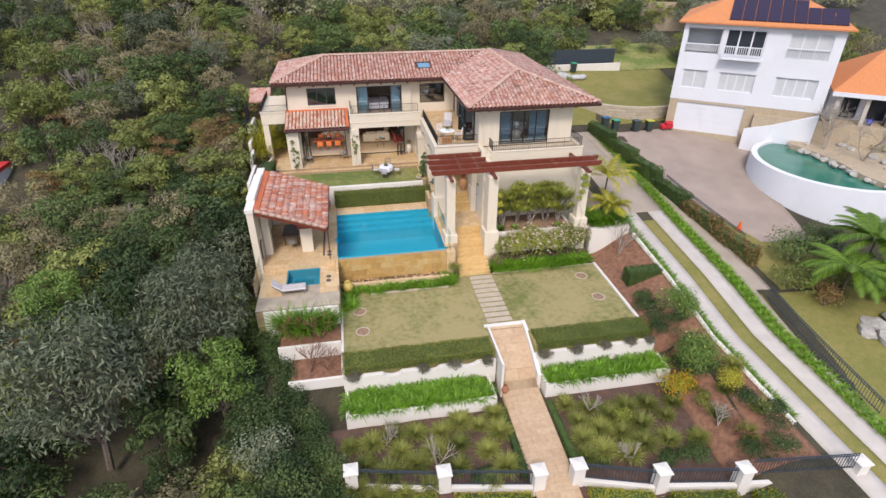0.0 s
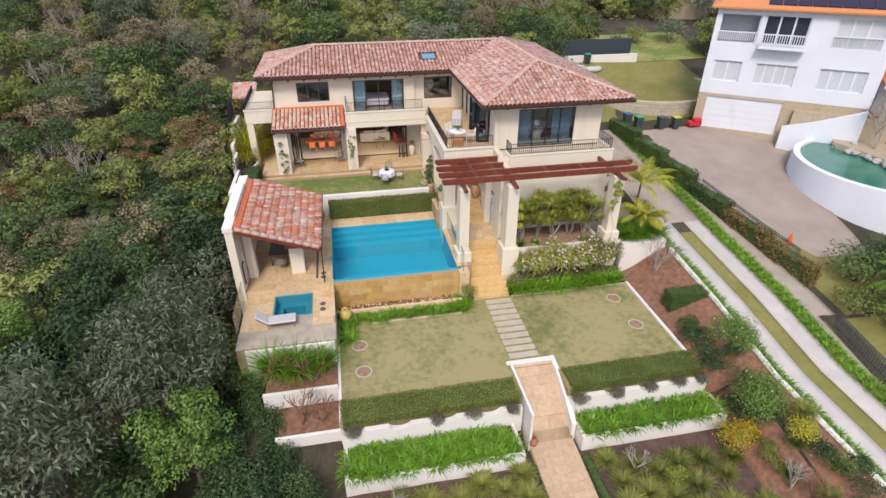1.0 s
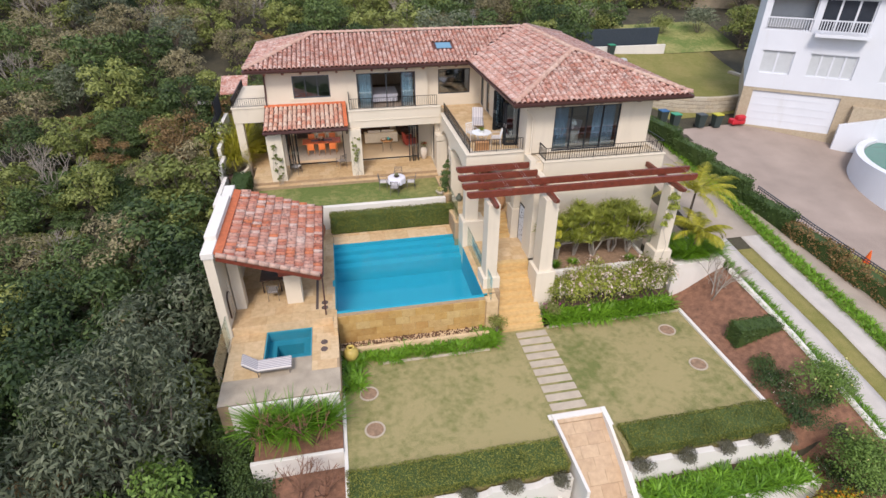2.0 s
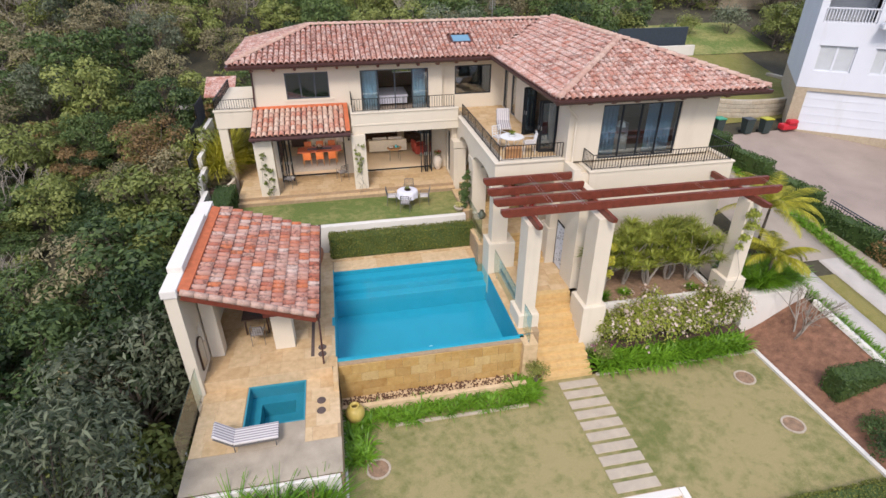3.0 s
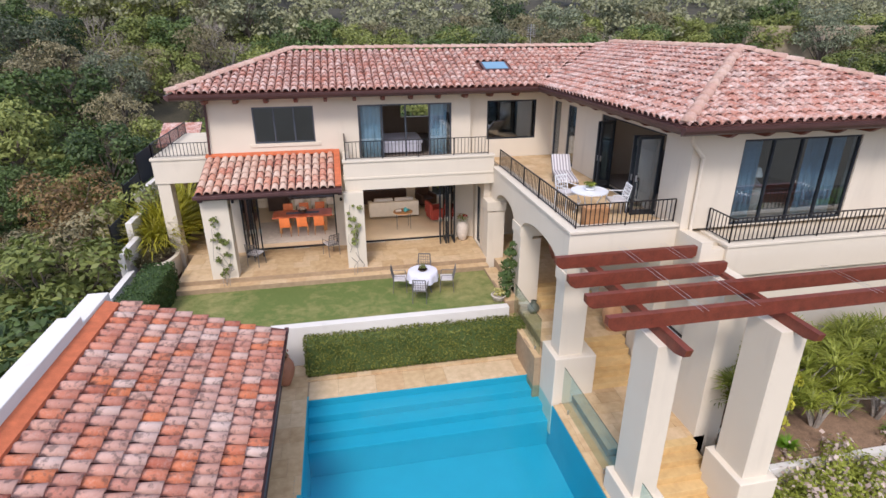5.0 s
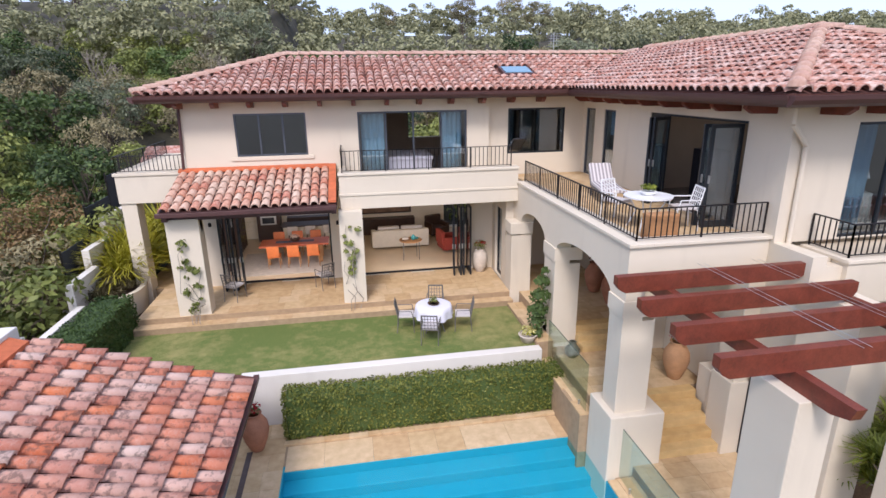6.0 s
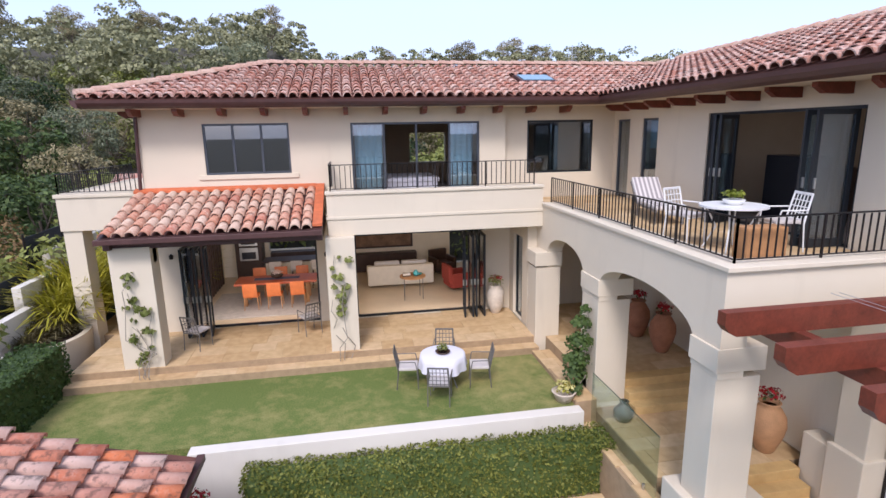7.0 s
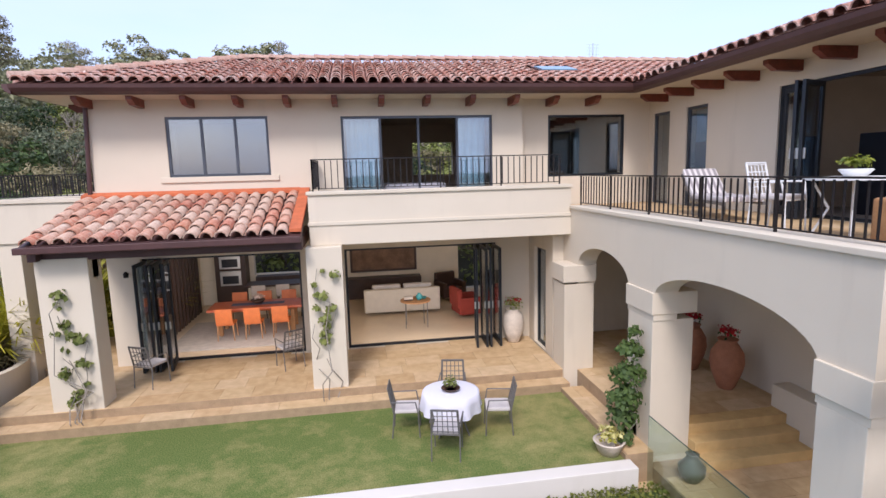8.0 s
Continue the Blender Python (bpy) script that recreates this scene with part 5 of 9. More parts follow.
drape("driveway_court", lambda y: 15.5, lambda y: drive_x(y) + 3.25, 31.0, 44.0, TANPATH, "pale paved court beside the house", "driveway", 0.045, 6, 20)
drape("driveway_kerb", lambda y: drive_x(y) - 0.4, lambda y: drive_x(y) - 0.25, 14.0, 28.5, WHITE_R, "low white kerb wall along the driveway", "kerb", 0.22, 1, 30, None, 0.5)
drape("verge_strip", lambda y: drive_x(y) + 3.25, lambda y: drive_x(y) + 4.1, 8, 44.0, LAWN2, "narrow green verge along the driveway", "verge", 0.03, 3, 40)
HL = [(8.0, 26.4), (25.3, 24.4), (44.6, 21.75), (50, 21.2)]


def hedge_x(y):
    return lerp_table(HL, y)


drape("neighbour_path", lambda y: drive_x(y) + 4.1 if y < 34 else hedge_x(y) - 1.2, lambda y: hedge_x(y) - 0.3, 22.3, 44.0, TANPATH, "tan concrete footpath beside the hedge", "path", 0.05, 4, 30)
sub_block("court_wall", 15.4, 18.2, 28.9, 29.2, -3.8, -1.45, WHITE_R, "white rendered retaining wall by the palm bed")
sub_block("court_slab", 15.5, 18.3, 29.2, 31.5, -3.6, -1.5, PALEC, "pale concrete landing beside the palm bed", "paving")

# planting beds below the spa deck
sub_block("wall_spa_deck", -5.6, -1.56, 23.9, 24.02, -4.6, SPA_Z - 0.05, WHITE_R, "white rendered front of the spa deck")
for z, y0, y1, x0 in ((-3.25, 22.3, 23.9, -4.75), (-4.05, 20.45, 22.15, -4.2)):
    bm = B()
    box(bm, x0, -1.56, y0, y1, z - 1.2, z)
    solid("mulch_bed", bm, MULCH, "red bark mulch bed held by a white wall", "garden bed", kind="structure")
    sub_block("wall_mulch_bed", x0 - 0.1, -1.56, y0 - 0.15, y0, z - 1.6, z + 0.08, WHITE_R, "low white rendered wall of a mulch bed")


# ---------------------------------------------------------------- front fence
def fence_post(x, y, z1, w=0.27):
    ob = thing("fence_post", "white rendered fence post with a capped top", "post", "front fence posts", at=pose(x, y, z1 - 1.3))
    bm = B()
    box(bm, x - w, x + w, y - w, y + w, z1 - 1.9, z1 - 0.06, 0.015)
    part("shaft", bm, WHITE_R, ob)
    bm = B()
    box(bm, x - w - 0.06, x + w + 0.06, y - w - 0.06, y + w + 0.06, z1 - 0.06, z1 + 0.02, 0.012)
    q = [bm.verts.new((x + a * (w + 0.04), y + b * (w + 0.04), z1 + 0.02)) for a, b in ((-1, -1), (1, -1), (1, 1), (-1, 1))]
    top = bm.verts.new((x, y, z1 + 0.13))
    for i in range(4):
        bm.faces.new((q[i], q[(i + 1) % 4], top))
    part("cap", bm, WHITE_R, ob)
    return ob


FP = [(-1.37, 15.2), (2.68, 14.42), (6.83, 13.74), (8.65, 13.72), (12.21, 12.79), (15.88, 12.25), (21.25, 11.66)]
for x, y in FP:
    fence_post(x, y, -4.72)
PICKET = mesh_from("picket", box(B(), -0.010, 0.010, -0.010, 0.010, 0.0, 1.0), FENCEIRON)


def iron_fence(name, pts, height, label, gap=0.11, category="fence", group="iron fences"):
    for a, b in zip(pts, pts[1:]):
        a, b = Vector(a), Vector(b)
        ob = thing(name, label, category, group, at=Matrix.Translation((a + b) / 2))
        bm = B()
        up = Vector((0, 0, 1))
        for h in (0.08, height - 0.12, height):
            beam(bm, a + up * h, b + up * h, 0.04, 0.04)
        part("rail", bm, FENCEIRON, ob)
        n = max(2, int((b - a).length / gap))
        for i in range(n + 1):
            q = new("picket", PICKET)
            q.parent = ob
            q.matrix_parent_inverse = ob.matrix_basis.inverted()
            q.matrix_basis = Matrix.Translation(a.lerp(b, i / n)) @ Matrix.Diagonal((1, 1, height, 1))


for i, j in ((0, 1), (1, 2), (3, 4), (4, 5), (5, 6)):
    (ax, ay), (bx, by) = FP[i], FP[j]
    iron_fence("driveway_gate" if i == 5 else "iron_fence", [(ax + 0.3, ay - 0.02, -5.25 if i == 5 else -5.72), (bx - 0.3, by + 0.02, -5.2 if i == 5 else -5.72)], 0.95, "black iron sliding driveway gate" if i == 5 else "blue-grey iron picket fence between white posts", 0.14, "gate" if i == 5 else "fence")
    bm = B()
    beam(bm, (ax + 0.2, ay - 0.1, -6.15), (bx - 0.2, by - 0.1, -6.15), 0.2, 0.9)
    solid("fence_plinth", bm, WHITE_R, "white rendered fence plinth", "plinth", kind="structure")
drape("path_edging", lambda y: drive_x(y) + 4.1, lambda y: 23.35 + max(0, 16 - y) * 0.2, 8, 22.3, TANPATH, "weathered concrete edging below the iron fence", "edging", 0.05, 3, 20)
iron_fence("iron_fence", [(23.3, 21.3, -2.75), (23.3, 18.9, -3.2), (23.5, 16.4, -3.7), (23.9, 13.6, -4.35)], 0.8, "black iron picket fence beside the path", 0.14)
drape("neighbour_lawn_low", lambda y: 23.2, lambda y: 42, 8, 22, LAWN3, "dry grassy slope of the neighbouring garden", "lawn", 0.02, 14, 16)
drape("neighbour_lawn", lambda y: hedge_x(y) + 0.3, lambda y: lerp_table([(22, 32), (27, 29.5), (30, 27)], y), 22.2, 30.0, LAWN3, "grassy patch of the neighbouring garden", "lawn", 0.04, 8, 12)
drape("neighbour_drive", lambda y: hedge_x(y) + 0.4 if y > 29 else lerp_table([(26, 27.0), (29, 25.5)], y), lambda y: lerp_table([(26.5, 30.5), (29, 31), (36, 32), (40.0, 36.5), (43.6, 31.5)], y), 26.5, 43.8, DRIVE, "brown concrete drive of the neighbouring house", "driveway", 0.07, 12, 30)


# ---------------------------------------------------------------- neighbouring white house
NM = Matrix.Translation((28.95, 43.95, 0)) @ Matrix.Rotation(math.atan2(-0.6, 0.8), 4, "Z")
nh = thing("white_house", "white rendered three-storey house with orange tile roof", "house", at=NM)
ORANGE = piece_mat("orange_roof_tile", [(0, (0.50, 0.17, 0.06)), (0.5, (0.60, 0.24, 0.09)), (1, (0.55, 0.20, 0.07))], 0.85, 8, ((0.35, 0.16, 0.08), 0.5, 0.7, 0.5), 0.3, True)
SANDBLOCK = piece_mat("pale_sandstone_block", [(0, (0.36, 0.30, 0.22)), (0.5, (0.46, 0.39, 0.29)), (1, (0.40, 0.31, 0.20))], 0.9, 8, ((0.2, 0.16, 0.12), 0.52, 0.7, 0.6), 0.4, True)
PANEL = plain("solar_panel", (0.022, 0.012, 0.034), 0.2, 3, 0.5, 0, 0.05, 60, 0.25)
PALEPANE = plain("curtained_window", (0.50, 0.52, 0.52), 0.08, 2, 0.35)
DARKPANE = plain("dark_window_glass", (0.03, 0.035, 0.045), 0.2, 2, 0.12)


def npart(name, bm, mat, parent=None, label=""):
    bm.transform(NM)
    return part(name, bm, mat, parent, label) if parent is nh else sub(name, bm, mat, parent, label)


def sub(name, bm, mat, parent, label=""):
    ob = new(name, mesh_from(name, bm, mat))
    ob.parent = parent
    return tagged(ob, label)


bm = B()
wall(bm, "x", 0, 0.3, 0, 11.75, 3.1, 9.6, [(0.33, 3.1, 7.04, 9.12), (3.4, 6.35, 7.1, 9.13), (8.0, 11.0, 7.15, 9.15), (0.6, 2.6, 4.15, 5.7), (3.55, 6.35, 4.15, 5.68), (7.85, 10.9, 4.12, 5.67)])
box(bm, 0, 0.3, 0.3, 9, 3.1, 9.6)
box(bm, 11.45, 11.75, 0.3, 9, 0.0, 9.6)
box(bm, 0.3, 11.45, 8.7, 9, 0.0, 9.6)
npart("wall", bm, WHITE_W, nh)
bm = B()
wall(bm, "x", 0.02, 0.32, 0.02, 11.4, -0.6, 3.1, [(0.7, 6.2, 0.3, 2.88)])
box(bm, 0.02, 0.32, 0.32, 9, -0.6, 3.1)
npart("base_wall", bm, SANDBLOCK, nh, "sandstone base storey")
bm = B()
box(bm, 0.7, 6.2, 0.14, 0.2, 0.3, 2.88)
for i in range(1, 5):
    box(bm, 0.7, 6.2, 0.12, 0.14, 0.3 + i * 0.52, 0.33 + i * 0.52)
npart("garage_door", bm, WHITE_W, nh, "wide white panelled garage door")
for s0, s1, z0, z1, mat, bars, balc in ((0.33, 3.1, 7.04, 9.12, DARKPANE, 0, 1), (3.4, 6.35, 7.1, 9.13, DARKPANE, 2, 2), (8.0, 11.0, 7.15, 9.15, PALEPANE, 2, 1), (0.6, 2.6, 4.15, 5.7, PALEPANE, 1, 0), (3.55, 6.35, 4.15, 5.68, PALEPANE, 3, 0), (7.85, 10.9, 4.12, 5.67, PALEPANE, 3, 0)):
    bm = B()
    for a in ((s0, s0 + 0.09, z0, z1), (s1 - 0.09, s1, z0, z1), (s0, s1, z0, z0 + 0.07), (s0, s1, z1 - 0.07, z1)):
        box(bm, a[0], a[1], 0.12, 0.22, a[2], a[3])
    for i in range(bars):
        c = s0 + (s1 - s0) * (i + 1) / (bars + 1)
        box(bm, c - 0.06, c + 0.06, 0.12, 0.22, z0, z1)
    win = npart("window", bm, WHITE_W, nh)
    if balc == 1 and bars == 0:
        bm = B()
        box(bm, s0, s1, 1.5, 1.55, z0, z1)
        npart("recess", bm, PALEPANE, win)
    else:
        bm = B()
        box(bm, s0 + 0.09, s1 - 0.09, 0.16, 0.18, z0 + 0.07, z1 - 0.07)
        npart("pane", bm, mat, win)
    if balc:
        o = -0.75 if balc == 2 else 0.02
        bm = B()
        if balc == 2:
            box(bm, s0 - 0.1, s1 + 0.1, o - 0.05, 0.0, z0 - 0.25, z0 - 0.05)
        for i in range(int((s1 - s0) / 0.16)):
            cyl(bm, s0 + 0.08 + i * 0.16, o + 0.04, z0 - 0.05, z0 + 0.75, 0.03, None, 6)
        box(bm, s0, s1, o, o + 0.09, z0 + 0.75, z0 + 0.83)
        npart("balustrade", bm, WHITE_W, nh)
bm = B()
slab(bm, [(-0.5, -0.5, 9.62), (12.25, -0.5, 9.62), (8.2, 4.5, 11.5), (3.6, 4.5, 11.5)], 0.12)
slab(bm, [(-0.5, 9.5, 9.62), (-0.5, -0.5, 9.62), (3.6, 4.5, 11.5)], 0.12)
slab(bm, [(12.25, -0.5, 9.62), (12.25, 9.5, 9.62), (8.2, 4.5, 11.5)], 0.12)
slab(bm, [(12.25, 9.5, 9.62), (-0.5, 9.5, 9.62), (3.6, 4.5, 11.5), (8.2, 4.5, 11.5)], 0.12)
npart("roof", bm, ORANGE, nh, "orange clay tile roof")
for i in range(9):
    s = 3.3 + i * 0.93
    up_to = 3.6 if i < 6 else 2.4
    bm = B()
    slab(bm, [(s, 0.0, 9.9), (s + 0.88, 0.0, 9.9), (s + 0.88, up_to, 9.9 + 0.376 * up_to), (s, up_to, 9.9 + 0.376 * up_to)], 0.05)
    npart("solar_panel", bm, PANEL, nh, "dark solar panel")
bm = B()
q = [(6.5, 1.3), (8.5, 1.9), (11.6, 3.1)]
for (a, za), (b, zb) in zip(q, q[1:]):
    v = [bm.verts.new(p) for p in ((a, -0.9, -0.5), (b, -0.9, -0.5), (b, -0.9, zb), (a, -0.9, za), (a, -0.6, -0.5), (b, -0.6, -0.5), (b, -0.6, zb), (a, -0.6, za))]
    for f in ((0, 1, 2, 3), (7, 6, 5, 4), (3, 2, 6, 7), (0, 3, 7, 4), (1, 5, 6, 2)):
        bm.faces.new([v[i] for i in f])
bm.transform(NM)
solid("stair_wall", bm, WHITE_W, "white rendered wall of the outside stair", "wall", kind="structure")
bm = B()
box(bm, 7.0, 16, -0.5, 0.02, -0.6, 2.5)
bm.transform(NM)
solid("stone_bank", bm, SANDBLOCK, "sandstone block retaining wall behind the round pool", "wall", kind="structure")

# the orange-roofed house beyond it
oh = thing("orange_roof_house", "white single-storey house with a bright orange tile roof", "house", at=NM)
bm = B()
wall(bm, "x", 1.5, 1.8, 12.2, 26, 1.0, 5.2, [(13.2, 14.4, 2.6, 4.7), (14.9, 16.4, 2.6, 4.7)])
box(bm, 12.2, 26, 8.8, 9.0, 1.0, 5.2)
bm.transform(NM)
part("wall", bm, WHITE_W, oh)
# dark sheet behind the openings in place of a room in shade
bm = B()
box(bm, 12.2, 26, 1.85, 1.95, 2.5, 4.9)
bm.transform(NM)
part("dark_backing", bm, DARKPANE, oh, "dark sheet standing in for the unlit room behind the doorways")
bm = B()
slab(bm, [(12.0, -0.6, 5.1), (26.5, -0.6, 5.1), (26.5, 5.2, 7.7), (15.5, 5.2, 7.7)], 0.15)
slab(bm, [(12.0, 9.6, 5.1), (12.0, -0.6, 5.1), (15.5, 5.2, 7.7)], 0.15)
bm.transform(NM)
part("roof", bm, ORANGE, oh, "bright orange clay tile roof")
bm = B()
box(bm, 12.0, 26.4, -0.7, -0.4, 4.75, 5.08)
bm.transform(NM)
part("fascia", bm, WHITE_W, oh)
bm = B()
box(bm, 12.0, 26, -0.48, 1.5, -0.5, 2.55)
bm.transform(NM)
solid("porch_terrace", bm, SANDBLOCK, "sandstone porch terrace of the orange-roofed house", "terrace", kind="structure")
for s in (12.6, 14.6):
    bm = B()
    box(bm, s - 0.15, s + 0.15, -0.3, 0.0, 2.55, 4.8, 0.02)
    bm.transform(NM)
    part("porch_post", bm, PALEC, oh)
bm = B()
lathe(bm, [(0.2, 0), (0.27, 0.45), (0.25, 0.45), (0.18, 0.05)], 15.2, 0.2, 2.55, 16)
bm.transform(NM)
solid("bucket", bm, plain("blue_plastic", (0.04, 0.05, 0.30), 0.1, 5, 0.4), "blue plastic bucket on the porch", "bucket", smooth=True)
bm = B()
box(bm, 16.2, 18.6, 0.0, 0.9, 2.55, 3.2, 0.15)
box(bm, 17.0, 18.0, -0.3, 0.4, 3.2, 3.5, 0.12)
bm.transform(NM)
solid("covered_sofa", bm, plain("grey_cover", (0.13, 0.12, 0.11), 0.3, 3, 0.9), "grey covered outdoor sofa on the porch", "sofa")


# ---------------------------------------------------------------- neighbour's round pool
rp = thing("round_pool", "raised round pool with white curved wall and green water", "pool", at=pose(36.9, 32.5, 0))
bm = B()
n = 60
rows = []
for i in range(n + 1):
    a = radians(95) + radians(215) * i / n
    rows.append([bm.verts.new((36.9 + math.cos(a) * r, 32.5 + math.sin(a) * r, z)) for r, z in ((6.1, -3.5), (5.95, 0.62), (5.5, 0.62), (5.4, -1.0))])
for a, b in zip(rows, rows[1:]):
    for i in range(3):
        bm.faces.new((a[i], b[i], b[i + 1], a[i + 1]))
part("wall", bm, WHITE_W, rp, smooth=False)
bm = B()
bmesh.ops.create_circle(bm, cap_ends=True, segments=48, radius=5.45, matrix=Matrix.Translation((36.9, 32.5, 0.45)))
part("water", bm, plain("green_pool_water", (0.035, 0.17, 0.12), 0.2, 0.6, 0.06), rp, "murky green water")
grng = random.Random(4)
ROCK = plain("pale_grey_rock", (0.36, 0.34, 0.30), 0.3, 3, 0.95, 0, 0.6, 12)


def rock_mesh(seed):
    bm = B()
    bmesh.ops.create_icosphere(bm, subdivisions=2, radius=1.0)
    for v in bm.verts:
        v.co *= 1 + 0.35 * noise.noise(v.co * 1.3 + Vector((seed * 7.1, 0, 0)))
        v.co.z *= 0.6
    return mesh_from("rock", bm, ROCK)


ROCKS = [rock_mesh(i) for i in range(4)]


def rock(x, y, z, s, label="rounded grey garden rock"):
    ob = new("rock", grng.choice(ROCKS))
    ob.matrix_basis = pose(x, y, z, grng.uniform(-20, 20), grng.uniform(-20, 20), grng.uniform(0, 360)) @ Matrix.Diagonal((s, s * grng.uniform(0.7, 1.2), s, 1))
    tagged(ob, label, "rock", "garden rocks")


bm = B()
prism(bm, [(35.9, 36.6), (36.4, 34.3), (36.5, 32.0), (36.1, 29.5), (36.3, 27.4), (40, 26.5), (46, 28), (46, 38), (38, 38.5)], -1.0, 0.85)
solid("pool_bank", bm, SANDBLOCK, "stony bank rising behind the round pool", "bank", kind="structure")
for i in range(22):
    y = 27.6 + i * 0.42
    rock(36.3 + 0.25 * math.sin(i * 1.7), y, 0.65, grng.uniform(0.18, 0.36))
for i in range(9):
    rock(grng.uniform(37, 41), grng.uniform(28, 37), 0.9, grng.uniform(0.2, 0.45))
for x, y in ((27.8, 18.5), (28.7, 18.9), (29.5, 18.1), (28.6, 17.7), (30.2, 18.8), (30.6, 17.6)):
    rock(x, y, ground_z(x, y) + 0.1, grng.uniform(0.5, 0.8), "large pale grey boulder")
for x, y in ((-9.3, 42.6), (-9.0, 46.0), (-15, 50), (-20, 56), (-11, 53)):
    rock(x, y, ground_z(x, y) + 0.1, 0.8, "pale sandstone boulder in the scrub")

# round lawn of the white house with its stone wall
bm = B()
bmesh.ops.create_circle(bm, cap_ends=True, segments=40, radius=6.4, matrix=Matrix.Translation((29.0, 52.6, 1.5)))
solid("round_lawn", bm, LAWN3, "dry round lawn above a stone wall", "lawn", kind="structure")
rw = thing("round_wall", "curved sandstone block wall round the lawn", "wall", kind="structure", at=pose(29, 52.6, 0))
blk = B()
box(blk, -0.36, 0.36, -0.2, 0.2, -0.14, 0.14, 0.04)
BLOCK = mesh_from("stone_block", blk, piece_mat("sandstone_wall_block", [(0, (0.36, 0.31, 0.23)), (0.5, (0.48, 0.42, 0.32)), (1, (0.42, 0.34, 0.23))], 0.9, 8, ((0.2, 0.16, 0.12), 0.52, 0.7, 0.6), 0.4))
for r in range(6):
    for i in range(36):
        a = radians(170 + i * 5.6 + (2.8 if r % 2 else 0))
        q = new("stone_block", BLOCK)
        q.parent = rw
        q.matrix_parent_inverse = rw.matrix_basis.inverted()
        q.matrix_basis = pose(29 + math.cos(a) * 6.5, 52.6 + math.sin(a) * 6.5, 0.12 + r * 0.29, 0, 0, math.degrees(a) + 90) @ Matrix.Diagonal((0.9 + 0.1 * grng.random(), 1, 1, 1))
bm = B()
wall(bm, "x", 68.2, 68.8, 33, 47, 3.5, 8.4)
bm.transform(Matrix.Translation((0, 7, 0)) @ Matrix.Rotation(radians(-6), 4, "Z"))
solid("stone_wall_back", bm, SANDBLOCK, "old sandstone retaining wall on the hillside", "wall", kind="structure")
bm = B()
box(bm, 17.5, 31, 59.8, 60.0, 2.4, 4.7, 0.0)
solid("dark_screen_fence", bm, FENCEIRON, "dark screen fence behind the lawn", "fence", kind="structure")
sub_block("wall_yard", 17.5, 31.5, 59.0, 59.25, 1.4, 3.25, WHITE_R, "low pale wall before the dark fence")
drape("side_yard", lambda y: 16.5, lambda y: 36.5, 45.5, 59.0, LAWN3, "dry grass yard round the lawn", "yard", 0.06, 10, 10)
drape("back_lawn", lambda y: 28.5, lambda y: 40, 59, 66, LAWN2, "green lawn below the hillside wall", "lawn", 0.1, 8, 8)


def bin_thing(x, y, lid, label):
    z = ground_z(x, y) + 0.08
    ob = thing("wheelie_bin", label, "bin", "wheelie bins", at=pose(x, y, z))
    bm = B()
    v = [bm.verts.new((x + a * w, y + b * w, z + h)) for h, w in ((0.05, 0.23), (0.95, 0.30)) for a, b in ((-1, -1), (1, -1), (1, 1), (-1, 1))]
    for f in ((3, 2, 1, 0), (0, 1, 5, 4), (1, 2, 6, 5), (2, 3, 7, 6), (3, 0, 4, 7)):
        bm.faces.new([v[i] for i in f])
    part("body", bm, plain("dark_bin_plastic", (0.03, 0.045, 0.04), 0.1, 4, 0.5), ob)
    bm = B()
    box(bm, x - 0.32, x + 0.32, y - 0.34, y + 0.32, z + 0.95, z + 1.03, 0.03)
    part("lid", bm, plain("bin_lid", lid, 0.05, 4, 0.45), ob)
    bm = B()
    for s in (-0.25, 0.25):
        cyl(bm, 0, 0, -0.03, 0.03, 0.1, None, 12, Matrix.Translation((x + s, y + 0.28, z + 0.1)) @ Matrix.Rotation(radians(90), 4, "Y"))
    part("wheels", bm, METAL, ob)


bin_thing(23.3, 44.6, (0.02, 0.10, 0.22), "dark wheelie bin with a blue lid")
bin_thing(24.2, 44.3, (0.03, 0.28, 0.15), "dark wheelie bin with a green lid")
bin_thing(26.0, 43.8, (0.04, 0.05, 0.05), "dark grey wheelie bin by the stone wall")
bin_thing(27.2, 43.6, (0.45, 0.42, 0.03), "dark wheelie bin with a yellow lid")
bin_thing(25.6, 58.6, (0.03, 0.28, 0.15), "green wheelie bin by the dark fence")
bm = B()
box(bm, 28.4, 29.5, 43.3, 43.9, 0.35, 0.75, 0.12)
box(bm, 28.7, 29.4, 43.2, 43.7, 0.7, 1.05, 0.15)
solid("toy_car", bm, plain("red_plastic", (0.5, 0.02, 0.03), 0.1, 4, 0.35), "red plastic toy heap beside the garage", "toy")
bm = B()
zc = ground_z(25.9, 27.9) + 0.06
cyl(bm, 25.9, 27.9, zc, zc + 0.04, 0.24, 0.24, 4)
cyl(bm, 25.9, 27.9, zc + 0.04, zc + 0.7, 0.17, 0.03, 14)
solid("traffic_cone", bm, plain("orange_plastic", (0.7, 0.12, 0.02), 0.08, 4, 0.4), "orange traffic cone on the grass", "cone")
bm = B()
for i in range(14):
    x, y = grng.uniform(20, 26), grng.uniform(56.5, 58)
    bmesh.ops.create_icosphere(bm, subdivisions=2, radius=1.0, matrix=pose(x, y, ground_z(x, y) + 0.25, 0, 0, grng.uniform(0, 180)) @ Matrix.Diagonal((0.7, 0.45, 0.3, 1)))
solid("rubble_bags", bm, plain("pale_sacking", (0.42, 0.42, 0.40), 0.2, 3, 0.9), "heap of pale rubble bags by the fence", "bags", kind="stuff")
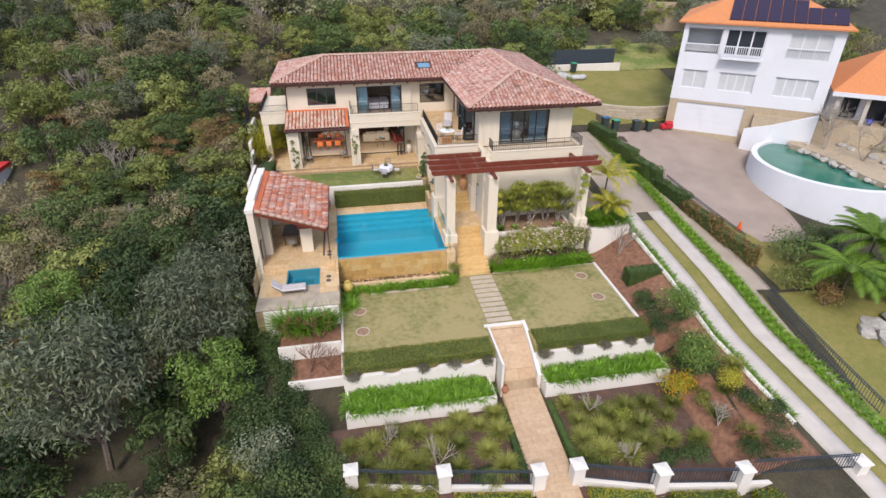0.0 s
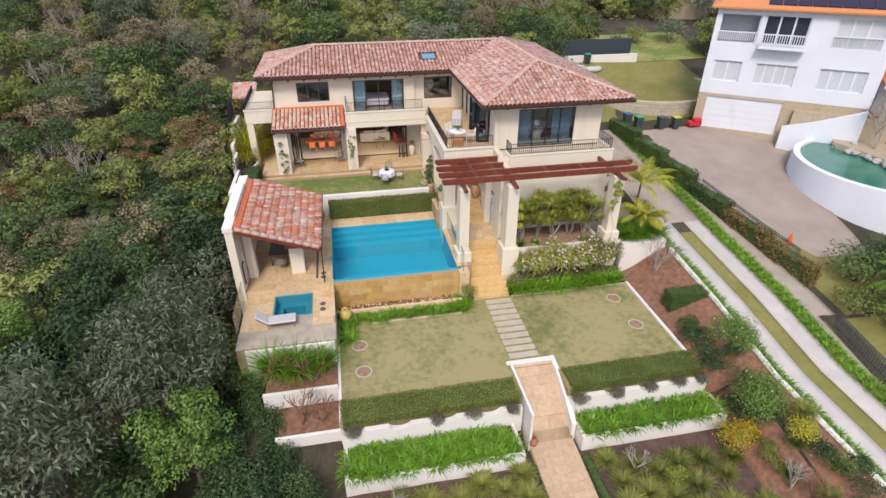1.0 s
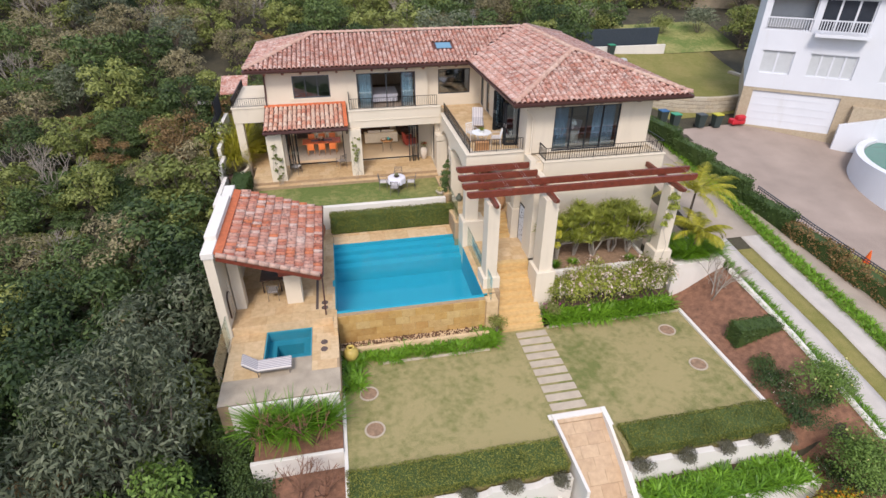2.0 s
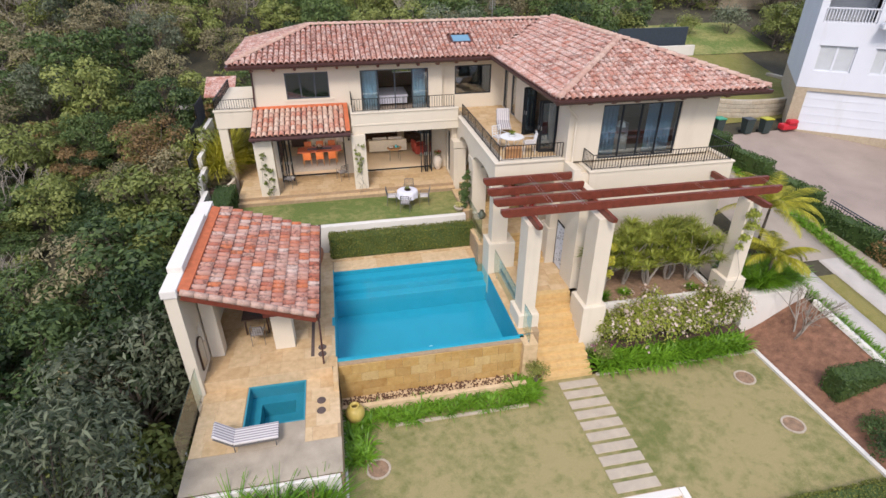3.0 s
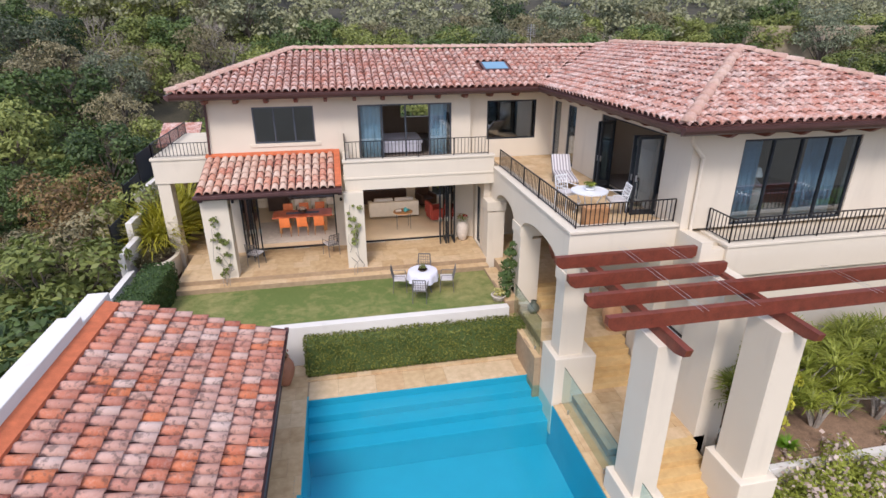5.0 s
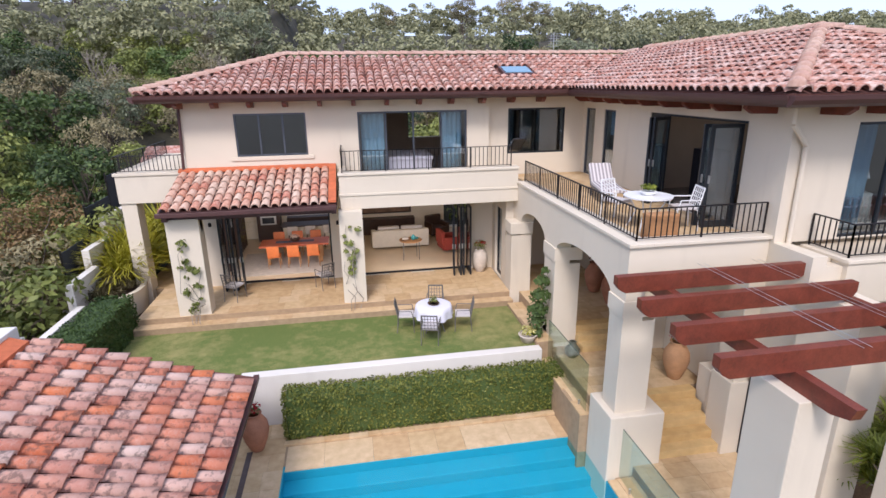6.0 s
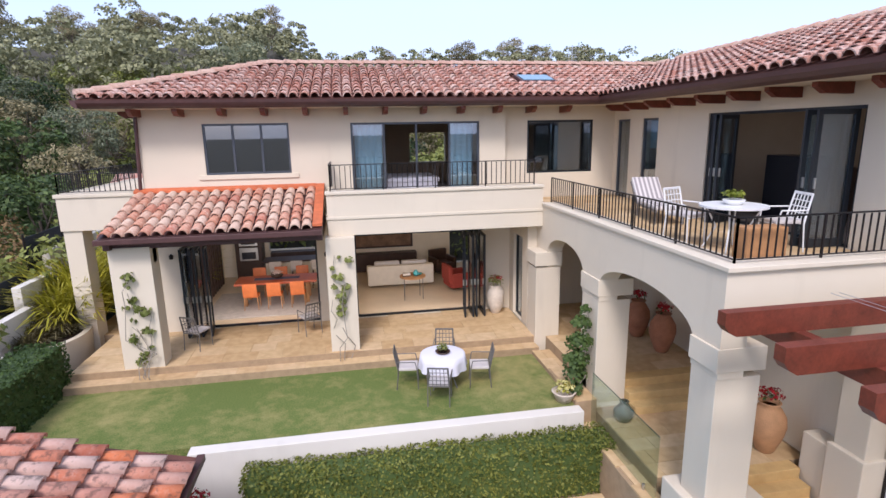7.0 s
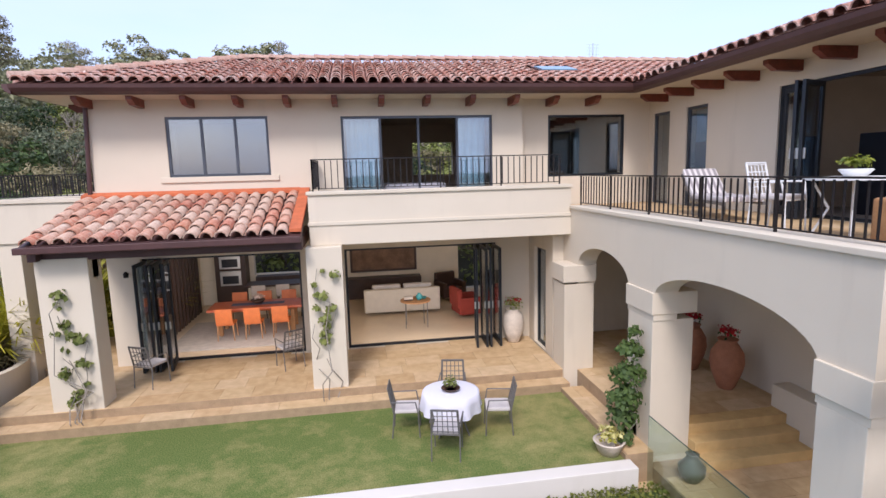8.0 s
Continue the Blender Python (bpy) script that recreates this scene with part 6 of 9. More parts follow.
# far-off building glimpsed between the trees
bm = B()
box(bm, -32, -28.6, 44.6, 47.6, -6.5, -0.9)
hut = thing("sign_hut", "small white hut with a red roof edge among the trees", "hut", at=pose(-30.3, 46, -5))
part("wall", bm, WHITE_W, hut)
bm = B()
box(bm, -32.1, -28.5, 44.5, 47.7, -0.9, -0.6)
part("roof_edge", bm, plain("red_paint", (0.5, 0.03, 0.03), 0.1, 3, 0.5), hut, "red roof edge")


# ---------------------------------------------------------------- plants
LEAF_A = leaf_mat("dark_bush_leaf", (0.026, 0.050, 0.014), (0.155, 0.22, 0.062))
LEAF_B = leaf_mat("grey_olive_leaf", (0.042, 0.056, 0.027), (0.285, 0.315, 0.19))
LEAF_C = leaf_mat("yellow_green_leaf", (0.085, 0.112, 0.022), (0.325, 0.35, 0.095))
LEAF_D = leaf_mat("rusty_brown_leaf", (0.105, 0.063, 0.026), (0.335, 0.213, 0.081))
LEAF_H = leaf_mat("hedge_leaf", (0.075, 0.098, 0.015), (0.35, 0.35, 0.075))
LEAF_HD = leaf_mat("dark_hedge_leaf", (0.022, 0.048, 0.014), (0.098, 0.154, 0.039))
LEAF_S = leaf_mat("strap_leaf", (0.060, 0.155, 0.010), (0.230, 0.43, 0.035), 0.4, 0.3)
LEAF_T = leaf_mat("olive_tuft_blade", (0.060, 0.082, 0.015), (0.33, 0.34, 0.075), 0.6)
LEAF_Y = leaf_mat("lime_yellow_leaf", (0.16, 0.17, 0.010), (0.52, 0.47, 0.05), 0.5, 0.3)
LEAF_P = leaf_mat("spiky_green_leaf", (0.10, 0.135, 0.014), (0.41, 0.44, 0.075), 0.45, 0.3)
LEAF_F = leaf_mat("tree_fern_leaf", (0.045, 0.10, 0.010), (0.19, 0.31, 0.035), 0.45, 0.35)
PETAL_W = leaf_mat("pinkish_white_petal", (0.50, 0.36, 0.29), (0.80, 0.68, 0.58))
PETAL_R = leaf_mat("red_petal", (0.25, 0.01, 0.015), (0.55, 0.03, 0.04))
PETAL_O = leaf_mat("orange_fruit", (0.45, 0.16, 0.01), (0.70, 0.34, 0.02))
PETAL_M = leaf_mat("magenta_petal", (0.35, 0.02, 0.2), (0.55, 0.05, 0.35))
PETAL_L = leaf_mat("pale_yellow_flower", (0.55, 0.50, 0.15), (0.80, 0.74, 0.35))
# green leaf with the gully's shade painted in as a darker colour
LEAF_K = leaf_mat("shaded_green_leaf", (0.010, 0.024, 0.008), (0.060, 0.098, 0.028))
LEAF_N = leaf_mat("brown_olive_leaf", (0.10, 0.088, 0.043), (0.37, 0.315, 0.165))
LEAF_G = leaf_mat("fresh_green_leaf", (0.05, 0.095, 0.015), (0.20, 0.31, 0.06))
BARK = plain("grey_brown_bark", (0.13, 0.10, 0.075), 0.35, 6, 0.95, 0, 0.6, 25)
PALEBARK = plain("pale_grey_bark", (0.30, 0.26, 0.21), 0.3, 6, 0.95, 0, 0.5, 25)


def quads_mesh(name, vs, mat, per=4):
    """vs: an array of n x per corners."""
    n = len(vs)
    me = bpy.data.meshes.new(name)
    me.vertices.add(n * per)
    me.vertices.foreach_set("co", np.asarray(vs, dtype=np.float32).ravel())
    me.loops.add(n * per)
    me.loops.foreach_set("vertex_index", np.arange(n * per, dtype=np.int32))
    me.polygons.add(n)
    me.polygons.foreach_set("loop_start", np.arange(0, n * per, per, dtype=np.int32))
    me.polygons.foreach_set("loop_total", np.full(n, per, dtype=np.int32))
    me.update(calc_edges=True)
    me.materials.append(mat)
    return me


def unit(v):
    return v / np.maximum(np.linalg.norm(v, axis=1, keepdims=True), 1e-6)


def leaves(p, n, size, rs, slim=0.5, flat=0.55):
    """Diamond leaves at p, facing roughly n."""
    k = len(p)
    n = unit(n + rs.normal(0, flat, (k, 3)))
    a = unit(np.cross(n, rs.normal(0, 1, (k, 3))))
    b = np.cross(n, a)
    s = (size * rs.uniform(0.65, 1.35, (k, 1)))
    return np.stack([p - a * s * 0.5, p + b * s * slim * 0.5 + n * s * 0.08, p + a * s * 0.5, p - b * s * slim * 0.5 + n * s * 0.08], 1)


def clump_points(centres, radii, total, rs, squash=0.75, fill=0.35):
    w = np.array(radii) ** 2
    idx = rs.choice(len(centres), total, p=w / w.sum())
    d = unit(rs.normal(0, 1, (total, 3)))
    d[:, 2] = np.where(d[:, 2] < -0.35, -d[:, 2] * 0.6, d[:, 2])
    r = np.array(radii)[idx][:, None] * (1 - fill * rs.uniform(0, 1, (total, 1)) ** 1.6) * rs.uniform(0.86, 1.1, (total, 1))
    p = np.array(centres)[idx] + d * r * np.array([1, 1, squash])
    return p, d


def crown_clumps(height, radius, low, k, rs):
    cs, rr = [], []
    for i in range(k):
        a = i * 2.4 + rs.uniform(-0.5, 0.5)
        t = (i + 0.5) / k
        z = low + (height - low) * (0.15 + 0.78 * t)
        reach = radius * math.sqrt(max(0.05, 1 - (2 * (0.12 + 0.8 * t) - 1) ** 2)) * rs.uniform(0.45, 0.85)
        cs.append((math.cos(a) * reach, math.sin(a) * reach, z))
        rr.append(radius * rs.uniform(0.28, 0.46))
    return cs, rr


def limb(bm, a, b, r0, r1, rs, bends=3):
    a, b = Vector(a), Vector(b)
    p, r = a, r0
    for i in range(1, bends + 1):
        q = a.lerp(b, i / bends)
        if i < bends:
            q = q + Vector(rs.normal(0, 0.06 * (b - a).length, 3))
        r2 = r0 + (r1 - r0) * i / bends
        rod(bm, p, q, r, r2, 6)
        p, r = q, r2


def tree(name, label, category, mat, height, radius, n, size, seed, low=0.35, k=12, group="", bark=BARK, slim=0.5, trunk_r=0.11):
    rs = np.random.RandomState(seed)
    ob = thing(name, label, category, group)
    cs, rr = crown_clumps(height, radius, height * low, k, rs)
    bm = B()
    top = (rs.uniform(-0.2, 0.2), rs.uniform(-0.2, 0.2), height * 0.55)
    limb(bm, (0, 0, -0.4), top, trunk_r * height / 4, trunk_r * 0.5 * height / 4, rs)
    for c in cs:
        f = min(0.95, max(0.35, c[2] / height - 0.25))
        limb(bm, Vector((0, 0, -0.4)).lerp(Vector(top), f), c, trunk_r * 0.42 * height / 4, 0.012, rs, 3)
    part("trunk", bm, bark, ob)
    p, d = clump_points(cs, rr, n, rs)
    cr = new("crown", quads_mesh("crown", leaves(p, d + np.array([0, 0, 0.5]), size, rs, slim), mat))
    cr.parent = ob
    return ob


def twiggy(name, label, category, height, spread, seed, mat=PALEBARK, depth=4, r=0.045, group=""):
    """A leafless shrub of forking branches."""
    rs = np.random.RandomState(seed)
    bm = B()

    def grow(p, d, ln, rad, k):
        q = p + d * ln
        rod(bm, p, q, rad, rad * 0.7, 5)
        if k == 0:
            return
        for i in range(3 if k > 1 else 2):
            e = (d + Vector(rs.normal(0, spread, 3)) + Vector((0, 0, 0.15))).normalized()
            grow(q, e, ln * rs.uniform(0.6, 0.85), rad * 0.65, k - 1)

    for i in range(3):
        d = Vector((rs.uniform(-0.6, 0.6), rs.uniform(-0.6, 0.6), 1)).normalized()
        grow(Vector((0, 0, -0.05)), d, height * 0.33, r, depth - 1)
    return solid(name, bm, mat, label, category, group)


def blades(n, length, width, rs, lift=0.6, droop=0.9, spread=0.08, seg=3):
    """Arching blades from one root."""
    out = []
    for i in range(n):
        a = rs.uniform(0, math.tau)
        ln = length * rs.uniform(0.65, 1.15)
        w = width * rs.uniform(0.7, 1.2)
        out_d = np.array([math.cos(a), math.sin(a), 0.0])
        side = np.array([-math.sin(a), math.cos(a), 0.0])
        ang = lift + rs.uniform(-0.35, 0.4)
        p = out_d * rs.uniform(0, spread)
        pts = [p]
        for s in range(seg):
            p = p + (out_d * math.cos(ang) + np.array([0, 0, math.sin(ang)])) * ln / seg
            ang -= droop / seg * rs.uniform(0.7, 1.3)
            pts.append(p)
        for s in range(seg):
            w0, w1 = w * (1 - 0.75 * (s / seg) ** 2), w * (1 - 0.8 * ((s + 1) / seg) ** 2)
            out.append([pts[s] - side * w0 / 2, pts[s] + side * w0 / 2, pts[s + 1] + side * w1 / 2, pts[s + 1] - side * w1 / 2])
    return np.array(out)


def tuft_mesh(name, n, length, width, mat, seed, lift=0.95, droop=1.1, spread=0.1):
    return quads_mesh(name, blades(n, length, width, np.random.RandomState(seed), lift, droop, spread), mat)


def scatter(name, meshes, spots, label, category, group, seed=3, smin=0.8, smax=1.2):
    r = random.Random(seed)
    for x, y, z in spots:
        ob = new(name, r.choice(meshes))
        s = r.uniform(smin, smax)
        ob.matrix_basis = pose(x, y, z, r.uniform(-5, 5), r.uniform(-5, 5), r.uniform(0, 360)) @ Matrix.Diagonal((s, s, s * r.uniform(0.85, 1.15), 1))
        tagged(ob, label, category, group)


def row_spots(x0, x1, y0, y1, z, dx, dy, seed, zf=None):
    r = random.Random(seed)
    out = []
    y = y0
    while y <= y1:
        x = x0
        while x <= x1:
            px, py = x + r.uniform(-0.35, 0.35) * dx, y + r.uniform(-0.35, 0.35) * dy
            out.append((px, py, zf(px, py) if zf else z))
            x += dx
        y += dy
    return out


def hedge(name, x0, x1, y0, y1, z0, z1, n, size, mat, label, seed=1, at=None, wob=0.06, category="hedge"):
    """A clipped hedge: a box core in a dark leaf colour and a skin of leaves, slightly uneven."""
    rs = np.random.RandomState(seed)
    lx, ly, lz = x1 - x0, y1 - y0, z1 - z0
    ob = thing(name, label, category, at=at)
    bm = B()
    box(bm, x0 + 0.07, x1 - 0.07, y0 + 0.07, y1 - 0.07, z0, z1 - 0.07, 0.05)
    # plain dark leaf colour that shows through between the skin's leaves
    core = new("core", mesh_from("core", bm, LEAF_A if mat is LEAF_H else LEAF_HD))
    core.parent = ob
    areas = np.array([lx * ly, lx * lz, lx * lz, ly * lz, ly * lz])
    f = rs.choice(5, n, p=areas / areas.sum())
    u, v = rs.uniform(0, 1, n), rs.uniform(0, 1, n)
    p, d = np.zeros((n, 3)), np.zeros((n, 3))
    for i, (px, py, pz, nd) in enumerate(((u * lx, v * ly, lz, (0, 0, 1)), (u * lx, 0, v * lz, (0, -1, 0)), (u * lx, ly, v * lz, (0, 1, 0)), (0, u * ly, v * lz, (-1, 0, 0)), (lx, u * ly, v * lz, (1, 0, 0)))):
        k = f == i
        for a, q in enumerate((px, py, pz)):
            p[k, a] = q[k] if isinstance(q, np.ndarray) else q
        d[k] = nd
    wave = np.sin(p[:, 0] * 2.1 + p[:, 1] * 1.7) * 0.5 + np.sin(p[:, 0] * 5.3 + p[:, 2] * 4.1 + p[:, 1] * 6.0) * 0.5
    p = p + d * (wave * wob * 0.5 - 0.03 + rs.uniform(-0.05, 0.045, n))[:, None] + np.array([x0, y0, z0])
    sk = new("foliage", quads_mesh("foliage", leaves(p, d, size, rs, 0.6, 0.8), mat))
    sk.parent = ob
    return ob


def bush(name, label, category, mat, rx, ry, h, n, size, seed, flower=None, fl_n=0, fl_size=0.07, k=7, slim=0.5, group="", extra=None):
    """A low shrub of several leafy clumps, with flowers or fruit on it."""
    rs = np.random.RandomState(seed)
    ob = thing(name, label, category, group)
    cs = [(rs.uniform(-0.6, 0.6) * rx, rs.uniform(-0.6, 0.6) * ry, h * rs.uniform(0.35, 0.62)) for _ in range(k)]
    rr = [min(rx, ry) * rs.uniform(0.4, 0.6) + 0.1 * h for _ in range(k)]
    bm = B()
    for c in cs:
        limb(bm, (0, 0, -0.1), c, 0.025, 0.01, rs, 2)
    part("stem", bm, BARK, ob)
    p, d = clump_points(cs, rr, n, rs, h / (2.0 * max(rr)), 0.5)
    p[:, 2] = np.abs(p[:, 2])
    fo = new("foliage", quads_mesh("foliage", leaves(p, d + np.array([0, 0, 0.6]), size, rs, slim), mat))
    fo.parent = ob
    if flower:
        i = rs.choice(n, fl_n)
        f = p[i] + d[i] * 0.05
        if extra == "fruit":
            bm = B()
            for q in f[:fl_n]:
                bmesh.ops.create_icosphere(bm, subdivisions=1, radius=fl_size, matrix=Matrix.Translation(q))
            tagged(part("fruit", bm, flower, ob, smooth=True), kind="stuff")
        else:
            c = np.concatenate([f + rs.normal(0, fl_size * 0.8, f.shape) for _ in range(6)])
            fl = new("flowers", quads_mesh("flowers", leaves(c, np.tile([0, 0, 1.0], (len(c), 1)), fl_size, rs, 0.9, 0.6), flower))
            fl.parent = ob
            tagged(fl, kind="stuff")
    return ob


# bushland: a few kinds of tree, set out over the hillside
kinds = [
    tree("bush_tree", "dense dark green coastal tree on the slope", "tree", LEAF_A, 4.6, 2.3, 2600, 0.265, 1, 0.22, 15, "bushland trees"),
    tree("bush_tree", "grey-green olive-leaved coastal tree", "tree", LEAF_B, 5.2, 2.7, 2900, 0.28, 2, 0.25, 15, "bushland trees", slim=0.35),
    tree("bush_tree", "mid-green bushy tree on the slope", "tree", LEAF_C, 4.2, 2.2, 2400, 0.25, 3, 0.2, 13, "bushland trees"),
    tree("bush_tree", "spreading dark green tea tree", "tree", LEAF_A, 3.7, 2.6, 2500, 0.235, 4, 0.18, 14, "bushland trees", slim=0.4),
    tree("bush_tree", "mid-green rounded scrub tree", "tree", LEAF_C, 3.2, 2.0, 1900, 0.22, 5, 0.15, 11, "bushland trees"),
    tree("bush_tree", "dense green tree in the gully, shade darkened into its leaves", "tree", LEAF_K, 4.4, 2.3, 2700, 0.23, 8, 0.15, 16, "bushland trees"),
    tree("bush_tree", "brownish olive thin-leaved scrub tree", "tree", LEAF_N, 3.9, 2.1, 2000, 0.22, 9, 0.2, 12, "bushland trees", slim=0.35),
    tree("bush_shrub", "rusty brown drying shrub", "shrub", LEAF_D, 2.8, 1.7, 2000, 0.18, 6, 0.12, 9, "bushland trees"),
]
bare = twiggy("dead_tree", "leafless pale grey bush tree", "tree", 3.6, 0.42, 7, PALEBARK, 5, 0.06, "bushland trees")
brng = random.Random(42)


OWN_TREES = [(-8.6, 23.2, 2.6), (-13.4, 19.6, 3.0), (-7.6, 20.3, 1.7), (-10.9, 44.3, 1.9), (-9.0, 13.6, 2.2), (-29.6, 45.0, 3.2), (-27.5, 41.8, 2.0)]


def in_place(x, y):
    """Whether the bush may grow here."""
    if -8.0 + (0 if y > 24 else (24 - y) * 0.36) < x < 17 and y < 50.5:
        return False
    if 16 <= x < 24 and y < 56:
        return False
    if x >= 24 and y < 62 and not (x > 40 and y > 54):
        return False
    if 28 < x < 45 and 60 < y < 70.5:
        return False
    return not any((x - a) ** 2 + (y - b) ** 2 < r * r for a, b, r in OWN_TREES)


spots = []
tries = 0
while tries < 2500:
    tries += 1
    x, y = brng.uniform(-30, -3.5), brng.uniform(6, 38)
    if in_place(x, y) and x > -9 - (y + 2) * 0.86 and not any((x - a) ** 2 + (y - b) ** 2 < 4.4 for a, b in spots):
        spots.append((x, y))
tries = 0
while len(spots) < 450 and tries < 9000:
    tries += 1
    y = brng.uniform(6, 78)
    x = brng.uniform(-60, 62)
    if not in_place(x, y) or x < -9 - (y + 2) * 0.86 or x > 20 + y * 0.75:
        continue
    gap = 2.3 if x < -8 and y < 45 else 2.6
    if any((x - a) ** 2 + (y - b) ** 2 < gap * gap for a, b in spots):
        continue
    spots.append((x, y))
first = set()
for x, y in spots:
    w = brng.random()
    # near slope: mostly the kind whose leaf colour carries painted shade
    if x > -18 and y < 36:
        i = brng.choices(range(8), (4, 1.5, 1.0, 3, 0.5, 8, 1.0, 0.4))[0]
    elif y > 38 and x < 0:
        i = brng.choices(range(8), (2.5, 2.5, 4, 2, 4, 1, 5, 1.5))[0]
    else:
        i = brng.choices(range(8), (3, 2, 4, 3, 4, 1.5, 4, 1.2))[0]
    s = brng.uniform(0.75, 1.2)
    if x > -12 and y < 24:
        s *= 0.8
    if y > 38 and x < 0:
        s *= 0.9
    m = pose(x, y, ground_z(x, y) - 0.1, brng.uniform(-5, 5), brng.uniform(-5, 5), brng.uniform(0, 360))
    if w < (0.05 if y < 36 else 0.11):
        o = bare
    else:
        o = kinds[i]
    if o not in first:
        first.add(o)
        o.matrix_basis = m
    else:
        c = copy_thing(o, m)
        c.scale = (s, s, s * brng.uniform(0.85, 1.1))

# single trees that stand out of the bush
banksia = tree("banksia_tree", "large banksia with grey-green whorled leaves", "tree", LEAF_B, 5.6, 2.9, 7500, 0.24, 41, 0.3, 34, "banksia trees", slim=0.28)
banksia.matrix_basis = pose(-8.6, 23.2, ground_z(-8.6, 23.2) + 1.2, 0, 0, 0) @ Matrix.Diagonal((1, 1, 1.25, 1))
copy_thing(banksia, pose(-13.4, 19.6, ground_z(-13.4, 19.6) + 1.2, 0, 0, 140) @ Matrix.Diagonal((1.15, 1.15, 1.2, 1)))
laurel = tree("laurel_tree", "bright mid-green round-crowned tree at the slope's edge", "tree", LEAF_G, 4.6, 1.9, 4200, 0.17, 42, 0.3, 20, "edge trees")
laurel.matrix_basis = pose(-7.6, 20.3, ground_z(-7.6, 20.3) + 1.6)
copy_thing(laurel, pose(-17.5, 27.5, ground_z(-17.5, 27.5) + 1.0, 0, 0, 70))
russet = tree("russet_tree", "orange-brown drying scrub tree beside the house", "tree", LEAF_D, 3.8, 2.0, 3600, 0.15, 43, 0.2, 18, "edge trees")
russet.matrix_basis = pose(-10.9, 44.3, ground_z(-10.9, 44.3), 0, 0, 30)
olive = tree("olive_scrub_tree", "spreading brown-olive tree with open crown", "tree", LEAF_N, 4.4, 2.5, 3800, 0.18, 44, 0.4, 22, "edge trees", slim=0.35)
olive.matrix_basis = pose(-9.0, 13.6, ground_z(-9.0, 13.6) + 0.8)
for _ in range(150):
    x, y = brng.uniform(-20, -9.2), brng.uniform(35, 52)
    if any((x - a) ** 2 + (y - b) ** 2 < 1.0 for a, b in spots):
        continue
    spots.append((x, y))
    c = copy_thing(kinds[brng.choice((0, 2, 3, 4, 5, 3, 0))], pose(x, y, ground_z(x, y) - 0.15, 0, 0, brng.uniform(0, 360)))
    c.scale = (0.5, 0.5, brng.uniform(0.3, 0.45))

# low scrub between the trees
us = np.random.RandomState(55)
vs = []
while len(vs) < 2300:
    y = us.uniform(6, 80)
    x = us.uniform(-62, 55)
    if not in_place(x, y) or x < -9 - (y + 2) * 0.86 or x > 20 + y * 0.75:
        continue
    r = us.uniform(0.5, 1.1)
    p, d = clump_points([(x, y, ground_z(x, y) + 0.25)], [r], 34, us, 0.8)
    vs.append(leaves(p, d + np.array([0, 0, 0.6]), 0.3, us, 0.5))
vs = np.array(vs)
# scrub on the low slope takes the leaf colour darkened for shade
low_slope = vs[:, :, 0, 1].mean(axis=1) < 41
for sel, mt, label in ((low_slope, LEAF_K, "tangled gully scrub under the trees, shade darkened into its colour"), (~low_slope, LEAF_C, "low tangled scrub covering the hillside between the trees")):
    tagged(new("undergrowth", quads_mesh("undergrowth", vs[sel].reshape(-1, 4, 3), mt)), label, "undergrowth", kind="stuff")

# the far hillside's woods, one mass of foliage
rs = np.random.RandomState(77)
vs = []
frng = random.Random(9)
n_far = 0
while n_far < 620:
    y = 74 + 150 * frng.random() ** 1.5
    x = frng.uniform(-0.85 * (y + 5) - 15, 1.0 * y)
    h, r = frng.uniform(3.0, 6.5), frng.uniform(2.0, 3.6)
    cs, rr = crown_clumps(h, r, 0.6, 6, rs)
    p, d = clump_points(cs, rr, 460, rs)
    p = p + np.array([x, y, ground_z(x, y) - 0.2])
    vs.append(leaves(p, d + np.array([0, 0, 0.5]), 0.36 + (y - 70) * 0.0026, rs, 0.6))
    n_far += 1
LEAF_W = leaf_mat("far_wood_leaf", (0.115, 0.125, 0.062), (0.42, 0.41, 0.22))
far = tagged(new("far_woods", quads_mesh("far_woods", np.concatenate(vs), LEAF_W)), "grey-green scrub and trees covering the far hill", "woods", kind="stuff")
sky_trees = tree("gum_tree", "tall open-crowned gum tree on the ridge", "tree", LEAF_N, 9.0, 3.8, 4200, 0.27, 31, 0.45, 14, "ridge trees", trunk_r=0.08)
first_m = True
for x, y, s in ((-38, 96, 0.8), (-46, 100, 0.9), (-31, 101, 0.65), (-55, 98, 0.9), (-24, 106, 0.6), (-62, 104, 0.9), (20, 118, 0.75), (29, 121, 0.8), (34, 119, 0.7), (44, 124, 0.7), (8, 122, 0.6), (-10, 116, 0.7)):
    m = pose(x, y, ground_z(x, y) - 0.3, 0, 0, x * 37)
    if first_m:
        sky_trees.matrix_basis, first_m = m, False
    else:
        c = copy_thing(sky_trees, m)
        c.scale = (s, s, s)


# ---------------------------------------------------------------- garden plants
hedge("hedge", -1.6, 5.3, 35.45, 36.15, DECK, -0.42, 14000, 0.066, LEAF_H, "clipped box hedge behind the pool", 1)
hedge("hedge", -6.9, -5.95, 36.3, 39.6, -0.4, 0.95, 6500, 0.075, LEAF_HD, "tall clipped dark hedge beside the lawn", 2)
hedge("hedge", -1.5, 6.4, 20.1, 21.35, LAWN_Z - 0.3, -3.2, 15000, 0.06, LEAF_H, "low clipped hedge along the lawn's front edge", 3)
hedge("hedge", 8.85, 15.5, 20.2, 21.45, LAWN_Z - 0.3, -3.15, 13000, 0.06, LEAF_H, "low clipped hedge along the lawn's front edge", 4)
hedge("hedge", 6.2, 6.6, 14.2, 18.1, -6.0, -5.35, 2600, 0.07, LEAF_HD, "narrow clipped hedge beside the garden path", 5)
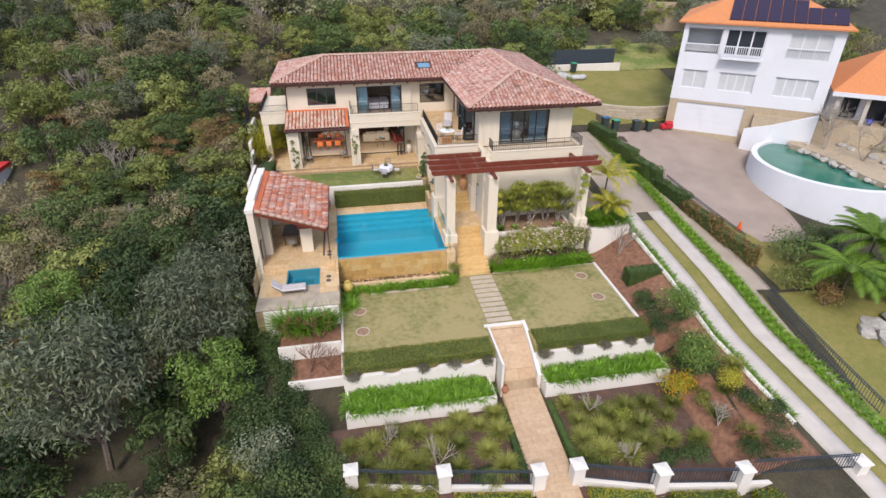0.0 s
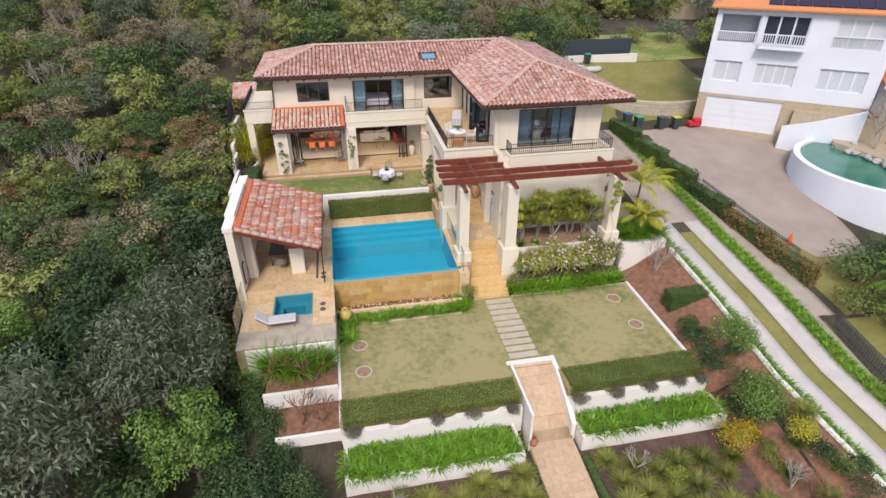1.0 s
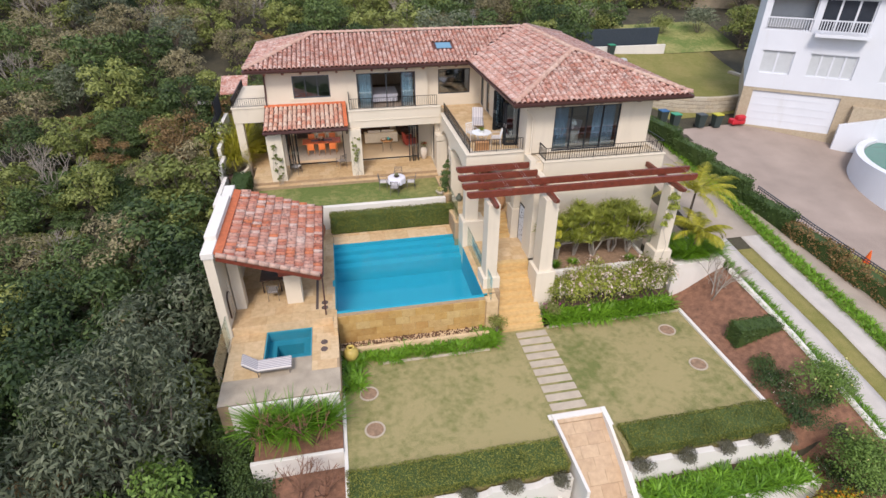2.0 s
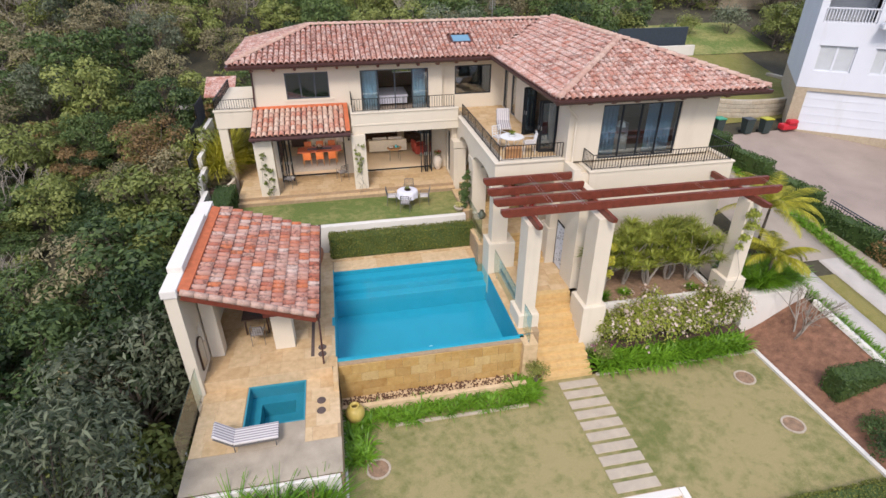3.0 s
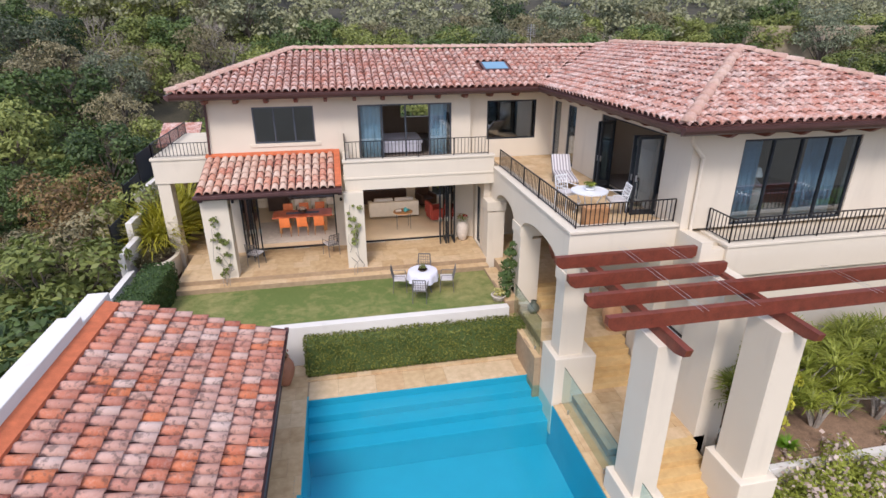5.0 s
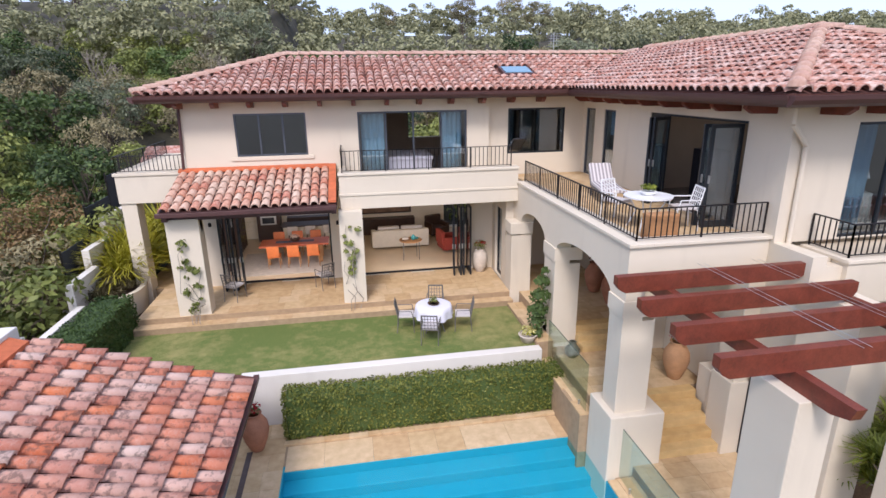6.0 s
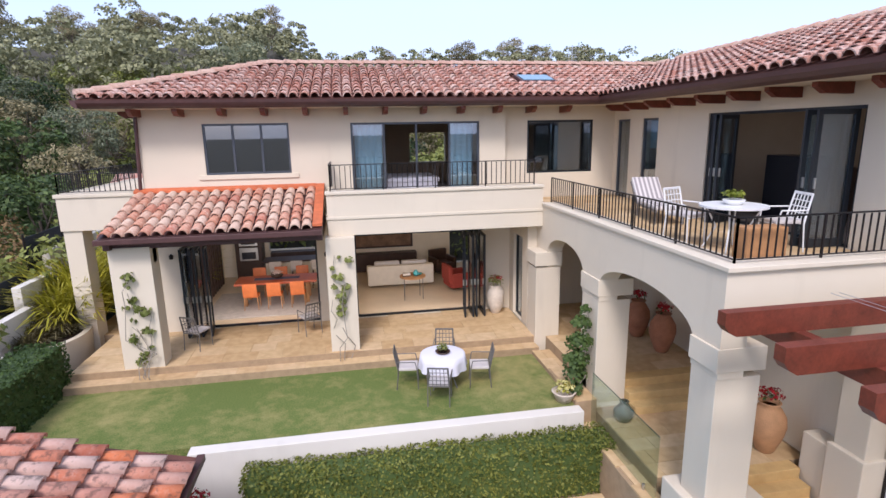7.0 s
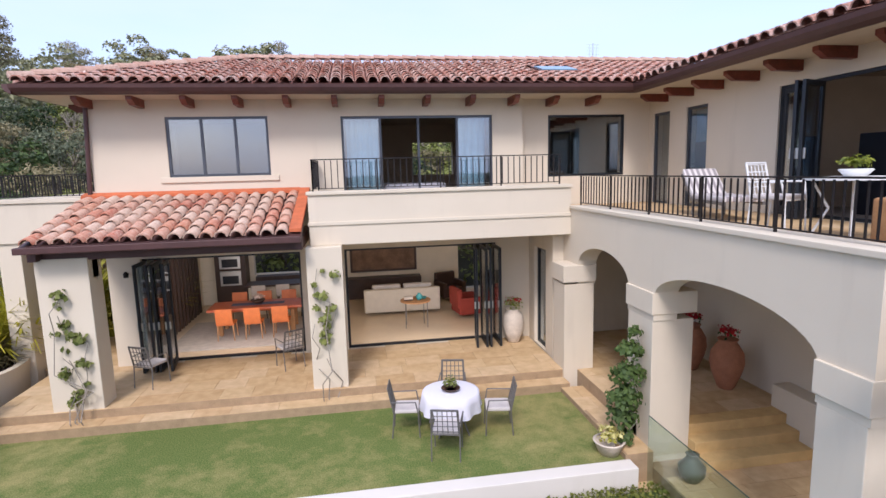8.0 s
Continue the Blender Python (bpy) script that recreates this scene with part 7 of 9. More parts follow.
hedge("hedge", 8.72, 9.15, 14.2, 18.3, -6.0, -5.35, 2600, 0.07, LEAF_HD, "narrow clipped hedge beside the garden path", 6)
hedge("hedge", 16.1, 18.3, 24.4, 25.3, -3.5, -2.2, 3600, 0.075, LEAF_HD, "clipped dark hedge across the mulch slope", 7)
for k in range(6):
    ya, yb = 44.2 - k * 3.3, 44.2 - (k + 1) * 3.3
    xa, xb = hedge_x(ya), hedge_x(yb)
    zm = ground_z((xa + xb) / 2, (ya + yb) / 2)
    h = hedge("hedge", -1.75, 1.75, -0.4, 0.4, -0.3, 1.15 if k < 3 else 0.95, 2600, 0.11, LEAF_HD if k < 4 else LEAF_D, "rough dark boundary hedge along the path", 20 + k, wob=0.2)
    h.matrix_basis = pose((xa + xb) / 2, (ya + yb) / 2, zm, 0, 0, math.degrees(math.atan2(yb - ya, xb - xa)))
iron_fence("iron_fence", [(hedge_x(34) + 0.4, 34, ground_z(23.4, 34)), (hedge_x(30) + 0.4, 30, ground_z(24, 30)), (hedge_x(26) + 0.5, 26, ground_z(24.5, 26))], 1.1, "black iron picket fence inside the boundary hedge", 0.16)
for i in range(5):
    (ax, ay), (bx, by) = FP[min(i + (1 if i > 1 else 0), 5)], FP[min(i + (2 if i > 1 else 1), 6)]
    if i < 5:
        h = hedge("verge_hedge", -(bx - ax) / 2 + 0.35, (bx - ax) / 2 - 0.35, -0.75, 0.1, -0.6, 0.25, 2600, 0.08, LEAF_Y, "low lime-yellow hedge outside the front fence", 30 + i, category="hedge")
        h.matrix_basis = pose((ax + bx) / 2, (ay + by) / 2 - 0.45, -5.95, 0, 0, math.degrees(math.atan2(by - ay, bx - ax)))

def verge_plants(name, spots, label, seed):
    rs = np.random.RandomState(seed)
    vs = [blades(40, 0.45, 0.045, rs, 1.0, 1.5, 0.16) + np.array(p) for p in spots]
    tagged(new(name, quads_mesh(name, np.concatenate(vs), LEAF_S)), label, "plants", kind="stuff")


STRAPS = [tuft_mesh("strap_leaf_plant", 46, 0.55, 0.05, LEAF_S, 100 + i, 1.0, 1.5, 0.16) for i in range(4)]
LOMAN = [tuft_mesh("grass_tuft", 420, 0.66, 0.03, LEAF_T, 110 + i, 1.1, 1.25, 0.14) for i in range(3)]
GREENT = [tuft_mesh("spiky_tuft", 230, 0.85, 0.045, LEAF_S, 120 + i, 1.0, 1.0, 0.16) for i in range(3)]
scatter("strap_leaf_plant", STRAPS, row_spots(-1.25, 5.9, 18.4, 19.7, -4.74, 0.38, 0.36, 1), "bright green strap-leaf plant in the planter", "plant", "planter strap leaves", 1, 0.9, 1.25)
scatter("strap_leaf_plant", STRAPS, row_spots(9.1, 15.6, 18.75, 19.8, -4.74, 0.38, 0.36, 2), "bright green strap-leaf plant in the planter", "plant", "planter strap leaves", 2, 0.9, 1.25)
scatter("strap_leaf_plant", STRAPS, row_spots(8.7, 15.0, 27.85, 28.75, LAWN_Z + 0.05, 0.36, 0.3, 3), "bright green strap-leaf plant at the lawn edge", "plant", "border strap leaves", 3, 1.15, 1.5)
scatter("strap_leaf_plant", STRAPS, row_spots(-1.2, 5.2, 26.9, 27.3, LAWN_Z, 0.38, 0.35, 4), "bright green strap-leaf plant below the pool wall", "plant", "border strap leaves", 4, 0.7, 1.05)
scatter("strap_leaf_plant", STRAPS, row_spots(-1.25, -0.5, 25.3, 26.8, LAWN_Z, 0.38, 0.38, 5), "bright green strap-leaf plant below the pool wall", "plant", "border strap leaves", 5, 0.8, 1.1)
scatter("strap_leaf_plant", STRAPS, row_spots(4.9, 5.9, 26.9, 27.7, LAWN_Z, 0.34, 0.34, 6), "bright green strap-leaf plant beside the steps", "plant", "border strap leaves", 6, 1.0, 1.3)
verge_plants("verge_plants", [(drive_x(y) + 3.6 + d, y, ground_z(drive_x(y) + 3.6, y)) for y in np.arange(12, 43, 0.5) for d in (-0.15, 0.25)], "green strap-leaf plants massed along the driveway verge", 7)
verge_plants("edge_plants", [(drive_x(y) - 0.12, y, ground_z(drive_x(y) - 0.12, y)) for y in np.arange(14.5, 30, 0.36)], "green strap-leaf plants massed along the driveway edge", 8)
TALLT = [tuft_mesh("spiky_tuft", 300, 1.75, 0.055, LEAF_S, 150 + i, 1.28, 1.25, 0.18) for i in range(3)]
scatter("spiky_tuft", TALLT, [(-4.5, 23.35, -3.25), (-3.4, 23.35, -3.25), (-2.15, 23.4, -3.25)], "large bright green spiky clump below the deck", "plant", "deck clumps", 9, 0.95, 1.1)
scatter("spiky_tuft", GREENT, [(15.8 + i * 0.5, 29.7 + (i % 2) * 0.6, -1.5) for i in range(5)] + [(15.7, 30.9, -1.5), (16.3, 29.5, -1.5), (17.3, 29.5, -1.5)], "bright green spiky clump under the palms", "plant", "palm bed clumps", 10, 1.0, 1.4)
scatter("spiky_tuft", GREENT, [(9.3, 29.9, -1.5), (10.4, 30.1, -1.5), (13.4, 29.9, -1.5)], "small spiky plant in the pergola planter", "plant", "pergola planter clumps", 11, 0.4, 0.65)
grs = random.Random(60)
tufts = []
for _ in range(1500):
    if len(tufts) >= 44:
        break
    x, y = grs.uniform(-1.5, 15.6), grs.uniform(14.3, 17.8)
    if 5.9 < x < 9.4 or (x > 9 and y < 13.6) or any((x - a) ** 2 + (y - b) ** 2 < 0.95 for a, b, _ in tufts):
        continue
    tufts.append((x, y, garden_z(x, y)))
scatter("grass_tuft", LOMAN, tufts, "olive green grassy tuft in the front garden", "grass tuft", "front garden tufts", 12, 0.95, 1.35)
scatter("grass_tuft", LOMAN, [(x, y, bed_z(x, y)) for x, y in ((16.8, 15.5), (17.6, 16.4), (18.4, 15.0), (17.4, 14.2), (16.4, 17.6), (18.6, 17.4))], "olive green grassy tuft on the mulch slope", "grass tuft", "front garden tufts", 13, 0.8, 1.1)

# dark balls of lavender on the scalloped walls
lav = bush("lavender_ball", "grey-purple clipped lavender ball on the wall", "shrub", leaf_mat("lavender_leaf", (0.08, 0.08, 0.045), (0.24, 0.22, 0.15)), 0.44, 0.38, 0.6, 1800, 0.055, 70, k=6, group="lavender balls")
lav_at = [(-1.1, 19.95), (2.5, 19.9), (4.3, 19.9), (6.1, 19.95), (9.15, 20.0), (10.9, 20.0), (12.6, 20.0), (14.2, 20.0), (15.4, 20.05)]
for i, (x, y) in enumerate(lav_at):
    m = pose(x, y - 0.05, -3.95, 0, 0, i * 70)
    if i == 0:
        lav.matrix_basis = m
    else:
        copy_thing(lav, m)


def put(ob, x, y, z, rz=0, s=1.0):
    ob.matrix_basis = pose(x, y, z, 0, 0, rz) @ Matrix.Diagonal((s, s, s, 1))
    return ob


# flowering border along the pergola planter
fl = bush("flowering_shrub", "olive shrub covered in pinkish white blossom", "shrub", LEAF_P, 0.85, 0.62, 1.45, 3400, 0.075, 71, PETAL_W, 75, 0.085, group="flowering border")
for i in range(6):
    m = pose(9.45 + i * 0.95, 28.95 - 0.08 * (i % 2), LAWN_Z + 0.45, 0, 0, i * 55) @ Matrix.Diagonal((1.15, 1.15, 1.1 + 0.12 * (i % 3), 1))
    if i == 0:
        fl.matrix_basis = m
    else:
        copy_thing(fl, m)
bm = B()
box(bm, 8.8, 15.2, 28.55, 29.4, -4.2, LAWN_Z + 0.5)
solid("border_soil", bm, SOIL, "raised soil of the flowering border", "garden bed", kind="structure")
put(bush("small_shrub", "green shrub with magenta flowers beside the steps", "shrub", LEAF_C, 0.5, 0.5, 0.9, 1200, 0.08, 72, PETAL_M, 14, 0.05), 8.75, 28.35, LAWN_Z + 0.2)
put(bush("small_shrub", "grey-green shrub at the pool corner", "shrub", LEAF_T, 0.45, 0.4, 0.9, 1000, 0.07, 73, PETAL_L, 10, 0.04), 5.75, 27.55, LAWN_Z + 0.35)
put(bush("ground_cover", "dark green ground cover with tiny white flowers", "shrub", LEAF_HD, 1.0, 1.6, 0.6, 2600, 0.08, 74, PETAL_W, 26, 0.03), 16.5, 21.8, bed_z(16.5, 21.8))
put(bush("ground_cover", "dark green ground cover with tiny white flowers", "shrub", LEAF_HD, 0.9, 1.6, 0.6, 2400, 0.08, 75, PETAL_W, 26, 0.03), 18.9, 14.6, bed_z(18.9, 14.6))
put(bush("ground_cover", "dark green ground cover with tiny white flowers", "shrub", LEAF_HD, 0.9, 1.0, 0.7, 2000, 0.08, 76, PETAL_W, 20, 0.03), 16.6, 18.6, bed_z(16.6, 18.6))
put(bush("citrus_tree", "small citrus tree loaded with orange fruit", "tree", LEAF_Y, 0.85, 0.8, 1.6, 2600, 0.075, 77, PETAL_O, 130, 0.05, extra="fruit"), 15.73, 17.42, bed_z(15.73, 17.42), 0, 1.05)
for k, (x, y, s) in enumerate(((17.41, 21.13, 0.72), (17.12, 18.40, 0.85))):
    put(bush("citrus_bush", "rounded dark green citrus bush with yellow fruit", "shrub", LEAF_G, 1.05, 1.0, 2.1, 5200, 0.085, 78 + k, PETAL_L, 16, 0.045, extra="fruit"), x, y, bed_z(x, y) - 0.1, k * 80, s * 1.4)
put(bush("lime_shrub", "lime green shrub on the mulch slope", "shrub", LEAF_Y, 0.8, 0.7, 1.0, 1500, 0.09, 81), 17.9, 16.6, bed_z(17.9, 16.6))
put(bush("round_shrub", "fresh green round shrub in the front garden", "shrub", LEAF_P, 0.5, 0.5, 0.9, 1100, 0.08, 82), 12.2, 16.4, garden_z(12.2, 16.4))
put(bush("ground_cover", "blue-green ground cover by the fence", "shrub", LEAF_HD, 1.5, 0.7, 0.5, 1900, 0.08, 83), 13.8, 13.9, garden_z(13.8, 13.9))
put(bush("ground_cover", "blue-green ground cover by the path hedge", "shrub", LEAF_HD, 0.6, 0.8, 0.5, 1200, 0.08, 84), 10.0, 14.6, garden_z(10, 14.6))
put(bush("ground_cover", "dark ground cover by the front fence", "shrub", LEAF_HD, 1.3, 0.5, 0.45, 1600, 0.08, 85), 4.6, 14.6, garden_z(4.6, 14.6))

# bare frangipanis and twiggy shrubs
for k, (x, y, z, h, s) in enumerate(((-3.9, 22.9, -3.25, 1.7, 0.4), (-2.6, 22.7, -3.25, 1.8, 0.4), (-3.2, 21.0, -4.05, 1.8, 0.4), (-2.3, 21.1, -4.05, 1.7, 0.4), (0.3, 17.0, -5.6, 1.6, 0.42), (2.6, 15.6, -5.8, 1.6, 0.42), (10.8, 17.2, -5.6, 1.3, 0.42), (16.9, 27.6, -3.0, 2.7, 0.4), (16.5, 15.0, -5.2, 1.4, 0.42), (11.6, 14.2, -5.9, 1.3, 0.42))):
    put(twiggy("bare_frangipani", "leafless pale-barked frangipani shrub", "shrub", h, s, 90 + k, PALEBARK if k > 3 else MULCH, 4 if k not in (7, 0, 2) else 5, 0.04, "bare shrubs"), x, y, z)
put(twiggy("bare_shrub", "large grey leafless shrub above the round pool", "shrub", 3.6, 0.45, 101, PALEBARK, 6, 0.05), 37.6, 34.6, 0.8)
put(twiggy("bare_shrub", "large grey leafless shrub above the round pool", "shrub", 3.2, 0.5, 103, PALEBARK, 6, 0.05), 38.4, 31.8, 0.8)
put(twiggy("bare_shrub", "reddish leafless shrub on the mulch slope", "shrub", 1.6, 0.5, 102, MULCH, 5, 0.03), 17.0, 14.4, bed_z(17, 14.4))


# palms: a ringed trunk and arching fronds
def frond(length, seed, droop=1.5, lift=0.9, width=0.42, fat=1.0):
    rs = np.random.RandomState(seed)
    out = []
    ang = lift
    p = np.zeros(3)
    n = 26
    for i in range(n):
        q = p + np.array([math.cos(ang), 0, math.sin(ang)]) * length / n
        side = np.array([0, 1.0, 0])
        out.append([p - side * 0.014, p + side * 0.014, q + side * 0.012, q - side * 0.012])
        if i > 2:
            w = width * math.sin(math.pi * (0.12 + 0.85 * i / n)) * rs.uniform(0.85, 1.1)
            for s in (-1, 1):
                d = np.array([math.cos(ang) * 0.55, s * 0.85, math.sin(ang) * 0.55 - 0.35])
                d = d / np.linalg.norm(d)
                t = q + d * w
                b = np.array([math.cos(ang), 0, math.sin(ang)]) * 0.02 * fat
                out.append([p - b, p + b * 1.6, t + b * 0.3, t - b * 0.1])
        p = q
        ang -= droop / n * (0.5 + i / n)
    return np.array(out)


def palm(name, label, height, fronds, length, mat, seed, category="palm", lift=0.9, droop=1.7, fat=1.5):
    rs = np.random.RandomState(seed)
    ob = thing(name, label, category)
    bm = B()
    for i in range(10):
        z0, z1 = height * i / 10 - (0.3 if i == 0 else 0), height * (i + 1) / 10
        rod(bm, (0.01 * i, 0, z0), (0.01 * (i + 1), 0, z1), 0.085 - 0.003 * i, 0.075 - 0.003 * i, 10)
    part("trunk", bm, BARK, ob)
    for i in range(fronds):
        me = quads_mesh("frond", frond(length * rs.uniform(0.85, 1.1), seed + i, droop * rs.uniform(0.8, 1.25), lift + rs.uniform(-0.5, 0.3), 0.42 if fat < 2 else 0.6, fat), mat)
        f = new("frond", me)
        f.parent = ob
        f.matrix_basis = pose(0.1, 0, height, 0, 0, i * 360 / fronds + rs.uniform(-14, 14))
    return ob


put(palm("palm", "slender palm with arching green fronds", 2.9, 19, 2.4, LEAF_Y, 200), 17.0, 31.0, -1.5)
put(palm("palm", "short palm with yellow-green fronds", 1.15, 20, 1.9, LEAF_Y, 230), 16.9, 29.9, -1.5)
put(palm("tree_fern", "broad bright green tree fern", 1.6, 22, 2.9, LEAF_F, 260, "tree fern", 0.7, 1.5, 3.2), 27.9, 20.9, -2.6)
put(palm("tree_fern", "broad bright green tree fern", 2.2, 22, 3.0, LEAF_F, 290, "tree fern", 0.7, 1.5, 3.2), 30.3, 22.2, -2.2)
put(palm("tree_fern", "broad bright green tree fern", 1.0, 20, 2.4, LEAF_F, 320, "tree fern", 0.7, 1.5, 3.2), 31.5, 20.0, ground_z(31.5, 20.0))
for k, (x, y, s, mt) in enumerate(((27.5, 24.5, 1.3, LEAF_A), (28.6, 22.0, 1.0, LEAF_C), (30.2, 25.3, 1.2, LEAF_A), (25.6, 22.2, 1.0, LEAF_C), (26.7, 20.8, 0.8, LEAF_D), (34.5, 22.0, 1.4, LEAF_A), (40.5, 37.0, 1.0, LEAF_D), (42, 34, 1.2, LEAF_A), (43, 30, 1.3, LEAF_C), (38.5, 26, 1.3, LEAF_A), (36.5, 23.5, 1.4, LEAF_C))):
    put(bush("garden_shrub", "dense shrub on the neighbouring slope", "shrub", mt, 1.2, 1.1, 1.9, 1500, 0.14, 340 + k, group="neighbouring shrubs"), x, y, ground_z(x, y), k * 50, s)
for k, (x, y, h, mt) in enumerate(((33.5, 63.5, 1.0, LEAF_C), (37.5, 63, 1.3, LEAF_B), (41.5, 62, 1.1, LEAF_C), (30.5, 62, 0.9, LEAF_A), (26, 62.5, 1.3, LEAF_C), (22, 61.5, 1.2, LEAF_A), (46, 64, 1.4, LEAF_B), (50, 60, 1.2, LEAF_A))):
    put(bush("garden_shrub", "grey-green shrub below the hillside wall", "shrub", mt, 1.3, 1.2, 2.2, 1500, 0.16, 360 + k, group="neighbouring shrubs"), x, y, ground_z(x, y), k * 40, h)


# spiky multi-stemmed trees in the pergola planter
def spiky_tree(seed, label):
    rs = np.random.RandomState(seed)
    ob = thing("spiky_tree", label, "tree", "pergola planter trees")
    bm = B()
    heads = []
    for i in range(4):
        a = rs.uniform(0, math.tau)
        mid = Vector((math.cos(a) * 0.22, math.sin(a) * 0.16, rs.uniform(0.55, 0.8)))
        limb(bm, (0, 0, -0.1), mid, 0.04, 0.028, rs, 2)
        for j in range(13):
            e = mid + Vector((rs.uniform(-0.6, 0.6), rs.uniform(-0.45, 0.4), rs.uniform(0.05, 1.0)))
            limb(bm, mid, e, 0.02, 0.012, rs, 2)
            heads.append(np.array(e))
    part("trunk", bm, PALEBARK, ob)
    vs = [blades(46, 0.33, 0.026, rs, 0.75, 1.1, 0.03, 2) + h for h in heads]
    cr = new("crown", quads_mesh("crown", np.concatenate(vs), LEAF_P))
    cr.parent = ob
    return ob


for k, x in enumerate((9.7, 10.7, 11.7, 12.8, 13.6)):
    put(spiky_tree(400 + k, "multi-stemmed tree with spiky green leaf heads"), x, 30.6 + 0.25 * (k % 2), -1.5, k * 70, 1.55)


# climbers on posts and columns
def climber(name, label, spots, mat, n, size, seed, flower=None, stem=None):
    rs = np.random.RandomState(seed)
    ob = thing(name, label, "climber", "climbing plants")
    bm = B()
    for a, b in stem or []:
        limb(bm, a, b, 0.012, 0.007, rs, 6)
    part("stem", bm, PALEBARK, ob)
    cs = [s[:3] for s in spots]
    p, d = clump_points(cs, [s[3] for s in spots], n, rs, 1.0, 0.8)
    y0 = spots[0][4]
    p[:, 1] = np.minimum(p[:, 1], y0 - 0.02)
    f = new("foliage", quads_mesh("foliage", leaves(p, d + np.array([0, -0.6, 0.3]), size, rs, 0.7), mat))
    f.parent = ob
    return ob


vr = random.Random(88)
climber("climber", "sparse climbing vine on the cream column", [(-4.36 + vr.uniform(-0.22, 0.22), 39.5, 0.35 + i * 0.13 + vr.uniform(-0.1, 0.1), vr.uniform(0.05, 0.15), 39.58) for i in range(17)], LEAF_C, 330, 0.10, 500, None, [((-4.3, 39.4, -0.2), (-4.35, 39.5, 2.4)), ((-4.2, 39.4, -0.2), (-4.15, 39.5, 1.6)), ((-4.4, 39.4, -0.2), (-4.5, 39.5, 1.2)), ((-4.25, 39.4, -0.2), (-4.5, 39.5, 2.0))])
climber("climber", "sparse climbing vine on the cream column", [(0.22 + vr.uniform(-0.2, 0.2), 39.54, 1.15 + i * 0.14 + vr.uniform(-0.08, 0.08), vr.uniform(0.05, 0.15), 39.62) for i in range(11)], LEAF_C, 240, 0.10, 501, None, [((0.1, 39.45, -0.2), (0.1, 39.56, 2.6)), ((0.3, 39.45, -0.2), (0.42, 39.56, 1.7)), ((0.2, 39.45, -0.2), (0.0, 39.56, 1.5))])
climber("climber", "leafy lime climber on the pergola post", [(14.5, 29.05, 2.3, 0.3, 29.12), (14.6, 29.05, 1.8, 0.3, 29.12), (14.45, 29.05, 1.3, 0.25, 29.12), (14.3, 29.05, 0.9, 0.2, 29.12)], LEAF_P, 700, 0.1, 502, None, [((14.5, 29.05, -1.5), (14.5, 29.08, 2.2))])
climber("climber", "lime climber on the pergola post", [(8.95, 29.2, 1.4, 0.2, 30), (8.95, 29.3, 0.8, 0.25, 30), (9.0, 29.3, 0.2, 0.22, 30)], LEAF_Y, 500, 0.1, 503, None, [((8.9, 29.3, -1.5), (8.9, 29.3, 1.5))])
climber("climber", "dense dark climber on the arcade pier", [(5.15, 36.85, 1.45, 0.22, 40), (5.1, 36.8, 1.05, 0.28, 40), (5.05, 36.8, 0.65, 0.3, 40), (5.08, 36.85, 0.3, 0.26, 40), (5.05, 36.8, 0.0, 0.18, 40), (5.22, 36.85, 1.75, 0.12, 40)], LEAF_HD, 1500, 0.09, 504, None, [((5.2, 36.8, -0.2), (5.3, 37.0, 1.8)), ((5.05, 36.8, -0.2), (5.2, 36.9, 1.2))])
# boundary foliage along the western garden fence
for k in range(13):
    y = 24.5 - k * 0.95
    x = -5.75 + max(0, 24 - y) * 0.40 + 0.15 * math.sin(k * 2.3)
    put(bush("boundary_shrub", "glossy dark green boundary shrub", "shrub", LEAF_HD if k % 3 else LEAF_A, 0.95, 0.85, 2.0, 1700, 0.11, 520 + k, group="boundary shrubs"), x, y, lerp_table([(11, -7.4), (18, -6.2), (24.5, -4.6)], y), k * 60)
for x, y, z in ((-0.45, 25.0, LAWN_Z), (-0.35, 23.1, LAWN_Z), (13.9, 26.4, LAWN_Z), (14.0, 24.0, LAWN_Z)):
    bm = B()
    cyl(bm, x, y, z, z + 0.012, 0.36, 0.36, 28)
    ob = solid("tree_well", bm, PLANTSOIL, "round mulched planting hole in the lawn", "planting hole", "planting holes")
    bm = B()
    for i in range(16):
        a = i * math.tau / 16
        beam(bm, (x + math.cos(a) * 0.37, y + math.sin(a) * 0.37, z + 0.015), (x + math.cos(a + 0.36) * 0.37, y + math.sin(a + 0.36) * 0.37, z + 0.015), 0.07, 0.04)
    part("rim", bm, SLAB, ob, "pale brick rim")
# yellow-leaved planting by the side passage
CANE = [tuft_mesh("cane_palm", 420, 1.75, 0.055, LEAF_Y, 130 + i, 1.2, 1.5, 0.4) for i in range(2)]
scatter("cane_palm", CANE, [(-7.1, 42.9, 0.3), (-7.5, 43.6, 0.4), (-7.2, 44.4, 0.4), (-5.95, 45.0, PATIO), (-5.3, 46.0, PATIO), (-7.0, 45.6, 0.3), (-7.35, 42.3, 0.35)], "tall yellow-green cane palm beside the passage", "plant", "side planting", 14, 1.05, 1.3)
RUSTT = [tuft_mesh("rusty_grass", 420, 0.8, 0.035, LEAF_N, 140, 1.1, 1.3, 0.35)]
scatter("rusty_grass", RUSTT, [(-7.45, 40.9, 0.4), (-7.2, 41.7, 0.4)], "olive and rust grassy plant in the curved planter", "plant", "side planting", 15, 1.0, 1.2)
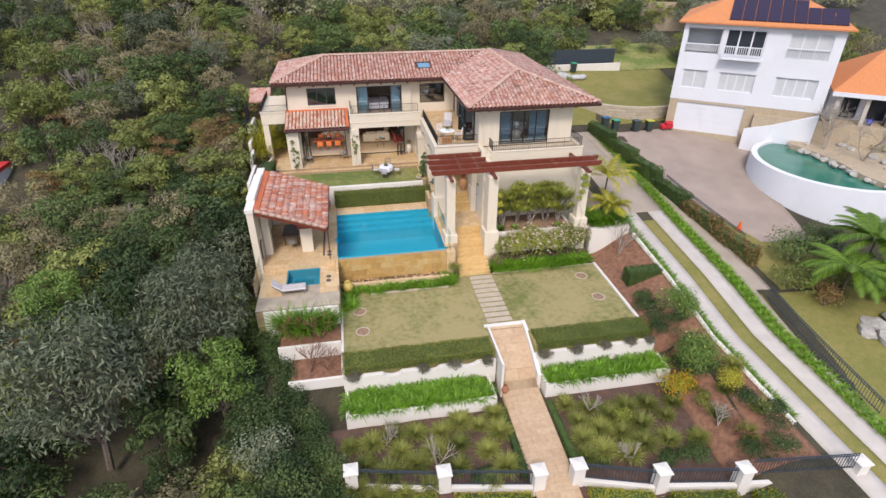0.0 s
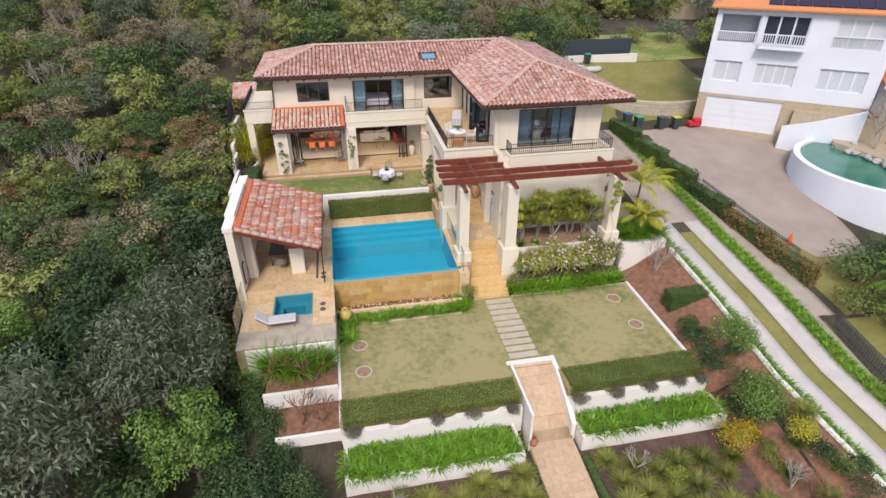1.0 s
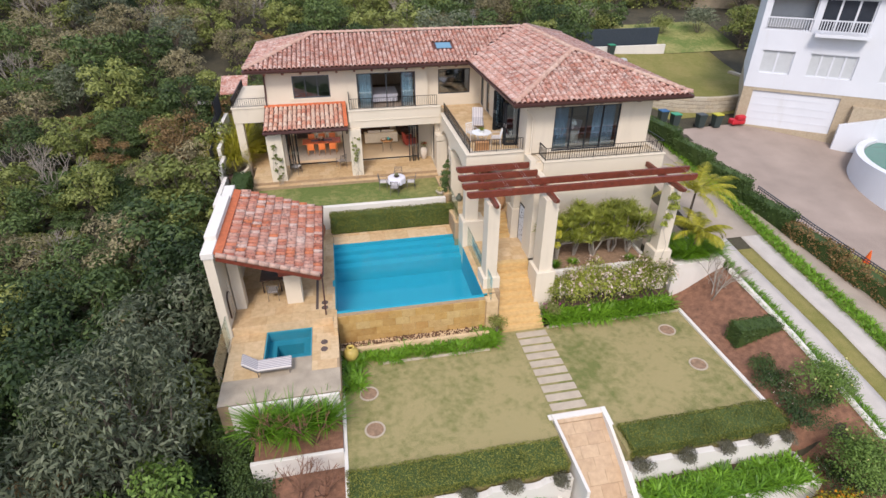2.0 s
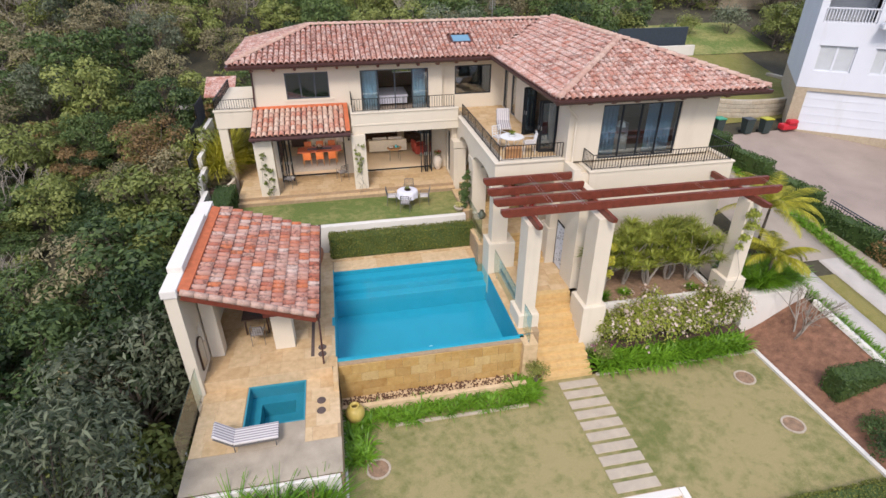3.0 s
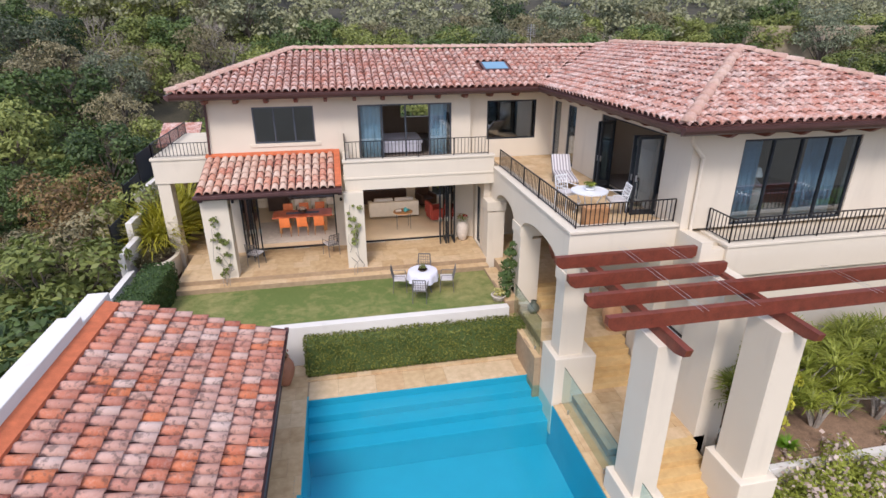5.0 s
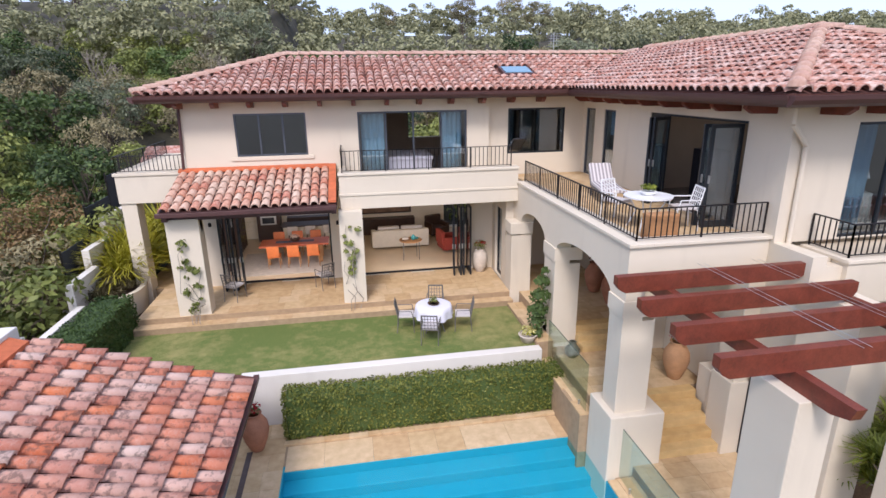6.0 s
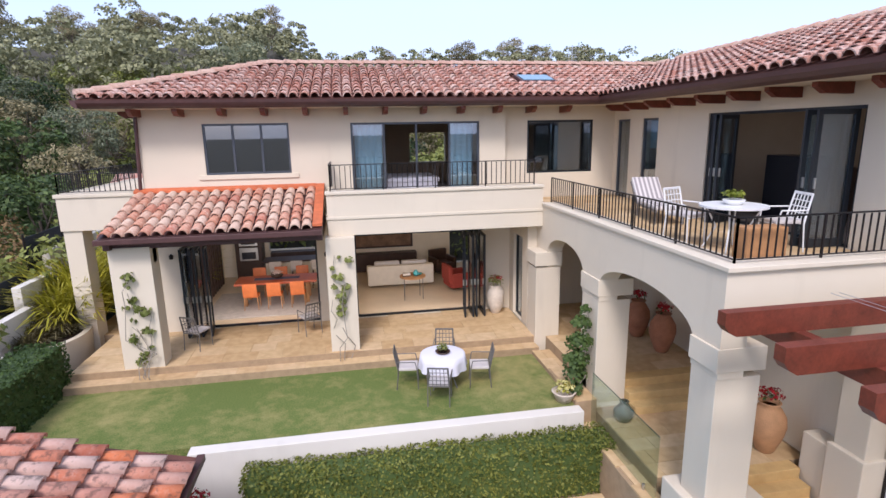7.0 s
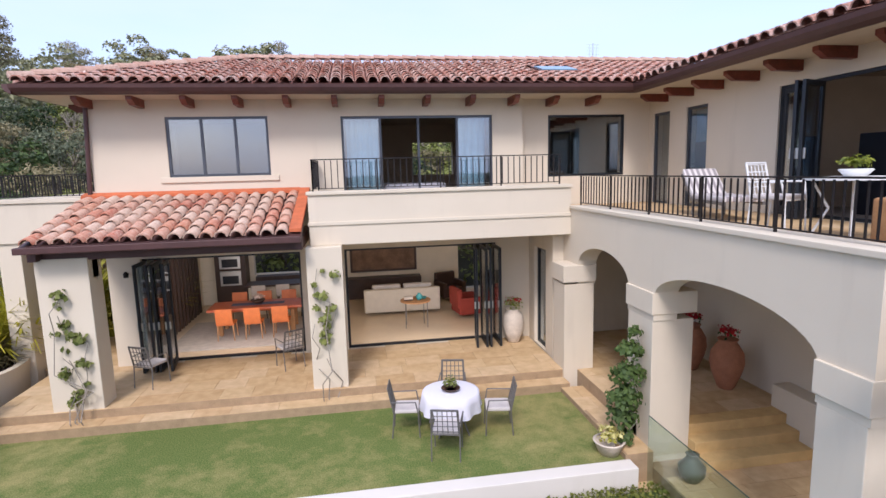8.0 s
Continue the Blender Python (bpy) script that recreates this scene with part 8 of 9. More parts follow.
for k, (x, y, s, mt) in enumerate(((16.3, 20.4, 1.0, LEAF_HD), (17.3, 20.9, 0.8, LEAF_HD), (16.4, 23.2, 0.8, LEAF_HD), (17.4, 17.8, 1.0, LEAF_HD), (16.7, 16.4, 0.8, LEAF_T), (18.2, 15.8, 0.9, LEAF_HD), (17.2, 13.3, 1.0, LEAF_HD), (18.6, 13.2, 0.9, LEAF_HD), (14.8, 14.0, 1.0, LEAF_HD))):
    put(bush("bank_shrub", "low dark green shrub on the mulched bank", "shrub", mt, 0.85, 0.8, 0.8, 1500, 0.09, 600 + k, PETAL_W if k % 2 else None, 12, 0.03, group="bank shrubs"), x, y, bed_z(x, y) - 0.05, k * 50, s)

# thicket outside the boundary shrubs
for k in range(11):
    y = 23.5 - k * 1.15
    x = -7.6 + max(0, 24 - y) * 0.36 + 0.3 * math.sin(k * 1.9)
    # every second thicket shrub wears the leaf darkened for shade
    put(bush("thicket_shrub", "tangled dark green shrub outside the boundary", "shrub", (LEAF_A, LEAF_K, LEAF_B, LEAF_K)[k % 4], 1.2, 1.1, 2.6, 1900, 0.14, 640 + k, group="thicket shrubs"), x, y, ground_z(x, y), k * 70)


# ---------------------------------------------------------------- furniture and fittings
TERRA = plain("terracotta", (0.36, 0.15, 0.08), 0.25, 5, 0.85)
GOLDPOT = plain("mustard_glaze", (0.48, 0.36, 0.09), 0.2, 4, 0.45)
PALEPOT = plain("chalky_white_clay", (0.60, 0.52, 0.42), 0.25, 5, 0.9)
IRON_G = plain("grey_wrought_iron", (0.17, 0.16, 0.15), 0.2, 6, 0.5, 0.4)
CUSHION = plain("pale_cushion", (0.52, 0.48, 0.45), 0.1, 6, 0.95)
CLOTH = plain("white_tablecloth", (0.66, 0.65, 0.70), 0.04, 3, 0.9)
WOOD_O = plain("orange_leather", (0.55, 0.14, 0.03), 0.2, 5, 0.5)
WOOD_R = plain("red_cedar_table", (0.42, 0.09, 0.03), 0.3, 4, 0.35)
WOOD_D = plain("dark_walnut", (0.055, 0.028, 0.018), 0.3, 4, 0.45)
SOFA = plain("cream_sofa_fabric", (0.62, 0.56, 0.46), 0.08, 5, 0.95)
REDF = plain("red_chair_fabric", (0.26, 0.035, 0.02), 0.15, 5, 0.85)
RUG = plain("grey_rug", (0.50, 0.45, 0.39), 0.2, 6, 0.98)
TANWOOD = plain("tan_timber", (0.40, 0.20, 0.08), 0.25, 5, 0.6)
LAMPSHADE = plain("white_lampshade", (0.75, 0.73, 0.68), 0.04, 3, 0.9)
TEALC = plain("teal_ceramic", (0.05, 0.30, 0.30), 0.15, 5, 0.3)


def stripes_mat():
    m, n, l, b = shader("striped_canvas", 0.9, 0, 0.2)
    w = n.new("ShaderNodeTexWave")
    w.inputs["Scale"].default_value = 3.2
    l.new(coords(n), w.inputs["Vector"])
    l.new(ramp(n, l, w.outputs["Fac"], [(0.35, (0.62, 0.58, 0.55)), (0.6, (0.30, 0.27, 0.27))]), b.inputs["Base Color"])
    return m


STRIPE = stripes_mat()


def iron_chair(mat=IRON_G, seat=CUSHION, label="grey wrought-iron garden chair with a pale cushion", group="garden chairs"):
    ob = thing("garden_chair", label, "chair", group)
    bm = B()
    for x in (-0.23, 0.23):
        rod(bm, (x, -0.22, 0), (x, -0.2, 0.44), 0.012)
        rod(bm, (x, 0.26, 0), (x, 0.22, 0.44), 0.012)
        rod(bm, (x, 0.22, 0.44), (x * 0.92, 0.32, 0.9), 0.012)
        rod(bm, (x * 1.12, -0.16, 0.66), (x * 1.05, 0.26, 0.66), 0.012)
        rod(bm, (x, -0.2, 0.44), (x * 1.12, -0.16, 0.66), 0.012)
    rod(bm, (-0.23, -0.2, 0.44), (0.23, -0.2, 0.44), 0.012)
    rod(bm, (-0.23, 0.22, 0.44), (0.23, 0.22, 0.44), 0.012)
    part("frame", bm, mat, ob)
    bm = B()
    for i in range(6):
        k = -0.21 + i * 0.084
        rod(bm, (k, 0.225, 0.47), (k * 0.92, 0.315, 0.88), 0.008)
    for i in range(5):
        z = 0.5 + i * 0.095
        y = 0.22 + (z - 0.44) / 0.46 * 0.1
        rod(bm, (-0.225, y, z), (0.225, y, z), 0.008)
    rod(bm, (-0.215, 0.32, 0.9), (0.215, 0.32, 0.9), 0.014)
    part("backrest", bm, mat, ob, "woven iron lattice back")
    bm = B()
    box(bm, -0.22, 0.22, -0.21, 0.21, 0.445, 0.505, 0.022)
    part("cushion", bm, seat, ob, "pale seat cushion")
    return ob


def round_table(r, h, mat, legmat, label):
    ob = thing("round_table", label, "table")
    bm = B()
    cyl(bm, 0, 0, h - 0.03, h, r, r, 36)
    part("tabletop", bm, mat, ob)
    for a in (45, 135, 225, 315):
        c, s = math.cos(radians(a)), math.sin(radians(a))
        bm = B()
        rod(bm, (c * r * 0.8, s * r * 0.8, 0), (c * r * 0.45, s * r * 0.45, h * 0.5), 0.014)
        rod(bm, (c * r * 0.45, s * r * 0.45, h * 0.5), (c * r * 0.8, s * r * 0.8, h - 0.03), 0.014)
        part("leg", bm, legmat, ob)
    return ob


TX, TY = 2.41, 38.04
put(round_table(0.48, 0.74, IRON_G, IRON_G, "round garden table under a white cloth on the lawn"), TX, TY, YARD)
bm = B()
seg = 60
rings = []
for r, z in ((0.0, 0.755), (0.46, 0.755), (0.505, 0.742), (0.52, 0.62), (0.54, 0.42)):
    ring = []
    for i in range(seg):
        a = i * math.tau / seg
        k = 1 + (0.06 * math.sin(a * 9) + 0.03 * math.sin(a * 4 + 1)) * max(0, (0.742 - z) / 0.3)
        ring.append(bm.verts.new((math.cos(a) * max(r, 0.01) * k, math.sin(a) * max(r, 0.01) * k, z)))
    rings.append(ring)
for a, b in zip(rings, rings[1:]):
    for i in range(seg):
        bm.faces.new((a[i], a[(i + 1) % seg], b[(i + 1) % seg], b[i]))
bm.faces.new(rings[0])
cl = solid("tablecloth", bm, CLOTH, "white tablecloth draped over the round table", "tablecloth", smooth=True)
put(cl, TX, TY, YARD)
gc = iron_chair()
for i, (a, d) in enumerate(((255, 0.8), (172, 0.78), (78, 0.82), (350, 0.82))):
    x, y = TX + math.cos(radians(a)) * d, TY + math.sin(radians(a)) * d
    m = pose(x, y, YARD, 0, 0, a - 90)
    if i == 0:
        gc.matrix_basis = m
    else:
        copy_thing(gc, m)
copy_thing(gc, pose(-3.45, 40.65, PATIO, 0, 0, 155))
copy_thing(gc, pose(-0.72, 41.1, PATIO, 0, 0, -150))


def potted(name, label, prof, mat, x, y, z, leafm=None, flowerm=None, n=150, lh=0.35, lr=0.22, seed=1, fn=60, size=0.09):
    ob = thing(name, label, "pot", at=pose(x, y, z))
    bm = B()
    lathe(bm, prof, x, y, z, 24)
    part("pot", bm, mat, ob, smooth=True)
    top = z + max(h for _, h in prof)
    rs = np.random.RandomState(seed)
    if leafm:
        p, d = clump_points([(x, y, top + lh * 0.35)], [lr], n, rs, lh / lr * 0.7, 0.9)
        f = new("plant", quads_mesh("plant", leaves(p, d + np.array([0, 0, 0.5]), size, rs, 0.6), leafm))
        f.parent = ob
        f.matrix_parent_inverse = ob.matrix_basis.inverted()
    if flowerm:
        p, d = clump_points([(x, y, top + lh * 0.6)], [lr * 1.05], fn, rs, 0.6, 0.5)
        f = new("flowers", quads_mesh("flowers", leaves(p, d, size * 0.9, rs, 0.8), flowerm))
        f.parent = ob
        f.matrix_parent_inverse = ob.matrix_basis.inverted()
    return ob


URN = [(0.13, 0), (0.16, 0.04), (0.26, 0.3), (0.31, 0.52), (0.29, 0.7), (0.2, 0.86), (0.15, 0.92), (0.19, 0.97), (0.16, 0.97), (0.12, 0.9)]
potted("urn", "tall terracotta urn with red flowers on the landing", URN, plain("sandy_terracotta", (0.46, 0.25, 0.12), 0.2, 5, 0.85), 7.75, 34.55, LAND, LEAF_HD, PETAL_R, 50, 0.25, 0.2, 1, 90, 0.07)
potted("urn", "tall terracotta urn with red flowers in the arcade", URN, TERRA, 7.75, 37.95, PATIO, LEAF_HD, PETAL_R, 50, 0.25, 0.2, 2, 90, 0.07)
potted("urn", "tall terracotta urn with red flowers in the arcade", URN, TERRA, 7.7, 39.0, PATIO, LEAF_HD, PETAL_R, 50, 0.25, 0.2, 3, 90, 0.07)
potted("urn", "chalky white urn with red flowers on the patio", [(0.12, 0), (0.15, 0.03), (0.24, 0.25), (0.27, 0.5), (0.24, 0.7), (0.16, 0.8), (0.19, 0.84), (0.15, 0.84), (0.12, 0.78)], PALEPOT, 4.62, 41.6, PATIO, LEAF_P, PETAL_R, 110, 0.3, 0.22, 4, 24, 0.07)
potted("garden_urn", "mustard yellow glazed urn in the flower bed", [(0.12, 0), (0.2, 0.08), (0.33, 0.35), (0.34, 0.5), (0.24, 0.68), (0.15, 0.74), (0.17, 0.8), (0.12, 0.8), (0.1, 0.7)], GOLDPOT, -1.05, 27.15, LAWN_Z)
potted("flower_pot", "low pot of pale yellow flowers under the climber", [(0.16, 0), (0.24, 0.2), (0.26, 0.22), (0.22, 0.22)], PALEPOT, 4.78, 36.75, YARD, LEAF_Y, PETAL_L, 60, 0.18, 0.22, 5, 120, 0.07)
potted("round_urn", "dark glazed round urn behind the glass fence", [(0.1, 0), (0.19, 0.12), (0.2, 0.24), (0.1, 0.36), (0.08, 0.42), (0.1, 0.44), (0.06, 0.44)], plain("green_glaze", (0.10, 0.11, 0.08), 0.2, 5, 0.3), 5.75, 36.0, LAND)
potted("table_bowl", "low bowl with a mossy plant on the table", [(0.1, 0), (0.17, 0.05), (0.16, 0.06), (0.1, 0.03)], WOOD_D, TX, TY, YARD + 0.755, LEAF_C, None, 160, 0.2, 0.13, 6, 0, 0.05)
potted("fallen_urn", "terracotta jug lying beside the path kerb", [(0.08, 0), (0.17, 0.12), (0.2, 0.3), (0.12, 0.45), (0.14, 0.52), (0.1, 0.52)], TERRA, 6.75, 19.0, -5.25)
potted("pavilion_pot", "terracotta pot with red flowers behind the pavilion", URN, TERRA, -2.2, 35.3, DECK, LEAF_HD, PETAL_R, 50, 0.25, 0.2, 7, 60, 0.07)

# dining room
dt = thing("dining_table", "long red cedar dining table with a blue runner", "table", at=pose(-1.9, 44.2, PATIO))
bm = B()
box(bm, -3.15, -0.65, 43.75, 44.7, PATIO + 0.69, PATIO + 0.76, 0.015)
part("tabletop", bm, WOOD_R, dt)
for x in (-2.85, -0.95):
    for y in (43.9, 44.55):
        bm = B()
        box(bm, x - 0.05, x + 0.05, y - 0.05, y + 0.05, PATIO, PATIO + 0.69, 0.008)
        part("leg", bm, TANWOOD, dt)
bm = B()
box(bm, -2.6, -1.2, 44.08, 44.36, PATIO + 0.762, PATIO + 0.768)
solid("table_runner", bm, plain("blue_runner", (0.08, 0.09, 0.14), 0.2, 6, 0.95), "dark blue runner along the dining table", "runner")
potted("fruit_bowl", "dark bowl of white flowers on the dining table", [(0.1, 0), (0.2, 0.1), (0.18, 0.12), (0.1, 0.04)], WOOD_D, -1.9, 44.22, PATIO + 0.77, None, PETAL_W, 1, 0.1, 0.16, 8, 120, 0.05)


def dining_chair():
    ob = thing("dining_chair", "orange leather dining chair with wooden legs", "chair", "dining chairs")
    bm = B()
    box(bm, -0.22, 0.22, -0.22, 0.22, 0.42, 0.48, 0.02)
    part("seat", bm, WOOD_O, ob)
    bm = B()
    v = box(bm, -0.21, 0.21, -0.02, 0.02, 0.48, 0.9, 0.015)
    bm.transform(Matrix.Translation((0, -0.2, 0)) @ Matrix.Rotation(radians(8), 4, "X"))
    bmesh.ops.create_cone(bm, cap_ends=True, segments=16, radius1=0.06, radius2=0.06, depth=0.002, matrix=Matrix.Translation((0, -0.31, 0.66)) @ Matrix.Rotation(radians(98), 4, "X"))
    part("backrest", bm, WOOD_O, ob)
    for x in (-0.19, 0.19):
        for y in (-0.19, 0.19):
            bm = B()
            rod(bm, (x, y, 0.42), (x * 1.1, y * 1.1, 0), 0.02, 0.013, 8)
            part("leg", bm, TANWOOD, ob)
    bm = B()
    cyl(bm, 0, 0, -0.004, 0.004, 0.075, 0.075, 20, Matrix.Translation((0, -0.285, 0.64)) @ Matrix.Rotation(radians(98), 4, "X"))
    part("back_disc", bm, CUSHION, ob, "pale round inset in the chair back")
    return ob


dc = dining_chair()
for i, (x, y, r) in enumerate(((-2.6, 43.55, 0), (-1.9, 43.55, 0), (-1.2, 43.55, 0), (-2.6, 44.95, 180), (-1.9, 44.95, 180), (-1.2, 44.95, 180))):
    m = pose(x, y, PATIO, 0, 0, r)
    if i == 0:
        dc.matrix_basis = m
    else:
        copy_thing(dc, m)
bm = B()
box(bm, -3.9, -0.1, 42.7, 45.4, PATIO + 0.004, PATIO + 0.018, 0.004)
solid("rug", bm, RUG, "worn grey rug under the dining table", "rug")
# kitchen
ki = thing("kitchen_island", "dark-topped kitchen island with stools before it", "island", at=pose(-1.4, 46.2, PATIO))
bm = B()
box(bm, -2.5, -0.2, 46.0, 46.6, PATIO, PATIO + 0.88)
part("body", bm, PLASTER_I, ki)
bm = B()
box(bm, -2.6, -0.1, 45.9, 46.7, PATIO + 0.88, PATIO + 0.93, 0.008)
part("worktop", bm, WOOD_D, ki, "dark stone worktop")


def stool():
    ob = thing("bar_stool", "grey upholstered bar stool on dark legs", "stool", "bar stools")
    bm = B()
    box(bm, -0.2, 0.2, -0.18, 0.18, 0.66, 0.74, 0.025)
    part("seat", bm, RUG, ob)
    bm = B()
    box(bm, -0.2, 0.2, -0.2, -0.15, 0.74, 1.02, 0.02)
    part("backrest", bm, RUG, ob)
    for x in (-0.16, 0.16):
        for y in (-0.14, 0.14):
            bm = B()
            rod(bm, (x, y, 0.66), (x * 1.25, y * 1.25, 0), 0.016)
            part("leg", bm, WOOD_D, ob)
    return ob


so = stool()
for i, x in enumerate((-2.1, -1.4, -0.7)):
    m = pose(x, 45.65, PATIO)
    if i == 0:
        so.matrix_basis = m
    else:
        copy_thing(so, m)
ov = thing("oven_cabinet", "tall cabinet with two stacked steel ovens", "cabinet", at=pose(-3.2, 47.4, PATIO))
bm = B()
box(bm, -3.7, -2.75, 47.1, 47.68, PATIO, 2.4)
part("body", bm, WOOD_D, ov)
for z in (0.75, 1.3):
    bm = B()
    box(bm, -3.55, -2.9, 47.06, 47.1, PATIO + z, PATIO + z + 0.48, 0.01)
    o = part("oven", bm, STEEL, ov, "steel-fronted built-in oven")
    bm = B()
    box(bm, -3.47, -2.98, 47.045, 47.06, PATIO + z + 0.06, PATIO + z + 0.32)
    q = new("oven_window", mesh_from("oven_window", bm, DARKPANE))
    q.parent = o
sc = thing("slat_screen", "tall dark timber slat screen along the kitchen", "screen", at=pose(-4.2, 45.5, PATIO))
for i in range(12):
    bm = B()
    box(bm, -4.2, -4.12, 43.4 + i * 0.3, 43.52 + i * 0.3, PATIO, 2.85)
    part("slat", bm, WOOD_D, sc)
bm = B()
box(bm, -2.5, -0.2, 47.3, 47.68, PATIO, PATIO + 0.95, 0.01)
solid("kitchen_bench", bm, WOOD_D, "dark kitchen bench along the back wall", "kitchen bench")

# living room
sf = thing("sofa", "long cream fabric sofa with loose cushions", "sofa", at=pose(2.15, 45.3, PATIO))
bm = B()
box(bm, 1.0, 3.3, 45.0, 45.95, PATIO + 0.08, PATIO + 0.42, 0.04)
part("base", bm, SOFA, sf)
bm = B()
box(bm, 1.0, 3.3, 44.9, 45.12, PATIO + 0.08, PATIO + 0.78, 0.05)
part("backrest", bm, SOFA, sf)
for x in (1.0, 3.1):
    bm = B()
    box(bm, x, x + 0.2, 45.1, 45.95, PATIO + 0.3, PATIO + 0.6, 0.05)
    part("armrest", bm, SOFA, sf)
for x in (1.25, 2.2):
    bm = B()
    box(bm, x, x + 0.88, 45.12, 45.35, PATIO + 0.45, PATIO + 0.88, 0.07)
    part("cushion", bm, CUSHION, sf)
ct = thing("console_table", "half-round console table on thin iron legs", "table", at=pose(2.4, 43.5, PATIO))
bm = B()
cyl(bm, 2.4, 43.55, PATIO + 0.72, PATIO + 0.755, 0.42, 0.42, 28)
part("tabletop", bm, TANWOOD, ct)
for x, y in ((2.1, 43.35), (2.7, 43.35), (2.15, 43.75), (2.65, 43.75)):
    bm = B()
    rod(bm, (x, y, PATIO), (x, y, PATIO + 0.72), 0.012)
    part("leg", bm, IRON_G, ct)
for i in range(3):
    bm = B()
    box(bm, 2.08, 2.32, 43.45, 43.62, PATIO + 0.757 + i * 0.035, PATIO + 0.79 + i * 0.035, 0.003)
    solid("book", bm, (WOOD_D, PALEPOT, RUG)[i], "flat-lying book on the console table", "book", "stacked books")
potted("vase", "small teal ceramic jar on the console table", [(0.05, 0), (0.09, 0.06), (0.09, 0.12), (0.04, 0.17), (0.05, 0.19), (0.03, 0.19)], TEALC, 2.5, 43.5, PATIO + 0.757)
potted("vase", "small teal ceramic bowl on the console table", [(0.04, 0), (0.08, 0.05), (0.07, 0.06), (0.03, 0.03)], TEALC, 2.64, 43.6, PATIO + 0.757)


def armchair(mat, label, x, y, r):
    ob = thing("armchair", label, "armchair")
    bm = B()
    box(bm, -0.38, 0.38, -0.36, 0.4, 0.1, 0.42, 0.05)
    part("seat", bm, mat, ob)
    bm = B()
    box(bm, -0.38, 0.38, 0.3, 0.46, 0.3, 0.85, 0.06)
    part("backrest", bm, mat, ob)
    for s in (-0.44, 0.3):
        bm = B()
        box(bm, s, s + 0.14, -0.34, 0.36, 0.1, 0.6, 0.04)
        part("armrest", bm, mat, ob)
    put(ob, x, y, PATIO, r)


armchair(REDF, "red upholstered armchair in the living room", 4.05, 44.4, 100)
armchair(WOOD_D, "dark leather armchair at the back of the room", 3.9, 46.6, 20)
art = thing("painting", "framed brown abstract painting on the wall", "painting", at=pose(1.6, 47.65, 1.4))
bm = B()
box(bm, 0.6, 2.9, 47.64, 47.69, 1.0, 2.2, 0.006)
part("frame", bm, WOOD_D, art)
bm = B()
box(bm, 0.68, 2.82, 47.625, 47.64, 1.08, 2.12)
part("canvas", bm, plain("brown_canvas", (0.22, 0.13, 0.08), 0.6, 2.5, 0.8), art)
bm = B()
box(bm, 0.5, 3.0, 47.2, 47.66, PATIO, PATIO + 0.7, 0.01)
solid("sideboard", bm, WOOD_D, "dark walnut sideboard under the painting", "sideboard")

# bedrooms
def bed(x, y, r, label):
    ob = thing("bed", label, "bed")
    bm = B()
    box(bm, -0.9, 0.9, -1.0, 1.0, 0.1, 0.5, 0.06)
    part("mattress", bm, CLOTH, ob)
    bm = B()
    box(bm, -0.95, 0.95, -1.05, 0.55, 0.44, 0.6, 0.07)
    part("duvet", bm, CLOTH, ob)
    for s in (-0.45, 0.45):
        bm = B()
        box(bm, s - 0.35, s + 0.35, 0.55, 0.95, 0.5, 0.68, 0.07)
        part("pillow", bm, CUSHION, ob)
    bm = B()
    box(bm, -0.95, 0.95, 1.0, 1.1, 0.1, 1.1, 0.03)
    part("headboard", bm, WOOD_D, ob)
    put(ob, x, y, UP + 0.03, r)


bed(2.2, 43.9, 90, "double bed made up in white linen")
bed(11.2, 35.4, 60, "double bed made up in white linen")


def table_lamp(x, y, z, label):
    ob = thing("table_lamp", label, "lamp", at=pose(x, y, z))
    bm = B()
    lathe(bm, [(0.08, 0), (0.03, 0.04), (0.06, 0.15), (0.02, 0.3), (0.01, 0.38)], x, y, z, 14)
    part("base", bm, STEEL, ob, smooth=True)
    bm = B()
    lathe(bm, [(0.2, 0.32), (0.12, 0.56), (0.115, 0.56), (0.19, 0.325)], x, y, z, 20)
    part("shade", bm, LAMPSHADE, ob, "white cone lampshade", smooth=True)


nt = thing("bedside_table", "round skirted bedside table with a lamp", "table", at=pose(11.0, 34.0, UP))
bm = B()
lathe(bm, [(0.34, 0.03), (0.3, 0.6), (0.3, 0.63), (0.01, 0.64)], 11.3, 34.1, UP, 20)
part("skirt", bm, SOFA, nt, smooth=True)
table_lamp(11.3, 34.1, UP + 0.64, "white-shaded bedside lamp by the glass door")
bm = B()
box(bm, 9.15, 9.7, 35.85, 36.9, UP + 0.03, UP + 1.36, 0.02)
solid("dark_cabinet", bm, plain("black_lacquer", (0.006, 0.006, 0.011), 0.1, 4, 0.4), "dark wooden cabinet inside the terrace room", "cabinet")

